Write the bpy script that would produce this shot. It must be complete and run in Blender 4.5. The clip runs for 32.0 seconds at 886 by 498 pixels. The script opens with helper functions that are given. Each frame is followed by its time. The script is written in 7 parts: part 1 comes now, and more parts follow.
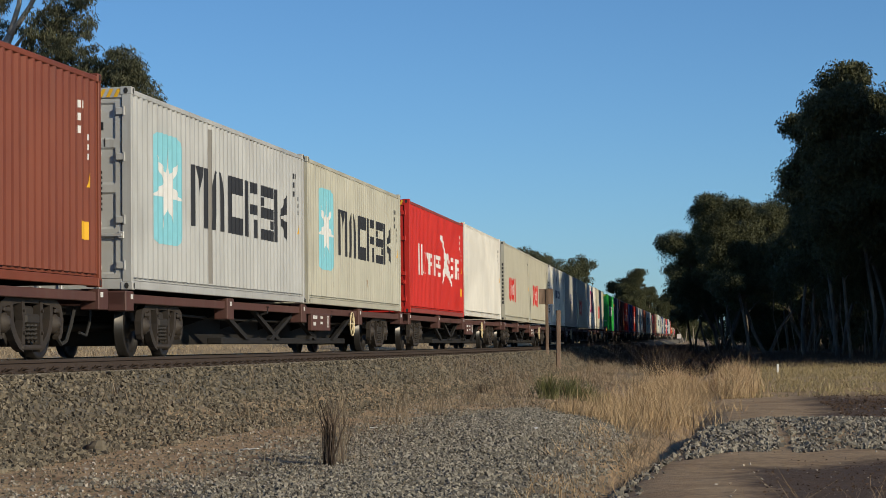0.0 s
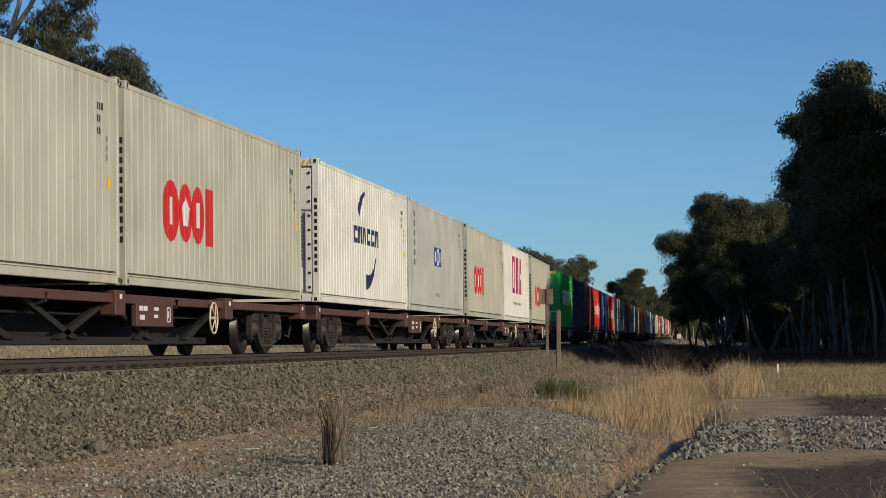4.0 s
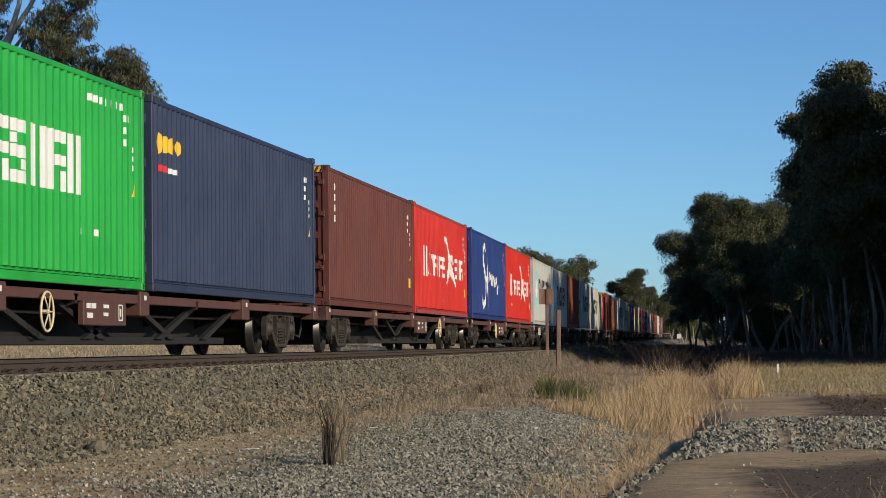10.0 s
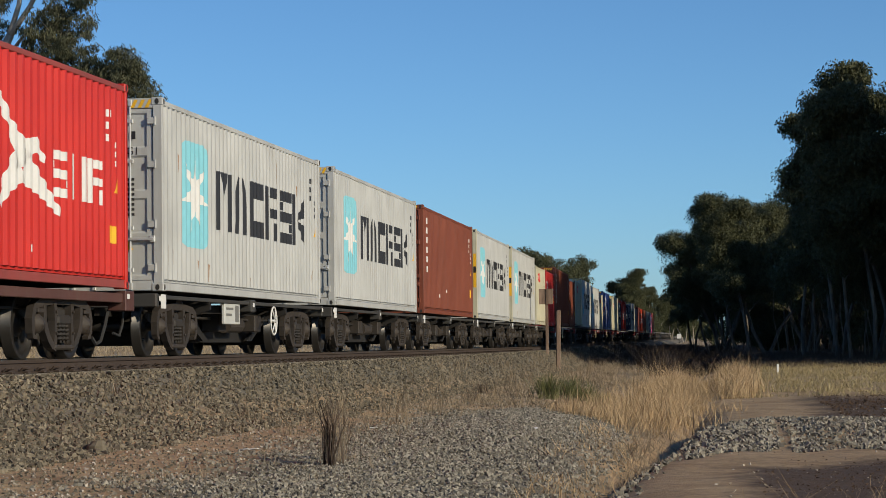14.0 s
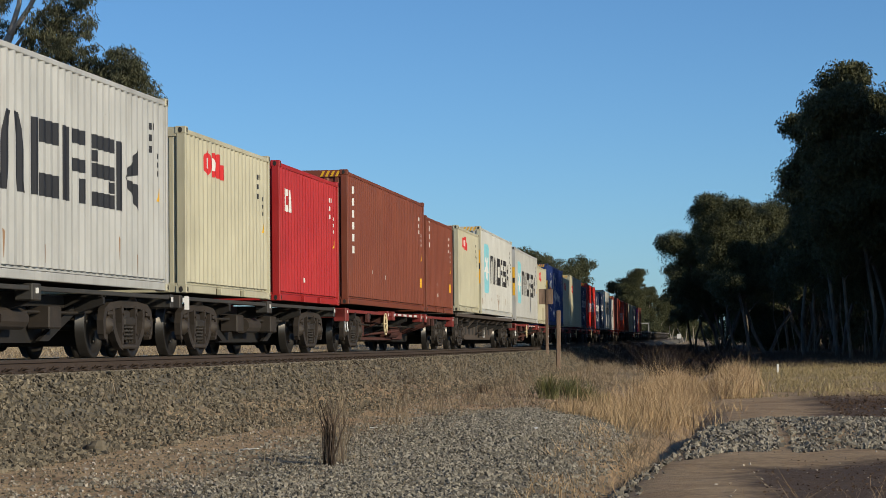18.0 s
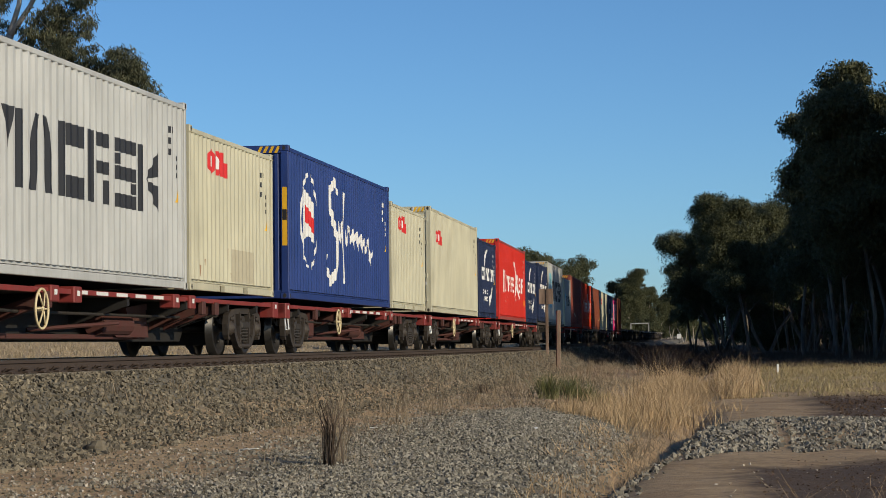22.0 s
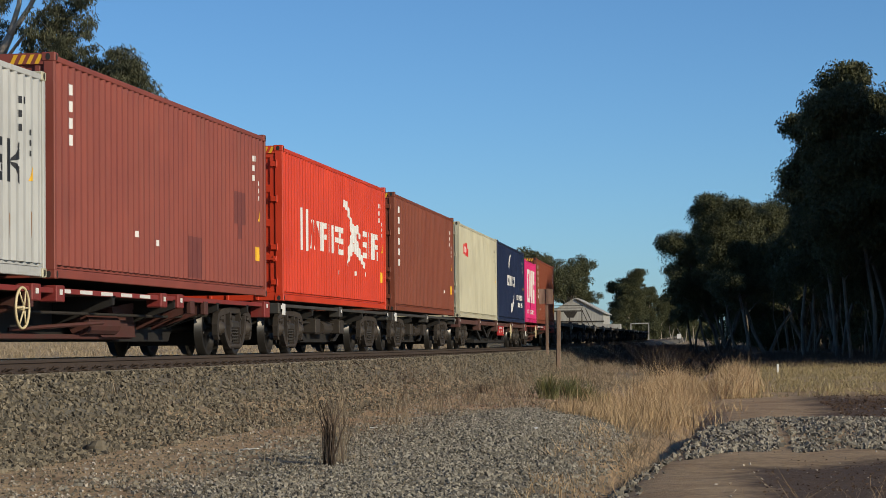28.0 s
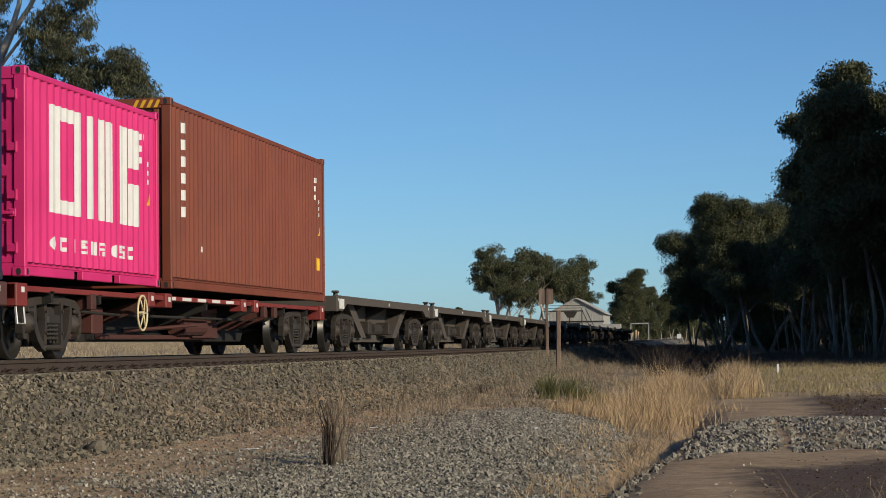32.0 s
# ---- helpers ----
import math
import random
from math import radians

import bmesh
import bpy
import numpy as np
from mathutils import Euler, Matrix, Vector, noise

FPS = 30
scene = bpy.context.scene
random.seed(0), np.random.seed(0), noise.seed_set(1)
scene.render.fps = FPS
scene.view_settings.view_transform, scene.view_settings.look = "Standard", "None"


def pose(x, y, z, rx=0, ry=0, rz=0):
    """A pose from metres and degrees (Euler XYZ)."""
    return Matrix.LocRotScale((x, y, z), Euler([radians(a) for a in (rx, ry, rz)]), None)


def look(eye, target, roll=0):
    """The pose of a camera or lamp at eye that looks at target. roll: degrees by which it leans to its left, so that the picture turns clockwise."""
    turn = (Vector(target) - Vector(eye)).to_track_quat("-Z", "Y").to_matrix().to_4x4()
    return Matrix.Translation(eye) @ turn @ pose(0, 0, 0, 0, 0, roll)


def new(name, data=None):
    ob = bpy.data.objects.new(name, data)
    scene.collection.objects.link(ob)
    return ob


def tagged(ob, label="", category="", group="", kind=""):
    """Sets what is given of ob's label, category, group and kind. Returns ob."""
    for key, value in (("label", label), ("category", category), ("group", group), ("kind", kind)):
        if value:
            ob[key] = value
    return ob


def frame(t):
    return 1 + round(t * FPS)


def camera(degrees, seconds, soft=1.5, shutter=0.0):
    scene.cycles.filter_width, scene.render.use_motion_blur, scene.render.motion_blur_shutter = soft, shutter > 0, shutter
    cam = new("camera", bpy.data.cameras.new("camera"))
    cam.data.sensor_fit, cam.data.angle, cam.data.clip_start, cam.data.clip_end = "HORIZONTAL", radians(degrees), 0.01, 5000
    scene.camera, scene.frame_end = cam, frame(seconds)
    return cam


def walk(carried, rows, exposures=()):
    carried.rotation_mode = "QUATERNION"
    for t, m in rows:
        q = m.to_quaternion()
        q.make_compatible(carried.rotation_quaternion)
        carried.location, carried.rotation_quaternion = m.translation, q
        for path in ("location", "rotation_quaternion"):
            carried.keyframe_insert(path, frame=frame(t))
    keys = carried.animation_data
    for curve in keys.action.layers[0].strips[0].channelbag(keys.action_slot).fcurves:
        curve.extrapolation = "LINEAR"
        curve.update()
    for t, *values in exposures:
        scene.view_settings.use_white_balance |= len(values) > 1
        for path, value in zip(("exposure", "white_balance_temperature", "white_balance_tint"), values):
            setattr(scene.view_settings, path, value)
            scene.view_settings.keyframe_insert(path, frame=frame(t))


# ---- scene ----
# camera on the verge, nine metres from the track's centre line, held still
cam = camera(21.605, 32.0, soft=0.65)
EYE = (9.006, 0.0, 0.25)
_yaw, _pitch = radians(6.459), radians(2.227)
AIM = (EYE[0] - math.sin(_yaw) * math.cos(_pitch), math.cos(_yaw) * math.cos(_pitch), EYE[2] + math.sin(_pitch))
EXPOSURES = [(0.0, -0.02), (1.0, -0.07), (2.0, -0.13), (3.0, -0.06), (6.0, -0.2), (7.0, -0.19), (8.0, -0.15), (9.0, 0.04), (10.0, 0.17), (11.0, 0.24), (12.0, 0.04), (13.0, 0.04), (14.0, 0.06), (17.0, 0.07), (18.0, 0.05), (19.0, 0.07), (20.0, -0.02), (21.0, -0.08), (22.0, 0.04), (23.0, 0.04), (24.0, -0.06), (25.0, 0.04), (28.0, 0.03), (29.0, 0.11), (30.0, 0.13), (31.0, 0.15), (32.0, 0.05)]
walk(cam, [(0.0, look(EYE, AIM, -0.591)), (32.0, look(EYE, AIM, -0.591))], EXPOSURES)

# the line of the track: a gentle bend near the viewer that straightens out, on a slight fall
LINE_AT = [-20, 15, 30, 45, 70, 110, 180, 300]
LINE_BEND = [-0.000222, -0.000441, -0.001078, -0.000973, -0.000452, -0.00004, 0.000073, 0.0]
_ls = np.arange(-150.0, 1400.0, 1.0)
_turn = np.interp(_ls, LINE_AT, LINE_BEND)
_turn = 0.00081 * (_ls < 400) - (np.cumsum(_turn[::-1])[::-1] - _turn)
_lx = -np.cumsum(np.sin(_turn)[::-1])[::-1]
_lx = _lx - np.interp(60, _ls, _lx) + 0.324


def line_x(y):
    return np.interp(y, _ls, _lx)


def line_z(y):
    return np.interp(y, [-150, 110, 220], [0.45, -0.144, -0.17])


def line_pose(y, length, z, x=0.0):
    """Pose of a vehicle whose near end stands at y on the line."""
    xa, xb, za, zb = float(line_x(y)), float(line_x(y + length)), float(line_z(y)), float(line_z(y + length))
    yaw, tilt = math.degrees(math.atan2(xa - xb, length)), math.degrees(math.atan2(zb - za, length))
    return pose(xa + x, y, za + z, tilt, 0, yaw)


# distances of the verge were paced in steps of this many metres
PACE = 1.1364


def verge_shift(x):
    """How far ground at x from the rails follows the line's bend."""
    x = np.asarray(x, float)
    return np.clip((5.0 - x) / 1.6, 0, 1) * np.clip((x + 9.0) / 4.0, 0, 1)


def on_site(x, paces):
    y = np.asarray(paces, float) * PACE
    return np.asarray(x, float) + line_x(y) * verge_shift(x), y


# clear low sun over the right shoulder
SUN_EL, SUN_AZ = radians(21.5), radians(121)          # azimuth clockwise from the track's far direction
world = bpy.data.worlds.new("sky")
scene.world = world
world.use_nodes = True
_n = world.node_tree.nodes
_sky = _n.new("ShaderNodeTexSky")
_sky.sky_type, _sky.sun_disc = "NISHITA", False
_sky.sun_elevation, _sky.sun_rotation = SUN_EL, SUN_AZ
_sky.altitude, _sky.air_density, _sky.dust_density, _sky.ozone_density = 0.0, 0.7, 0.35, 6.0
_n["Background"].inputs["Strength"].default_value = 0.116
_tint = _n.new("ShaderNodeMix")
_tint.data_type, _tint.blend_type = "RGBA", "MULTIPLY"
_tint.inputs[0].default_value, _tint.inputs[7].default_value = 1.0, (0.85, 0.965, 0.945, 1)
world.node_tree.links.new(_sky.outputs[0], _tint.inputs[6])
world.node_tree.links.new(_tint.outputs[2], _n["Background"].inputs["Color"])
sun = new("sun", bpy.data.lights.new("sun", "SUN"))
sun.data.energy, sun.data.angle, sun.data.color = 3.9, radians(0.53), (1.0, 0.86, 0.63)
_to = Vector((math.sin(SUN_AZ) * math.cos(SUN_EL), math.cos(SUN_AZ) * math.cos(SUN_EL), math.sin(SUN_EL)))
sun.matrix_world = look(_to * 100, (0, 0, 0))

# ---- materials ----
def nodes_of(name, rough=0.6, metal=0.0):
    m = bpy.data.materials.new(name)
    m.use_nodes = True
    t = m.node_tree
    b = t.nodes["Principled BSDF"]
    b.inputs["Roughness"].default_value, b.inputs["Metallic"].default_value = rough, metal
    return m, t, b


def noise_node(t, scale, detail=4.0, rough=0.6, stretch=None, space="Object"):
    co = t.nodes.new("ShaderNodeTexCoord")
    n = t.nodes.new("ShaderNodeTexNoise")
    n.inputs["Scale"].default_value, n.inputs["Detail"].default_value, n.inputs["Roughness"].default_value = scale, detail, rough
    src = co.outputs[space]
    if stretch:
        mp = t.nodes.new("ShaderNodeMapping")
        mp.inputs["Scale"].default_value = stretch
        t.links.new(src, mp.inputs[0])
        src = mp.outputs[0]
    t.links.new(src, n.inputs["Vector"])
    return n


def ramp(t, src, stops):
    r = t.nodes.new("ShaderNodeValToRGB")
    e = r.color_ramp.elements
    while len(e) < len(stops):
        e.new(0.5)
    for i, (p, c) in enumerate(stops):
        e[i].position = p
        e[i].color = (c, c, c, 1) if isinstance(c, (int, float)) else (*c, 1)
    t.links.new(src, r.inputs[0])
    return r.outputs[0]


def mixc(t, fac, a, b, mode="MIX"):
    m = t.nodes.new("ShaderNodeMix")
    m.data_type, m.blend_type = "RGBA", mode
    for sock, val in ((m.inputs[0], fac), (m.inputs[6], a), (m.inputs[7], b)):
        if isinstance(val, (int, float)):
            sock.default_value = val
        elif isinstance(val, tuple):
            sock.default_value = (*val, 1)
        else:
            t.links.new(val, sock)
    return m.outputs[2]


def bump(t, b, src, strength=0.3, dist=0.01):
    n = t.nodes.new("ShaderNodeBump")
    n.inputs["Strength"].default_value, n.inputs["Distance"].default_value = strength, dist
    t.links.new(src, n.inputs["Height"])
    t.links.new(n.outputs[0], b.inputs["Normal"])


def scaled(c, k):
    return tuple(min(1.0, x * k) for x in c)


def paint(name, col, rough=0.5, dirt=(0.10, 0.075, 0.055), wear=0.5, rust=0.35):
    """Weathered vehicle paint: faded blotches, thin vertical dirt runs, small rust spots."""
    m, t, b = nodes_of(name, rough)
    broad = noise_node(t, 0.9, 5, 0.6)
    base = mixc(t, ramp(t, broad.outputs[0], [(0.3, 0.0), (0.75, 1.0)]), scaled(col, 0.86), scaled(col, 1.1))
    runs = noise_node(t, 1.0, 6, 0.7, stretch=(7.0, 7.0, 0.45))
    base = mixc(t, ramp(t, runs.outputs[0], [(0.50, 0.0), (0.78, wear * 0.55)]), base, dirt)
    spots = noise_node(t, 14.0, 5, 0.75)
    base = mixc(t, ramp(t, spots.outputs[0], [(0.66, 0.0), (0.73, rust)]), base, (0.16, 0.06, 0.025))
    t.links.new(base, b.inputs["Base Color"])
    t.links.new(ramp(t, broad.outputs[0], [(0.2, rough - 0.12), (0.8, rough + 0.15)]), b.inputs["Roughness"])
    bump(t, b, broad.outputs[0], 0.12, 0.02)
    return m


def grime(name, col, rough=0.8, dust=(0.20, 0.14, 0.09), amount=0.6):
    """Dusty, greasy running gear and steel."""
    m, t, b = nodes_of(name, rough)
    a = noise_node(t, 3.0, 6, 0.7)
    f = noise_node(t, 40.0, 3, 0.6)
    c = mixc(t, ramp(t, a.outputs[0], [(0.35, 0.0), (0.75, amount)]), col, dust)
    c = mixc(t, ramp(t, f.outputs[0], [(0.4, 0.0), (0.8, 0.35)]), c, scaled(col, 0.5))
    t.links.new(c, b.inputs["Base Color"])
    bump(t, b, f.outputs[0], 0.35, 0.006)
    return m


def plain(name, col, rough=0.5, metal=0.0, vary=0.15, scale=6.0):
    m, t, b = nodes_of(name, rough, metal)
    a = noise_node(t, scale, 4, 0.65)
    t.links.new(mixc(t, a.outputs[0], scaled(col, 1 - vary), scaled(col, 1 + vary)), b.inputs["Base Color"])
    return m


def pieces(name, c0, c1, rough=0.9, scale=30.0):
    """Loose pieces (stones, blades, leaves), each a tone of its own."""
    m, t, b = nodes_of(name, rough)
    g = t.nodes.new("ShaderNodeNewGeometry")
    a = noise_node(t, scale, 3, 0.6)
    c = mixc(t, g.outputs["Random Per Island"], c0, c1)
    c = mixc(t, ramp(t, a.outputs[0], [(0.35, 0.0), (0.7, 0.4)]), c, scaled(c0, 0.6))
    t.links.new(c, b.inputs["Base Color"])
    return m


def leaves_mat(name, c0, c1, trans=0.25):
    m, t, b = nodes_of(name, 0.6)
    b.inputs["Specular IOR Level"].default_value = 0.2
    g = t.nodes.new("ShaderNodeNewGeometry")
    a = noise_node(t, 0.7, 3, 0.6)
    c = mixc(t, g.outputs["Random Per Island"], c0, c1)
    c = mixc(t, ramp(t, a.outputs[0], [(0.4, 0.0), (0.7, 0.5)]), c, scaled(c1, 1.25))
    t.links.new(c, b.inputs["Base Color"])
    tr = t.nodes.new("ShaderNodeBsdfTranslucent")
    t.links.new(c, tr.inputs["Color"])
    mx = t.nodes.new("ShaderNodeMixShader")
    mx.inputs[0].default_value = trans
    t.links.new(b.outputs[0], mx.inputs[1])
    t.links.new(tr.outputs[0], mx.inputs[2])
    t.links.new(mx.outputs[0], t.nodes["Material Output"].inputs["Surface"])
    return m


def bark_mat(name, c0, c1):
    m, t, b = nodes_of(name, 0.85)
    a = noise_node(t, 1.0, 6, 0.7, stretch=(3, 3, 0.5))
    t.links.new(ramp(t, a.outputs[0], [(0.35, c0), (0.65, c1)]), b.inputs["Base Color"])
    bump(t, b, a.outputs[0], 0.4, 0.03)
    return m


PAINT = {
    "brown": paint("oxide_brown_paint", (0.185, 0.046, 0.022), 0.55),
    "maroon": paint("maroon_brown_paint", (0.110, 0.030, 0.021), 0.55),
    "rose": paint("faded_oxide_paint", (0.225, 0.052, 0.036), 0.6),
    "grey": paint("pale_grey_paint", (0.43, 0.44, 0.43), 0.5, wear=0.5),
    "white": paint("off_white_paint", (0.52, 0.53, 0.50), 0.5, wear=0.4),
    "cream": paint("cream_paint", (0.48, 0.46, 0.34), 0.5, wear=0.55),
    "ivory": paint("greyed_ivory_paint", (0.45, 0.44, 0.36), 0.5, wear=0.5),
    "reefer": paint("greyish_cream_paint", (0.47, 0.455, 0.37), 0.45, wear=0.55, rust=0.2),
    "mist": paint("mist_grey_paint", (0.50, 0.50, 0.47), 0.45, wear=0.3, rust=0.15),
    "snow": paint("bright_white_paint", (0.74, 0.72, 0.65), 0.4, wear=0.2, rust=0.1),
    "red": paint("bright_red_paint", (0.52, 0.024, 0.015), 0.45, wear=0.25),
    "dull_red": paint("dusty_red_paint", (0.27, 0.050, 0.042), 0.65, wear=0.7),
    "orange": paint("orange_red_paint", (0.56, 0.045, 0.014), 0.45, wear=0.3),
    "crimson": paint("crimson_red_paint", (0.40, 0.022, 0.022), 0.45, wear=0.3),
    "green": paint("bright_green_paint", (0.016, 0.33, 0.045), 0.4, wear=0.15, rust=0.1),
    "navy": paint("dark_navy_paint", (0.012, 0.022, 0.062), 0.45, wear=0.15),
    "slate": paint("faded_navy_paint", (0.022, 0.034, 0.075), 0.5, wear=0.2),
    "blue": paint("royal_blue_paint", (0.016, 0.040, 0.17), 0.45, wear=0.25),
    "pink": paint("magenta_pink_paint", (0.62, 0.026, 0.165), 0.45, wear=0.1, rust=0.08),
    "teal": paint("teal_green_paint", (0.008, 0.17, 0.16), 0.4, wear=0.15, rust=0.05),
    "w_brown": paint("wagon_brown_paint", (0.085, 0.034, 0.027), 0.65, wear=0.9),
    "w_red": paint("wagon_red_paint", (0.20, 0.024, 0.020), 0.6, wear=0.8),
    "w_grey": paint("wagon_grey_paint", (0.038, 0.037, 0.034), 0.65, wear=0.9),
    "w_pan": paint("wagon_grey_brown_paint", (0.075, 0.064, 0.054), 0.65, wear=0.9),
    "w_dark": paint("wagon_dark_brown_paint", (0.070, 0.055, 0.045), 0.7, wear=0.9),
}
INK = {
    "black": plain("black_lettering", (0.018, 0.018, 0.020), 0.5),
    "white": plain("white_lettering", (0.64, 0.64, 0.62), 0.5),
    "red": plain("red_lettering", (0.55, 0.020, 0.018), 0.5),
    "sky": plain("light_blue_panel", (0.20, 0.50, 0.58), 0.5),
    "purple": plain("magenta_lettering", (0.35, 0.015, 0.11), 0.5),
    "navy": plain("navy_lettering", (0.015, 0.025, 0.075), 0.5),
    "royal": plain("royal_blue_panel", (0.02, 0.07, 0.28), 0.5),
    "yellow": plain("yellow_sticker", (0.75, 0.42, 0.02), 0.5),
    "grey": plain("grey_lettering", (0.16, 0.16, 0.15), 0.5),
    "lime": plain("lime_sticker", (0.55, 0.70, 0.05), 0.5),
}
STEEL = grime("grimy_steel", (0.016, 0.014, 0.012), 0.7, (0.05, 0.038, 0.027))
BOGIE = grime("dusty_bogie_steel", (0.021, 0.017, 0.014), 0.7, (0.062, 0.046, 0.033), 0.7)
# underframe black, deepened to carry the shade below the decks
DARK = grime("black_underframe", (0.008, 0.0075, 0.007), 0.75, (0.030, 0.022, 0.016), 0.4)
TREAD = plain("worn_wheel_steel", (0.035, 0.033, 0.031), 0.35, 0.6)
WHEEL = grime("wheel_steel", (0.013, 0.012, 0.011), 0.5, (0.035, 0.026, 0.019), 0.3)
GALV = plain("galvanised_rod", (0.55, 0.56, 0.55), 0.45, 0.4)
RUBBER = plain("black_rubber", (0.02, 0.02, 0.02), 0.8)
CREAMPAINT = plain("cream_wheel_paint", (0.60, 0.50, 0.30), 0.5)
# ---- mesh tools ----
class Geo:
    """Collects vertices and faces for one mesh."""

    def __init__(self):
        self.v, self.f = [], []

    def add(self, vs, fs):
        n = len(self.v)
        self.v.extend(tuple(p) for p in vs)
        self.f.extend(tuple(i + n for i in q) for q in fs)
        return self

    def box(self, x0, x1, y0, y1, z0, z1, c=0.0):
        if c <= 0:
            vs = [(x, y, z) for x in (x0, x1) for y in (y0, y1) for z in (z0, z1)]
            return self.add(vs, [(0, 1, 3, 2), (4, 6, 7, 5), (0, 4, 5, 1), (2, 3, 7, 6), (0, 2, 6, 4), (1, 5, 7, 3)])
        c = min(c, 0.45 * (x1 - x0), 0.45 * (y1 - y0), 0.45 * (z1 - z0))
        vs, ix = [], {}
        for i, (x, sx) in enumerate(((x0, c), (x1, -c))):
            for j, (y, sy) in enumerate(((y0, c), (y1, -c))):
                for k, (z, sz) in enumerate(((z0, c), (z1, -c))):
                    for a, p in enumerate(((x, y + sy, z + sz), (x + sx, y, z + sz), (x + sx, y + sy, z))):
                        ix[i, j, k, a] = len(vs)
                        vs.append(p)
        fs = []
        ring = ((0, 0), (1, 0), (1, 1), (0, 1))
        for s in (0, 1):
            for a, mk in enumerate((lambda p: (s, p[0], p[1]), lambda p: (p[0], s, p[1]), lambda p: (p[0], p[1], s))):
                q = [ix[(*mk(p), a)] for p in ring]
                fs.append(q if (s == 1) == (a != 1) else q[::-1])
        for p in ring:
            i, j = p
            fs.append((ix[0, i, j, 1], ix[1, i, j, 1], ix[1, i, j, 2], ix[0, i, j, 2]))
            fs.append((ix[i, 0, j, 0], ix[i, 1, j, 0], ix[i, 1, j, 2], ix[i, 0, j, 2]))
            fs.append((ix[i, j, 0, 0], ix[i, j, 1, 0], ix[i, j, 1, 1], ix[i, j, 0, 1]))
        for i in (0, 1):
            for j in (0, 1):
                for k in (0, 1):
                    fs.append(tuple(ix[i, j, k, a] for a in range(3)))
        return self.add(vs, fs)

    def prism(self, poly, axis, a, b):
        """A flat outline (pairs) pushed from a to b along an axis: 0 gives pairs (y, z), 1 (x, z), 2 (x, y)."""
        put = ((lambda p, h: (h, p[0], p[1])), (lambda p, h: (p[0], h, p[1])), (lambda p, h: (p[0], p[1], h)))[axis]
        n = len(poly)
        vs = [put(p, a) for p in poly] + [put(p, b) for p in poly]
        fs = [tuple(range(n)), tuple(range(2 * n - 1, n - 1, -1))] + [(i, i + n, (i + 1) % n + n, (i + 1) % n) for i in range(n)]
        return self.add(vs, fs)

    def tube(self, pts, radii, n=8, caps=True):
        pts = [Vector(p) for p in pts]
        if isinstance(radii, (int, float)):
            radii = [radii] * len(pts)
        vs, fs, up = [], [], None
        for i, p in enumerate(pts):
            d = (pts[min(i + 1, len(pts) - 1)] - pts[max(i - 1, 0)]).normalized()
            up = d.orthogonal().normalized() if up is None else (up - d * up.dot(d)).normalized()
            w = d.cross(up)
            vs += [p + (up * math.cos(2 * math.pi * k / n) + w * math.sin(2 * math.pi * k / n)) * radii[i] for k in range(n)]
        for i in range(len(pts) - 1):
            fs += [(i * n + k, i * n + (k + 1) % n, (i + 1) * n + (k + 1) % n, (i + 1) * n + k) for k in range(n)]
        if caps:
            fs += [tuple(range(n - 1, -1, -1)), tuple((len(pts) - 1) * n + k for k in range(n))]
        return self.add(vs, fs)

    def lathe_x(self, prof, n=24, y=0.0, z=0.0):
        """Profile of (x, radius) turned round an axis along x."""
        m = len(prof)
        vs = [(x, y + r * math.cos(2 * math.pi * k / n), z + r * math.sin(2 * math.pi * k / n)) for k in range(n) for x, r in prof]
        fs = [(k * m + i, k * m + i + 1, ((k + 1) % n) * m + i + 1, ((k + 1) % n) * m + i) for k in range(n) for i in range(m - 1)]
        return self.add(vs, fs)

    def mesh(self, name, smooth=False, weld=False):
        me = bpy.data.meshes.new(name)
        me.from_pydata(self.v, [], self.f)
        me.validate()
        bm = bmesh.new()
        bm.from_mesh(me)
        if weld:
            bmesh.ops.remove_doubles(bm, verts=bm.verts, dist=0.0004)
        bmesh.ops.recalc_face_normals(bm, faces=bm.faces)
        bm.to_mesh(me)
        bm.free()
        if smooth:
            me.shade_smooth()
        return me


def raw_mesh(name, verts, faces):
    """A large mesh of loose pieces, from arrays."""
    me = bpy.data.meshes.new(name)
    verts, faces = np.asarray(verts, np.float32), np.asarray(faces, np.int32)
    k = faces.shape[1]
    me.vertices.add(len(verts))
    me.vertices.foreach_set("co", verts.ravel())
    me.loops.add(faces.size)
    me.loops.foreach_set("vertex_index", faces.ravel())
    me.polygons.add(len(faces))
    me.polygons.foreach_set("loop_start", np.arange(0, faces.size, k, dtype=np.int32))
    me.update(calc_edges=True)
    me.shade_flat()
    return me


def part(name, geo, material, parent, label="", at=None):
    """ONE mesh object under a thing or under a part. geo: a Geo, or a mesh to share."""
    me = geo.mesh(name) if isinstance(geo, Geo) else geo
    if material and not me.materials:
        me.materials.append(material)
    ob = new(name, me)
    ob.parent = parent
    if at is not None:
        ob.matrix_basis = at
    if label:
        ob["label"] = label
    return ob


def thing(name, at, label, category, group="", kind=""):
    ob = new(name)
    ob.empty_display_size = 0.3
    ob.matrix_basis = at
    return tagged(ob, label, category, group, kind)


def single(name, geo, material, at, label, category, group="", kind=""):
    me = geo.mesh(name) if isinstance(geo, Geo) else geo
    if not me.materials:
        me.materials.append(material)
    ob = new(name, me)
    ob.matrix_basis = at
    return tagged(ob, label, category, group, kind)


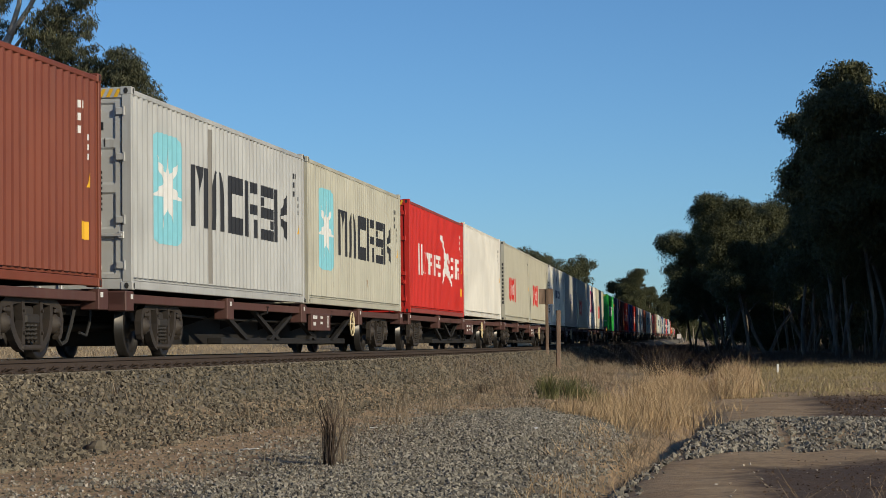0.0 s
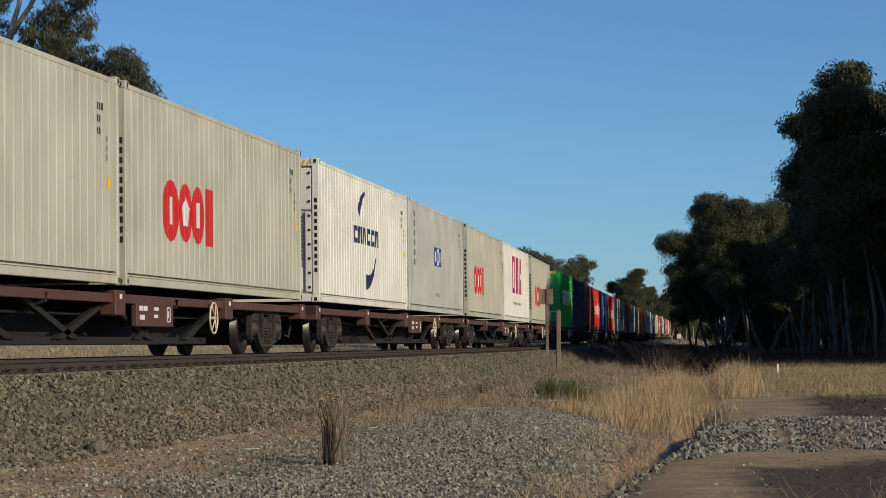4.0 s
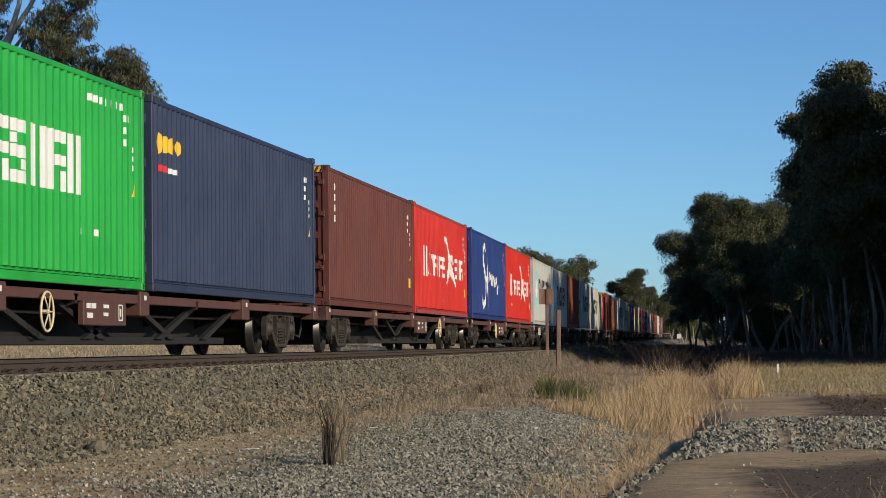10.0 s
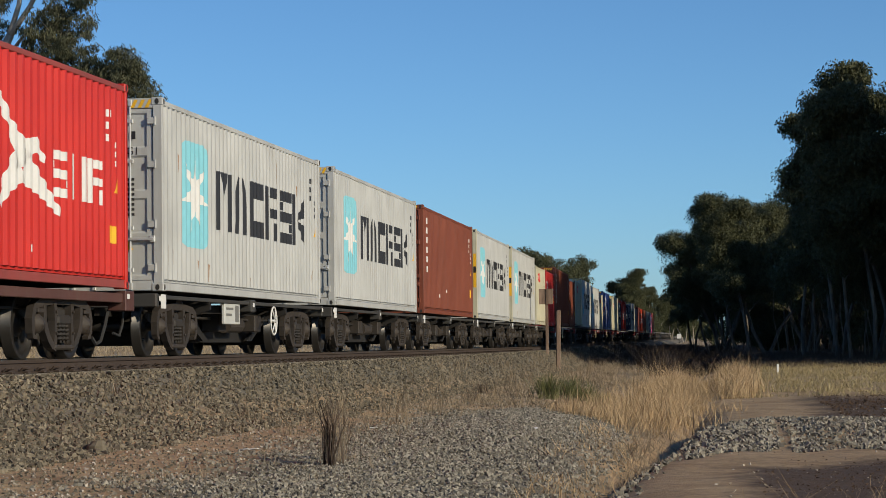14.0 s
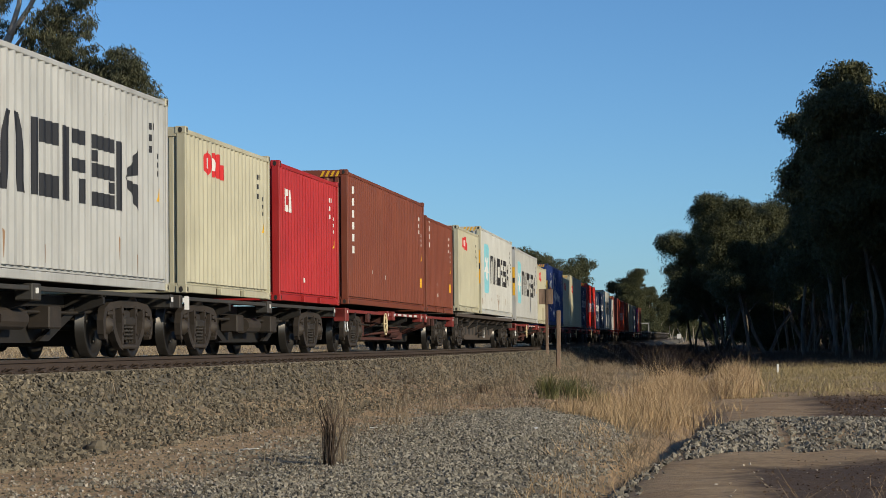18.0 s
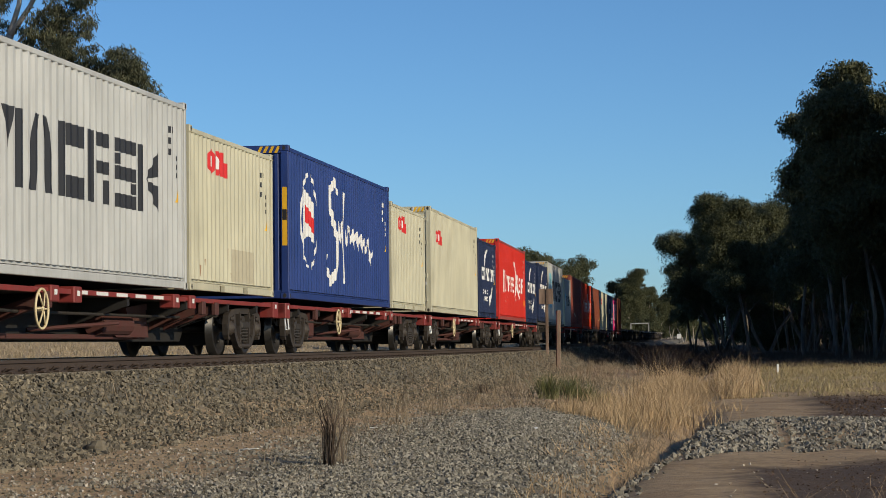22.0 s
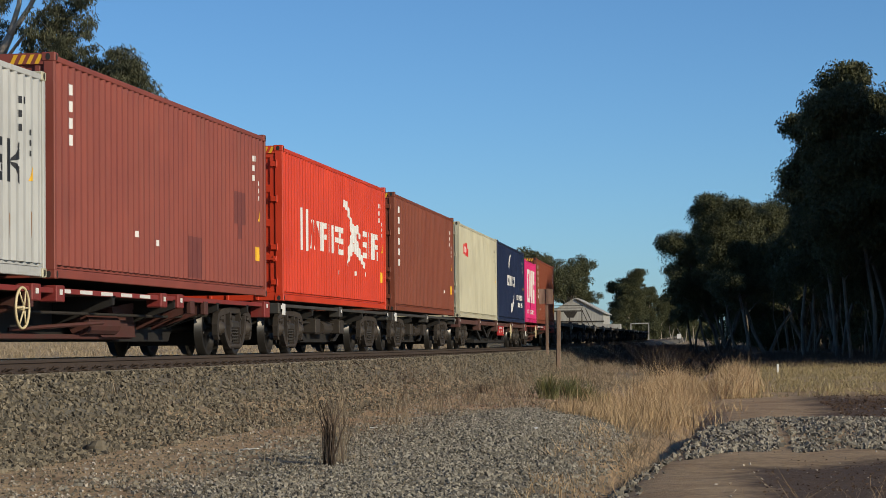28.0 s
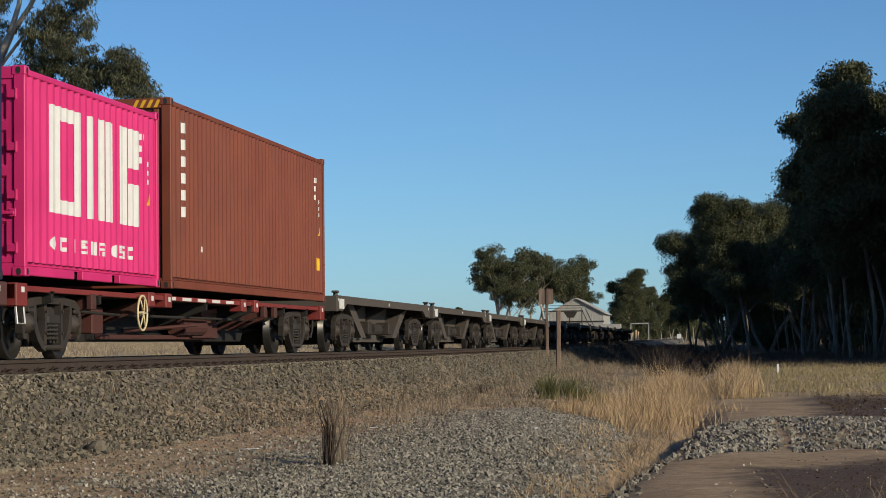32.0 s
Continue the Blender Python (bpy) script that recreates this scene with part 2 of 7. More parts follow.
def write(text, size, material, parent, at, name="lettering"):
    """Readable words in the built-in font, as a thin mesh."""
    cu = bpy.data.curves.new(name, "FONT")
    cu.body, cu.size, cu.align_x, cu.align_y, cu.resolution_u = text, size, "LEFT", "CENTER", 2
    tmp = new(name, cu)
    me = bpy.data.meshes.new_from_object(tmp.evaluated_get(bpy.context.evaluated_depsgraph_get()))
    bpy.data.objects.remove(tmp)
    me.materials.clear()
    me.materials.append(material)
    return part(name, me, material, parent, at=at)

# ---- ground, one sheet to the horizon ----
_PX = [-3000, -60, -14, -9.5, -4.6, -3.1, -1.75, 1.72, 3.05, 3.6, 5.2, 7.3, 7.95, 8.3, 8.58, 8.82, 9.5, 14, 30, 3000]
_PZ = [4.0, 0.7, -0.12, -0.52, -0.72, -0.8, -0.215, -0.215, -0.82, -0.93, -1.02, -1.14, -1.21, -1.27, -1.28, -1.17, -1.13, -1.10, -1.15, -2.2]


_lr = random.Random(12)
_LUMPS = []
for _k in range(14):
    _wl, _an = _lr.uniform(0.9, 5.0), _lr.uniform(0, math.pi)
    _LUMPS.append((2 * math.pi / _wl * math.cos(_an), 2 * math.pi / _wl * math.sin(_an), _lr.uniform(0, 6.28), 0.0022 * _wl))


def drain_x(paces):
    return np.interp(paces, [14, 20, 23, 27.4, 33, 40, 60], [7.72, 7.95, 8.16, 8.45, 8.85, 8.9, 8.6])


def ground_z(x, y):
    x, y = np.asarray(x, float), np.asarray(y, float)
    bend = line_x(y)
    x = x - bend * verge_shift(x - bend * verge_shift(x))
    rise = line_z(y) * np.clip((12 - np.abs(x)) / 9, 0, 1)
    y = y / PACE
    cut = drain_x(y)
    wide = np.clip(1 - np.abs(x - cut) / 1.6, 0, 1)
    z = np.interp(x - (cut - 8.45) * wide, _PX, _PZ) + rise
    z = z - 0.17 * np.exp(-((x - cut) / 0.15) ** 2) * np.clip((y - 14) / 3, 0, 1) * np.clip((44 - y) / 8, 0, 1)      # the eroded cut
    z = z + 0.24 * np.exp(-(((x - 6.5) / 1.2) ** 2) ** 1.3 - (((y - 27.5) / 7.0) ** 2) ** 1.3)     # the gravel heap
    z = z + 0.13 * np.exp(-((x - 11.0) / 2.2) ** 4 - ((y - 29.3) / 2.6) ** 2)                              # rock bund on the right bank
    z = z - 0.55 * np.exp(-((x - 8.6) / 1.1) ** 2) * np.clip((y - 70) / 40, 0, 1) * np.clip((300 - y) / 60, 0, 1)
    w = np.clip((np.abs(x) - 1.8) / 1.0, 0, 1)
    for ux, uy, ph, am in _LUMPS:
        z = z + w * am * np.sin(ux * x + uy * y + ph)
    return z


def spaced(*runs):
    out = []
    for a, b, n in runs:
        out += list(np.linspace(a, b, n, endpoint=False))
    return np.array(out + [runs[-1][1]])


_gx = spaced((-3000, -400, 10), (-400, -60, 12), (-60, -8, 26), (-8, 16, 110), (16, 60, 30), (60, 400, 14), (400, 3000, 10))
_gy = spaced((-700, -20, 18), (-20, 16, 20), (16, 68, 150), (68, 160, 110), (160, 450, 80), (450, 1100, 20), (1100, 4000, 14))
_X, _Y = np.meshgrid(_gx, _gy, indexing="ij")
_Z = ground_z(_X, _Y)
_nx, _ny = len(_gx), len(_gy)
_i = (np.arange(_nx - 1)[:, None] * _ny + np.arange(_ny - 1)[None, :]).ravel()
ground_me = raw_mesh("ground", np.stack([_X, _Y, _Z], -1).reshape(-1, 3), np.stack([_i, _i + _ny, _i + _ny + 1, _i + 1], -1))
ground_me.shade_smooth()


def ground_material():
    m, t, b = nodes_of("earth_and_gravel", 0.95)
    L = t.links
    co = t.nodes.new("ShaderNodeNewGeometry")
    sep = t.nodes.new("ShaderNodeSeparateXYZ")
    L.new(co.outputs["Position"], sep.inputs[0])
    edge = noise_node(t, 0.55, 6, 0.65)
    broad = noise_node(t, 0.13, 4, 0.6)
    fine = noise_node(t, 9.0, 6, 0.75)
    grit = noise_node(t, 55.0, 4, 0.7)
    streak = noise_node(t, 1.0, 5, 0.6, stretch=(1.0, 1.5, 1.0))

    def math_node(op, a, c):
        n = t.nodes.new("ShaderNodeMath")
        n.operation = op
        for s, v in ((n.inputs[0], a), (n.inputs[1], c)):
            if isinstance(v, (int, float)):
                s.default_value = v
            else:
                L.new(v, s)
        return n.outputs[0]

    wob = math_node("MULTIPLY", math_node("SUBTRACT", edge.outputs[0], 0.5), 2.2)
    side = t.nodes.new("ShaderNodeMapRange")
    side.interpolation_type = "SMOOTHSTEP"
    side.inputs[1].default_value, side.inputs[2].default_value = 12, 66
    side.inputs[3].default_value, side.inputs[4].default_value = 1.1, -0.38
    L.new(sep.outputs[1], side.inputs[0])
    x = math_node("ADD", sep.outputs[0], wob)
    tx = math_node("ADD", x, side.outputs[0])
    ax = math_node("ABSOLUTE", tx, 0)
    y = math_node("ADD", math_node("MULTIPLY", sep.outputs[1], 1 / PACE), math_node("MULTIPLY", wob, 3.0))

    def band(src, a, c, soft):
        up = t.nodes.new("ShaderNodeMapRange")
        up.interpolation_type = "SMOOTHSTEP"
        up.inputs[1].default_value, up.inputs[2].default_value = a - soft, a + soft
        L.new(src, up.inputs[0])
        dn = t.nodes.new("ShaderNodeMapRange")
        dn.interpolation_type = "SMOOTHSTEP"
        dn.inputs[1].default_value, dn.inputs[2].default_value = c + soft, c - soft
        L.new(src, dn.inputs[0])
        return math_node("MULTIPLY", up.outputs[0], dn.outputs[0])

    soil = mixc(t, ramp(t, streak.outputs[0], [(0.32, 0.0), (0.68, 1.0)]), (0.31, 0.194, 0.098), (0.51, 0.366, 0.212))
    soil = mixc(t, ramp(t, fine.outputs[0], [(0.45, 0.0), (0.72, 0.75)]), soil, (0.10, 0.070, 0.048))
    clods = noise_node(t, 2.6, 6, 0.75)
    soil = mixc(t, ramp(t, clods.outputs[0], [(0.48, 0.0), (0.70, 0.6)]), soil, (0.13, 0.092, 0.062))
    straw = mixc(t, ramp(t, edge.outputs[0], [(0.3, 0.0), (0.7, 1.0)]), (0.33, 0.25, 0.14), (0.21, 0.17, 0.10))
    stone = mixc(t, ramp(t, fine.outputs[0], [(0.3, 0.0), (0.7, 1.0)]), (0.065, 0.058, 0.043), (0.20, 0.175, 0.13))
    col = mixc(t, ramp(t, broad.outputs[0], [(0.35, 0.15), (0.65, 0.8)]), soil, straw)
    near = band(y, -200, 46, 10)
    col = mixc(t, math_node("MULTIPLY", near, 0.85), col, soil)
    col = mixc(t, band(ax, -3.2, 3.0, 0.35), col, stone)
    heap = math_node("MULTIPLY", band(x, 4.7, 7.7, 0.45), band(y, 12, 33, 2.0))
    col = mixc(t, heap, col, stone)
    col = mixc(t, ramp(t, grit.outputs[0], [(0.58, 0.0), (0.72, 0.5)]), col, (0.34, 0.31, 0.27))
    # loose dark loam turned up on the dirt road
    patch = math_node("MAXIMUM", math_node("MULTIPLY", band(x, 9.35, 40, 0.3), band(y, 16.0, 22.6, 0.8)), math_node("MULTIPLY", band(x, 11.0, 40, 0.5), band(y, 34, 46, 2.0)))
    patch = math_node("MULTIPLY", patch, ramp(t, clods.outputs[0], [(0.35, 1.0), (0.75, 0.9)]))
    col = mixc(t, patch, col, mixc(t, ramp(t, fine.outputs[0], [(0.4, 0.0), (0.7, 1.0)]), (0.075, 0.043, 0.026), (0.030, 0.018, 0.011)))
    # litter under the gums, blackened out to the bank to paint in forest shade
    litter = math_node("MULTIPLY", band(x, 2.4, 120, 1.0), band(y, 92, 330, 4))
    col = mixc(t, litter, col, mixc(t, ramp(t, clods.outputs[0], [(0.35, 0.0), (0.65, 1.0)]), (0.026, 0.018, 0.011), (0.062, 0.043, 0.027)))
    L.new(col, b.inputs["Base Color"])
    hgt = mixc(t, 0.5, fine.outputs[0], grit.outputs[0])
    bump(t, b, hgt, 0.9, 0.035)
    return m


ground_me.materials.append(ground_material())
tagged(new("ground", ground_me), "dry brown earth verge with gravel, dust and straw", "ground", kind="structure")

# ---- the railway track ----
RAIL = grime("rusty_rail", (0.042, 0.028, 0.021), 0.7, (0.07, 0.048, 0.034), 0.5)
RAILTOP = plain("polished_rail_head", (0.42, 0.40, 0.38), 0.25, 0.9)
CONCRETE = plain("dusty_concrete", (0.25, 0.22, 0.18), 0.9, 0, 0.25, 12)
track = thing("railway_track", pose(0, 0, 0), "single railway track on a grey ballast bank", "railway track", kind="structure")
_prof = [(-0.07, -0.17), (0.07, -0.17), (0.07, -0.158), (0.012, -0.142), (0.010, -0.052), (0.036, -0.04), (0.036, -0.006), (0.028, 0.0), (-0.028, 0.0), (-0.036, -0.006), (-0.036, -0.04), (-0.010, -0.052), (-0.012, -0.142), (-0.07, -0.158)]
_stations = [float(v) for v in spaced((-100, 20, 12), (20, 200, 60), (200, 500, 30), (500, 950, 9))]


def swept(outline, closed=True):
    """An outline (x, z) carried along the line of the track."""
    g, n = Geo(), len(outline)
    vs = [(float(line_x(y)) + x, y, float(line_z(y)) + z) for y in _stations for x, z in outline]
    fs = [(i * n + k, i * n + (k + 1) % n, (i + 1) * n + (k + 1) % n, (i + 1) * n + k) for i in range(len(_stations) - 1) for k in range(n if closed else n - 1)]
    return g.add(vs, fs)


for _s in (-1, 1):
    _r = part("rail", swept([(x + 0.7535 * _s, z) for x, z in _prof]), RAIL, track, "rust-brown steel rail with polished head")
    part("rail_head", swept([(0.7535 * _s - 0.026, 0.0), (0.7535 * _s + 0.026, 0.0), (0.7535 * _s + 0.026, 0.003), (0.7535 * _s - 0.026, 0.003)]), RAILTOP, _r, "polished running surface")
_g = Geo().prism([(-1.25, -0.33), (1.25, -0.33), (1.22, -0.175), (0.55, -0.172), (0.45, -0.20), (-0.45, -0.20), (-0.55, -0.172), (-1.22, -0.175)], 1, -0.11, 0.11)
sleeper_me = _g.mesh("sleeper")
_g = Geo()
_g.box(-0.06, 0.06, -0.055, 0.055, 0, 0.03, 0.01)
_g.tube([(-0.06, -0.055, 0.03), (-0.02, -0.06, 0.07), (0.04, -0.03, 0.07), (0.04, 0.03, 0.07), (-0.02, 0.06, 0.06), (-0.06, 0.055, 0.03)], 0.015, 6)
clip_me = _g.mesh("rail_clip")
_far = Geo()
for _k in range(-100, 700):
    _y = 0.62 * _k + 0.2
    if 20 < _y < 104:
        _o = part("sleeper", sleeper_me, CONCRETE, track, at=line_pose(_y, 1.0, 0))
        part("rail_clip", clip_me, RAIL, _o, at=pose(0.85, 0, -0.172))
        part("rail_clip", clip_me, RAIL, _o, at=pose(0.66, 0, -0.172, 0, 0, 180))
    elif _y < 300:
        _fx, _fz = float(line_x(_y)), float(line_z(_y))
        _far.prism([(_fx - 1.25, _fz - 0.33), (_fx + 1.25, _fz - 0.33), (_fx + 1.22, _fz - 0.175), (_fx - 1.22, _fz - 0.175)], 1, _y - 0.11, _y + 0.11)
tagged(part("sleeper_row", _far, CONCRETE, track), kind="stuff")

# ---- containers ----
BASE_Z = 0.965
SIDE_X = 1.219


def ribs(length, kind):
    """Breakpoints (y, depth) of a pressed side sheet between the corner posts."""
    y, out = 0.09, [(0.09, 0.030)]
    if kind == "fine":
        n = round((length - 0.3) / 0.2)
        p = (length - 0.3) / n
        for k in range(n):
            out += [(0.15 + p * (k + f), d) for f, d in ((0, 0.032), (0.3, 0.032), (0.5, 0.022), (0.8, 0.022))]
        return out + [(length - 0.15, 0.032), (length - 0.09, 0.030)]
    if kind == "flat":
        return [(0.09, 0.012), (length - 0.09, 0.012)]
    if kind == "reefer":
        while y + 0.33 < length - 0.1:
            out += [(y + 0.02, 0.016), (y + 0.255, 0.016), (y + 0.275, 0.006), (y + 0.305, 0.006)]
            y += 0.325
        return [(0.09, 0.016)] + out[1:] + [(length - 0.09, 0.016)]
    n = round((length - 0.3) / 0.278)
    p = (length - 0.3) / n
    y = 0.15
    for _ in range(n):
        out += [(y, 0.046), (y + 0.25 * p, 0.046), (y + 0.5 * p, 0.010), (y + 0.75 * p, 0.010)]
        y += p
    return out + [(length - 0.15, 0.046), (length - 0.09, 0.030)]


def clip(poly, axis, lim, keep_above):
    out = []
    for i, p in enumerate(poly):
        q = poly[(i + 1) % len(poly)]
        pi, qi = (p[axis] >= lim) == keep_above or p[axis] == lim, (q[axis] >= lim) == keep_above or q[axis] == lim
        if pi:
            out.append(p)
        if pi != qi and q[axis] != p[axis]:
            f = (lim - p[axis]) / (q[axis] - p[axis])
            out.append((p[0] + f * (q[0] - p[0]), p[1] + f * (q[1] - p[1])))
    return out


def painted(geo, polys, prof, lift=0.003):
    """Flat convex outlines (y, z) laid onto the folds of a side sheet."""
    for poly in polys:
        y0, y1 = min(p[0] for p in poly), max(p[0] for p in poly)
        for (a, da), (b, db) in zip(prof, prof[1:]):
            if b <= y0 or a >= y1 or b - a < 1e-6:
                continue
            c = clip(clip(poly, 0, a, True), 0, b, False)
            if len(c) >= 3:
                vs = [(SIDE_X + lift - (da + (db - da) * (y - a) / (b - a)), y, z) for y, z in c]
                geo.add(vs, [tuple(range(len(vs)))])
    return geo


def rect(y0, y1, z0, z1):
    return [(y0, z0), (y1, z0), (y1, z1), (y0, z1)]


def rounded(y0, y1, z0, z1, r):
    """A rectangle with round corners."""
    out = []
    for cy, cz, a in ((y1 - r, z0 + r, -90), (y1 - r, z1 - r, 0), (y0 + r, z1 - r, 90), (y0 + r, z0 + r, 180)):
        out += [(cy + r * math.cos(radians(a + 22.5 * k)), cz + r * math.sin(radians(a + 22.5 * k))) for k in range(5)]
    return out


def disc(y, z, ry, rz, n=16, a0=0.0):
    return [(y + ry * math.cos(a0 + 2 * math.pi * k / n), z + rz * math.sin(a0 + 2 * math.pi * k / n)) for k in range(n)]


def stroke(pts, widths):
    """A brush stroke as a chain of convex quads that share their ends."""
    edge = []
    for i, (x, z) in enumerate(pts):
        (xa, za), (xb, zb) = pts[max(i - 1, 0)], pts[min(i + 1, len(pts) - 1)]
        d = math.hypot(xb - xa, zb - za) or 1
        nx, nz = -(zb - za) / d * widths[i] / 2, (xb - xa) / d * widths[i] / 2
        edge.append(((x + nx, z + nz), (x - nx, z - nz)))
    return [[a[0], a[1], b[1], b[0]] for a, b in zip(edge, edge[1:])]


def arc(y, z, ry, rz, a0, a1, w0, w1, n=12):
    pts = [(y + ry * math.cos(radians(a0 + (a1 - a0) * k / n)), z + rz * math.sin(radians(a0 + (a1 - a0) * k / n))) for k in range(n + 1)]
    return stroke(pts, [w0 + (w1 - w0) * k / n for k in range(n + 1)])


def glyphs(y0, y1, z0, z1, kinds, gap=0.16, bar=0.27):
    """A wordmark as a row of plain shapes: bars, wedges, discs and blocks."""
    out, w, h = [], (y1 - y0) / len(kinds), z1 - z0
    for i, k in enumerate(kinds):
        a, b = y0 + i * w, y0 + (i + 1 - gap) * w
        t, m = (b - a) * bar, (a + b) / 2
        if k == "b":                                   # twin bars
            out += [rect(a, a + t, z0, z1), rect(b - t, b, z0, z1)]
        elif k == "w":                                 # twin bars, a wedge hanging between
            out += [rect(a, a + t, z0, z1), rect(b - t, b, z0, z1), [(a + 1.15 * t, z1), (m, z0 + 0.35 * h), (b - 1.15 * t, z1)]]
        elif k == "t":                                 # two leaning bars
            out += [[(a, z0), (a + t, z0), (m - 0.1 * t, z1), (m - 0.9 * t, z1)], [(b - t, z0), (b, z0), (m + 0.9 * t, z1), (m + 0.1 * t, z1)]]
        elif k == "e":                                 # a bar and two stacked blocks
            out += [rect(a, a + t, z0, z1), rect(a + 1.25 * t, b, z0, z0 + 0.3 * h), rect(a + 1.25 * t, b, z1 - 0.3 * h, z1)]
        elif k == "h":                                 # a bar and a block high up
            out += [rect(a, a + t, z0, z1), rect(a + 1.25 * t, b, z1 - 0.2 * h, z1), rect(a + 1.25 * t, b, z0 + 0.42 * h, z0 + 0.6 * h), rect(b - t, b, z0, z0 + 0.34 * h)]
        elif k == "s":                                 # two stacked slabs
            out += [rect(a, b, z0 + f * h, z0 + (f + 0.2) * h) for f in (0.0, 0.4, 0.8)] + [rect(a, a + t, z0 + 0.62 * h, z0 + 0.78 * h), rect(b - t, b, z0 + 0.22 * h, z0 + 0.38 * h)]
        elif k == "x":                                 # a bar and a wedge pointing at it
            out += [rect(a, a + t, z0, z1), [(a + 1.2 * t, (z0 + z1) / 2), (b, z0), (b, z0 + 0.42 * h)], [(a + 1.2 * t, (z0 + z1) / 2), (b, z1 - 0.42 * h), (b, z1)]]
        elif k == "o":
            out += [disc(m, (z0 + z1) / 2, (b - a) / 2, h / 2, 14)]
        else:                                          # one bar
            out += [rect(a, a + t, z0, z1)]
    return out


def gathered(outlines):
    """Outlines sorted into shapes that touch one another."""
    sets = []
    for p in outlines:
        box = [min(q[0] for q in p) - 0.004, max(q[0] for q in p) + 0.004, min(q[1] for q in p) - 0.004, max(q[1] for q in p) + 0.004]
        hit = [g for g in sets if not (g[0][0] > box[1] or g[0][1] < box[0] or g[0][2] > box[3] or g[0][3] < box[2])]
        merged = [box, [p]]
        for g in hit:
            merged[0] = [min(merged[0][0], g[0][0]), max(merged[0][1], g[0][1]), min(merged[0][2], g[0][2]), max(merged[0][3], g[0][3])]
            merged[1] = g[1] + merged[1]
            sets.remove(g)
        sets.append(merged)
    return [g[1] for g in sets]


def star(y, z, ry, rz):
    out = []
    for k in range(7):
        a = math.pi / 2 + 2 * math.pi * k / 7
        out.append([(y + ry * math.cos(a), z + rz * math.sin(a)), (y + 0.34 * ry * math.cos(a + 0.448), z + 0.34 * rz * math.sin(a + 0.448)), (y, z), (y + 0.34 * ry * math.cos(a - 0.448), z + 0.34 * rz * math.sin(a - 0.448))])
    return out


def emblem(kind):
    """Side markings by kind: list of (colour, outlines, lift)."""
    if kind == "star":
        return [("sky", [rounded(1.25, 2.85, 0.72, 2.38, 0.22)], 0.003), ("white", star(2.05, 1.58, 0.85, 0.72), 0.006), ("black", glyphs(3.5, 10.85, 1.08, 2.05, "wtehsx"), 0.003)]
    if kind == "star20":
        return [("sky", [rounded(0.56, 1.36, 0.95, 1.75, 0.12)], 0.003), ("white", star(0.96, 1.35, 0.42, 0.38), 0.006), ("black", glyphs(1.66, 5.26, 1.12, 1.64, "wtehsx"), 0.003)]
    if kind == "discs":
        return [("red", [disc(2.5, 1.19, 0.5, 0.47), disc(3.38, 1.2, 0.42, 0.46), disc(4.15, 1.2, 0.42, 0.46), rect(4.62, 5.15, 0.74, 1.66)], 0.003),
                ("white", [rect(2.42, 2.58, 0.98, 1.4), disc(3.38, 1.2, 0.24, 0.25, 5, 0.3), rect(4.05, 4.25, 1.0, 1.4)], 0.006)]
    if kind == "runner":
        fig = stroke([(6.6, 2.2), (7.0, 2.16), (7.35, 1.9), (7.7, 1.62), (7.75, 1.4)], [0.16, 0.2, 0.16, 0.42, 0.5]) + stroke([(7.7, 1.45), (7.2, 1.15), (6.95, 0.9)], [0.5, 0.28, 0.14]) + stroke([(7.8, 1.45), (8.5, 1.2), (9.2, 0.92)], [0.5, 0.26, 0.12]) + stroke([(7.8, 1.6), (8.3, 1.72), (8.6, 1.55)], [0.3, 0.2, 0.1])
        return [("white", glyphs(1.8, 2.6, 1.02, 1.84, "b", 0.1, 0.2) + glyphs(2.75, 6.7, 1.08, 1.66, "twhbhs", 0.16, 0.19) + glyphs(8.95, 11.2, 1.12, 1.72, "sbh", 0.2, 0.19) + fig, 0.003)]
    if kind == "tower":
        return [("purple", [rect(3.9, 4.25, 1.08, 2.5), rect(4.85, 5.15, 1.08, 2.5), rect(4.25, 4.85, 2.3, 2.5), rect(4.25, 4.85, 1.08, 1.26), rect(5.55, 5.9, 1.08, 2.5), rect(6.0, 6.3, 1.08, 2.5), rect(6.45, 6.75, 1.08, 2.5), rect(7.1, 7.45, 1.08, 2.5), rect(7.6, 8.15, 1.9, 2.5), rect(7.6, 8.15, 1.08, 1.68)], 0.003),
                ("grey", glyphs(4.0, 8.2, 0.64, 0.74, "oobibobxbeisbibs", 0.25), 0.003)]
    if kind == "tower20":
        return [("white", [rect(1.05, 1.4, 0.84, 2.22), rect(1.98, 2.28, 0.84, 2.22), rect(1.4, 1.98, 2.04, 2.22), rect(1.4, 1.98, 0.84, 1.02), rect(2.6, 2.92, 0.84, 2.22), rect(3.04, 3.34, 0.84, 2.22), rect(3.5, 3.8, 0.84, 2.22), rect(4.1, 4.42, 0.84, 2.22), rect(4.56, 5.1, 1.66, 2.22), rect(4.56, 5.1, 0.84, 1.44)], 0.003),
                ("white", glyphs(1.05, 5.1, 0.36, 0.54, "oeibsbhiosei", 0.2), 0.003)]
    if kind in ("swoosh", "swoosh_dark"):
        ink = "white" if kind == "swoosh_dark" else "navy"
        return [(ink, glyphs(4.2, 7.7, 1.38, 1.76, "ewteew", 0.14, 0.3) + arc(5.95, 1.55, 1.25, 1.0, 100, 150, 0.06, 0.34) + arc(5.95, 1.55, 1.4, 1.0, -95, -25, 0.36, 0.05), 0.003)] + (
            [("white", glyphs(8.4, 11.2, 0.9, 1.1, "oeoiboeib") + glyphs(8.6, 11.2, 0.62, 0.8, "ioboibos"), 0.003)] if kind == "swoosh_dark" else [])
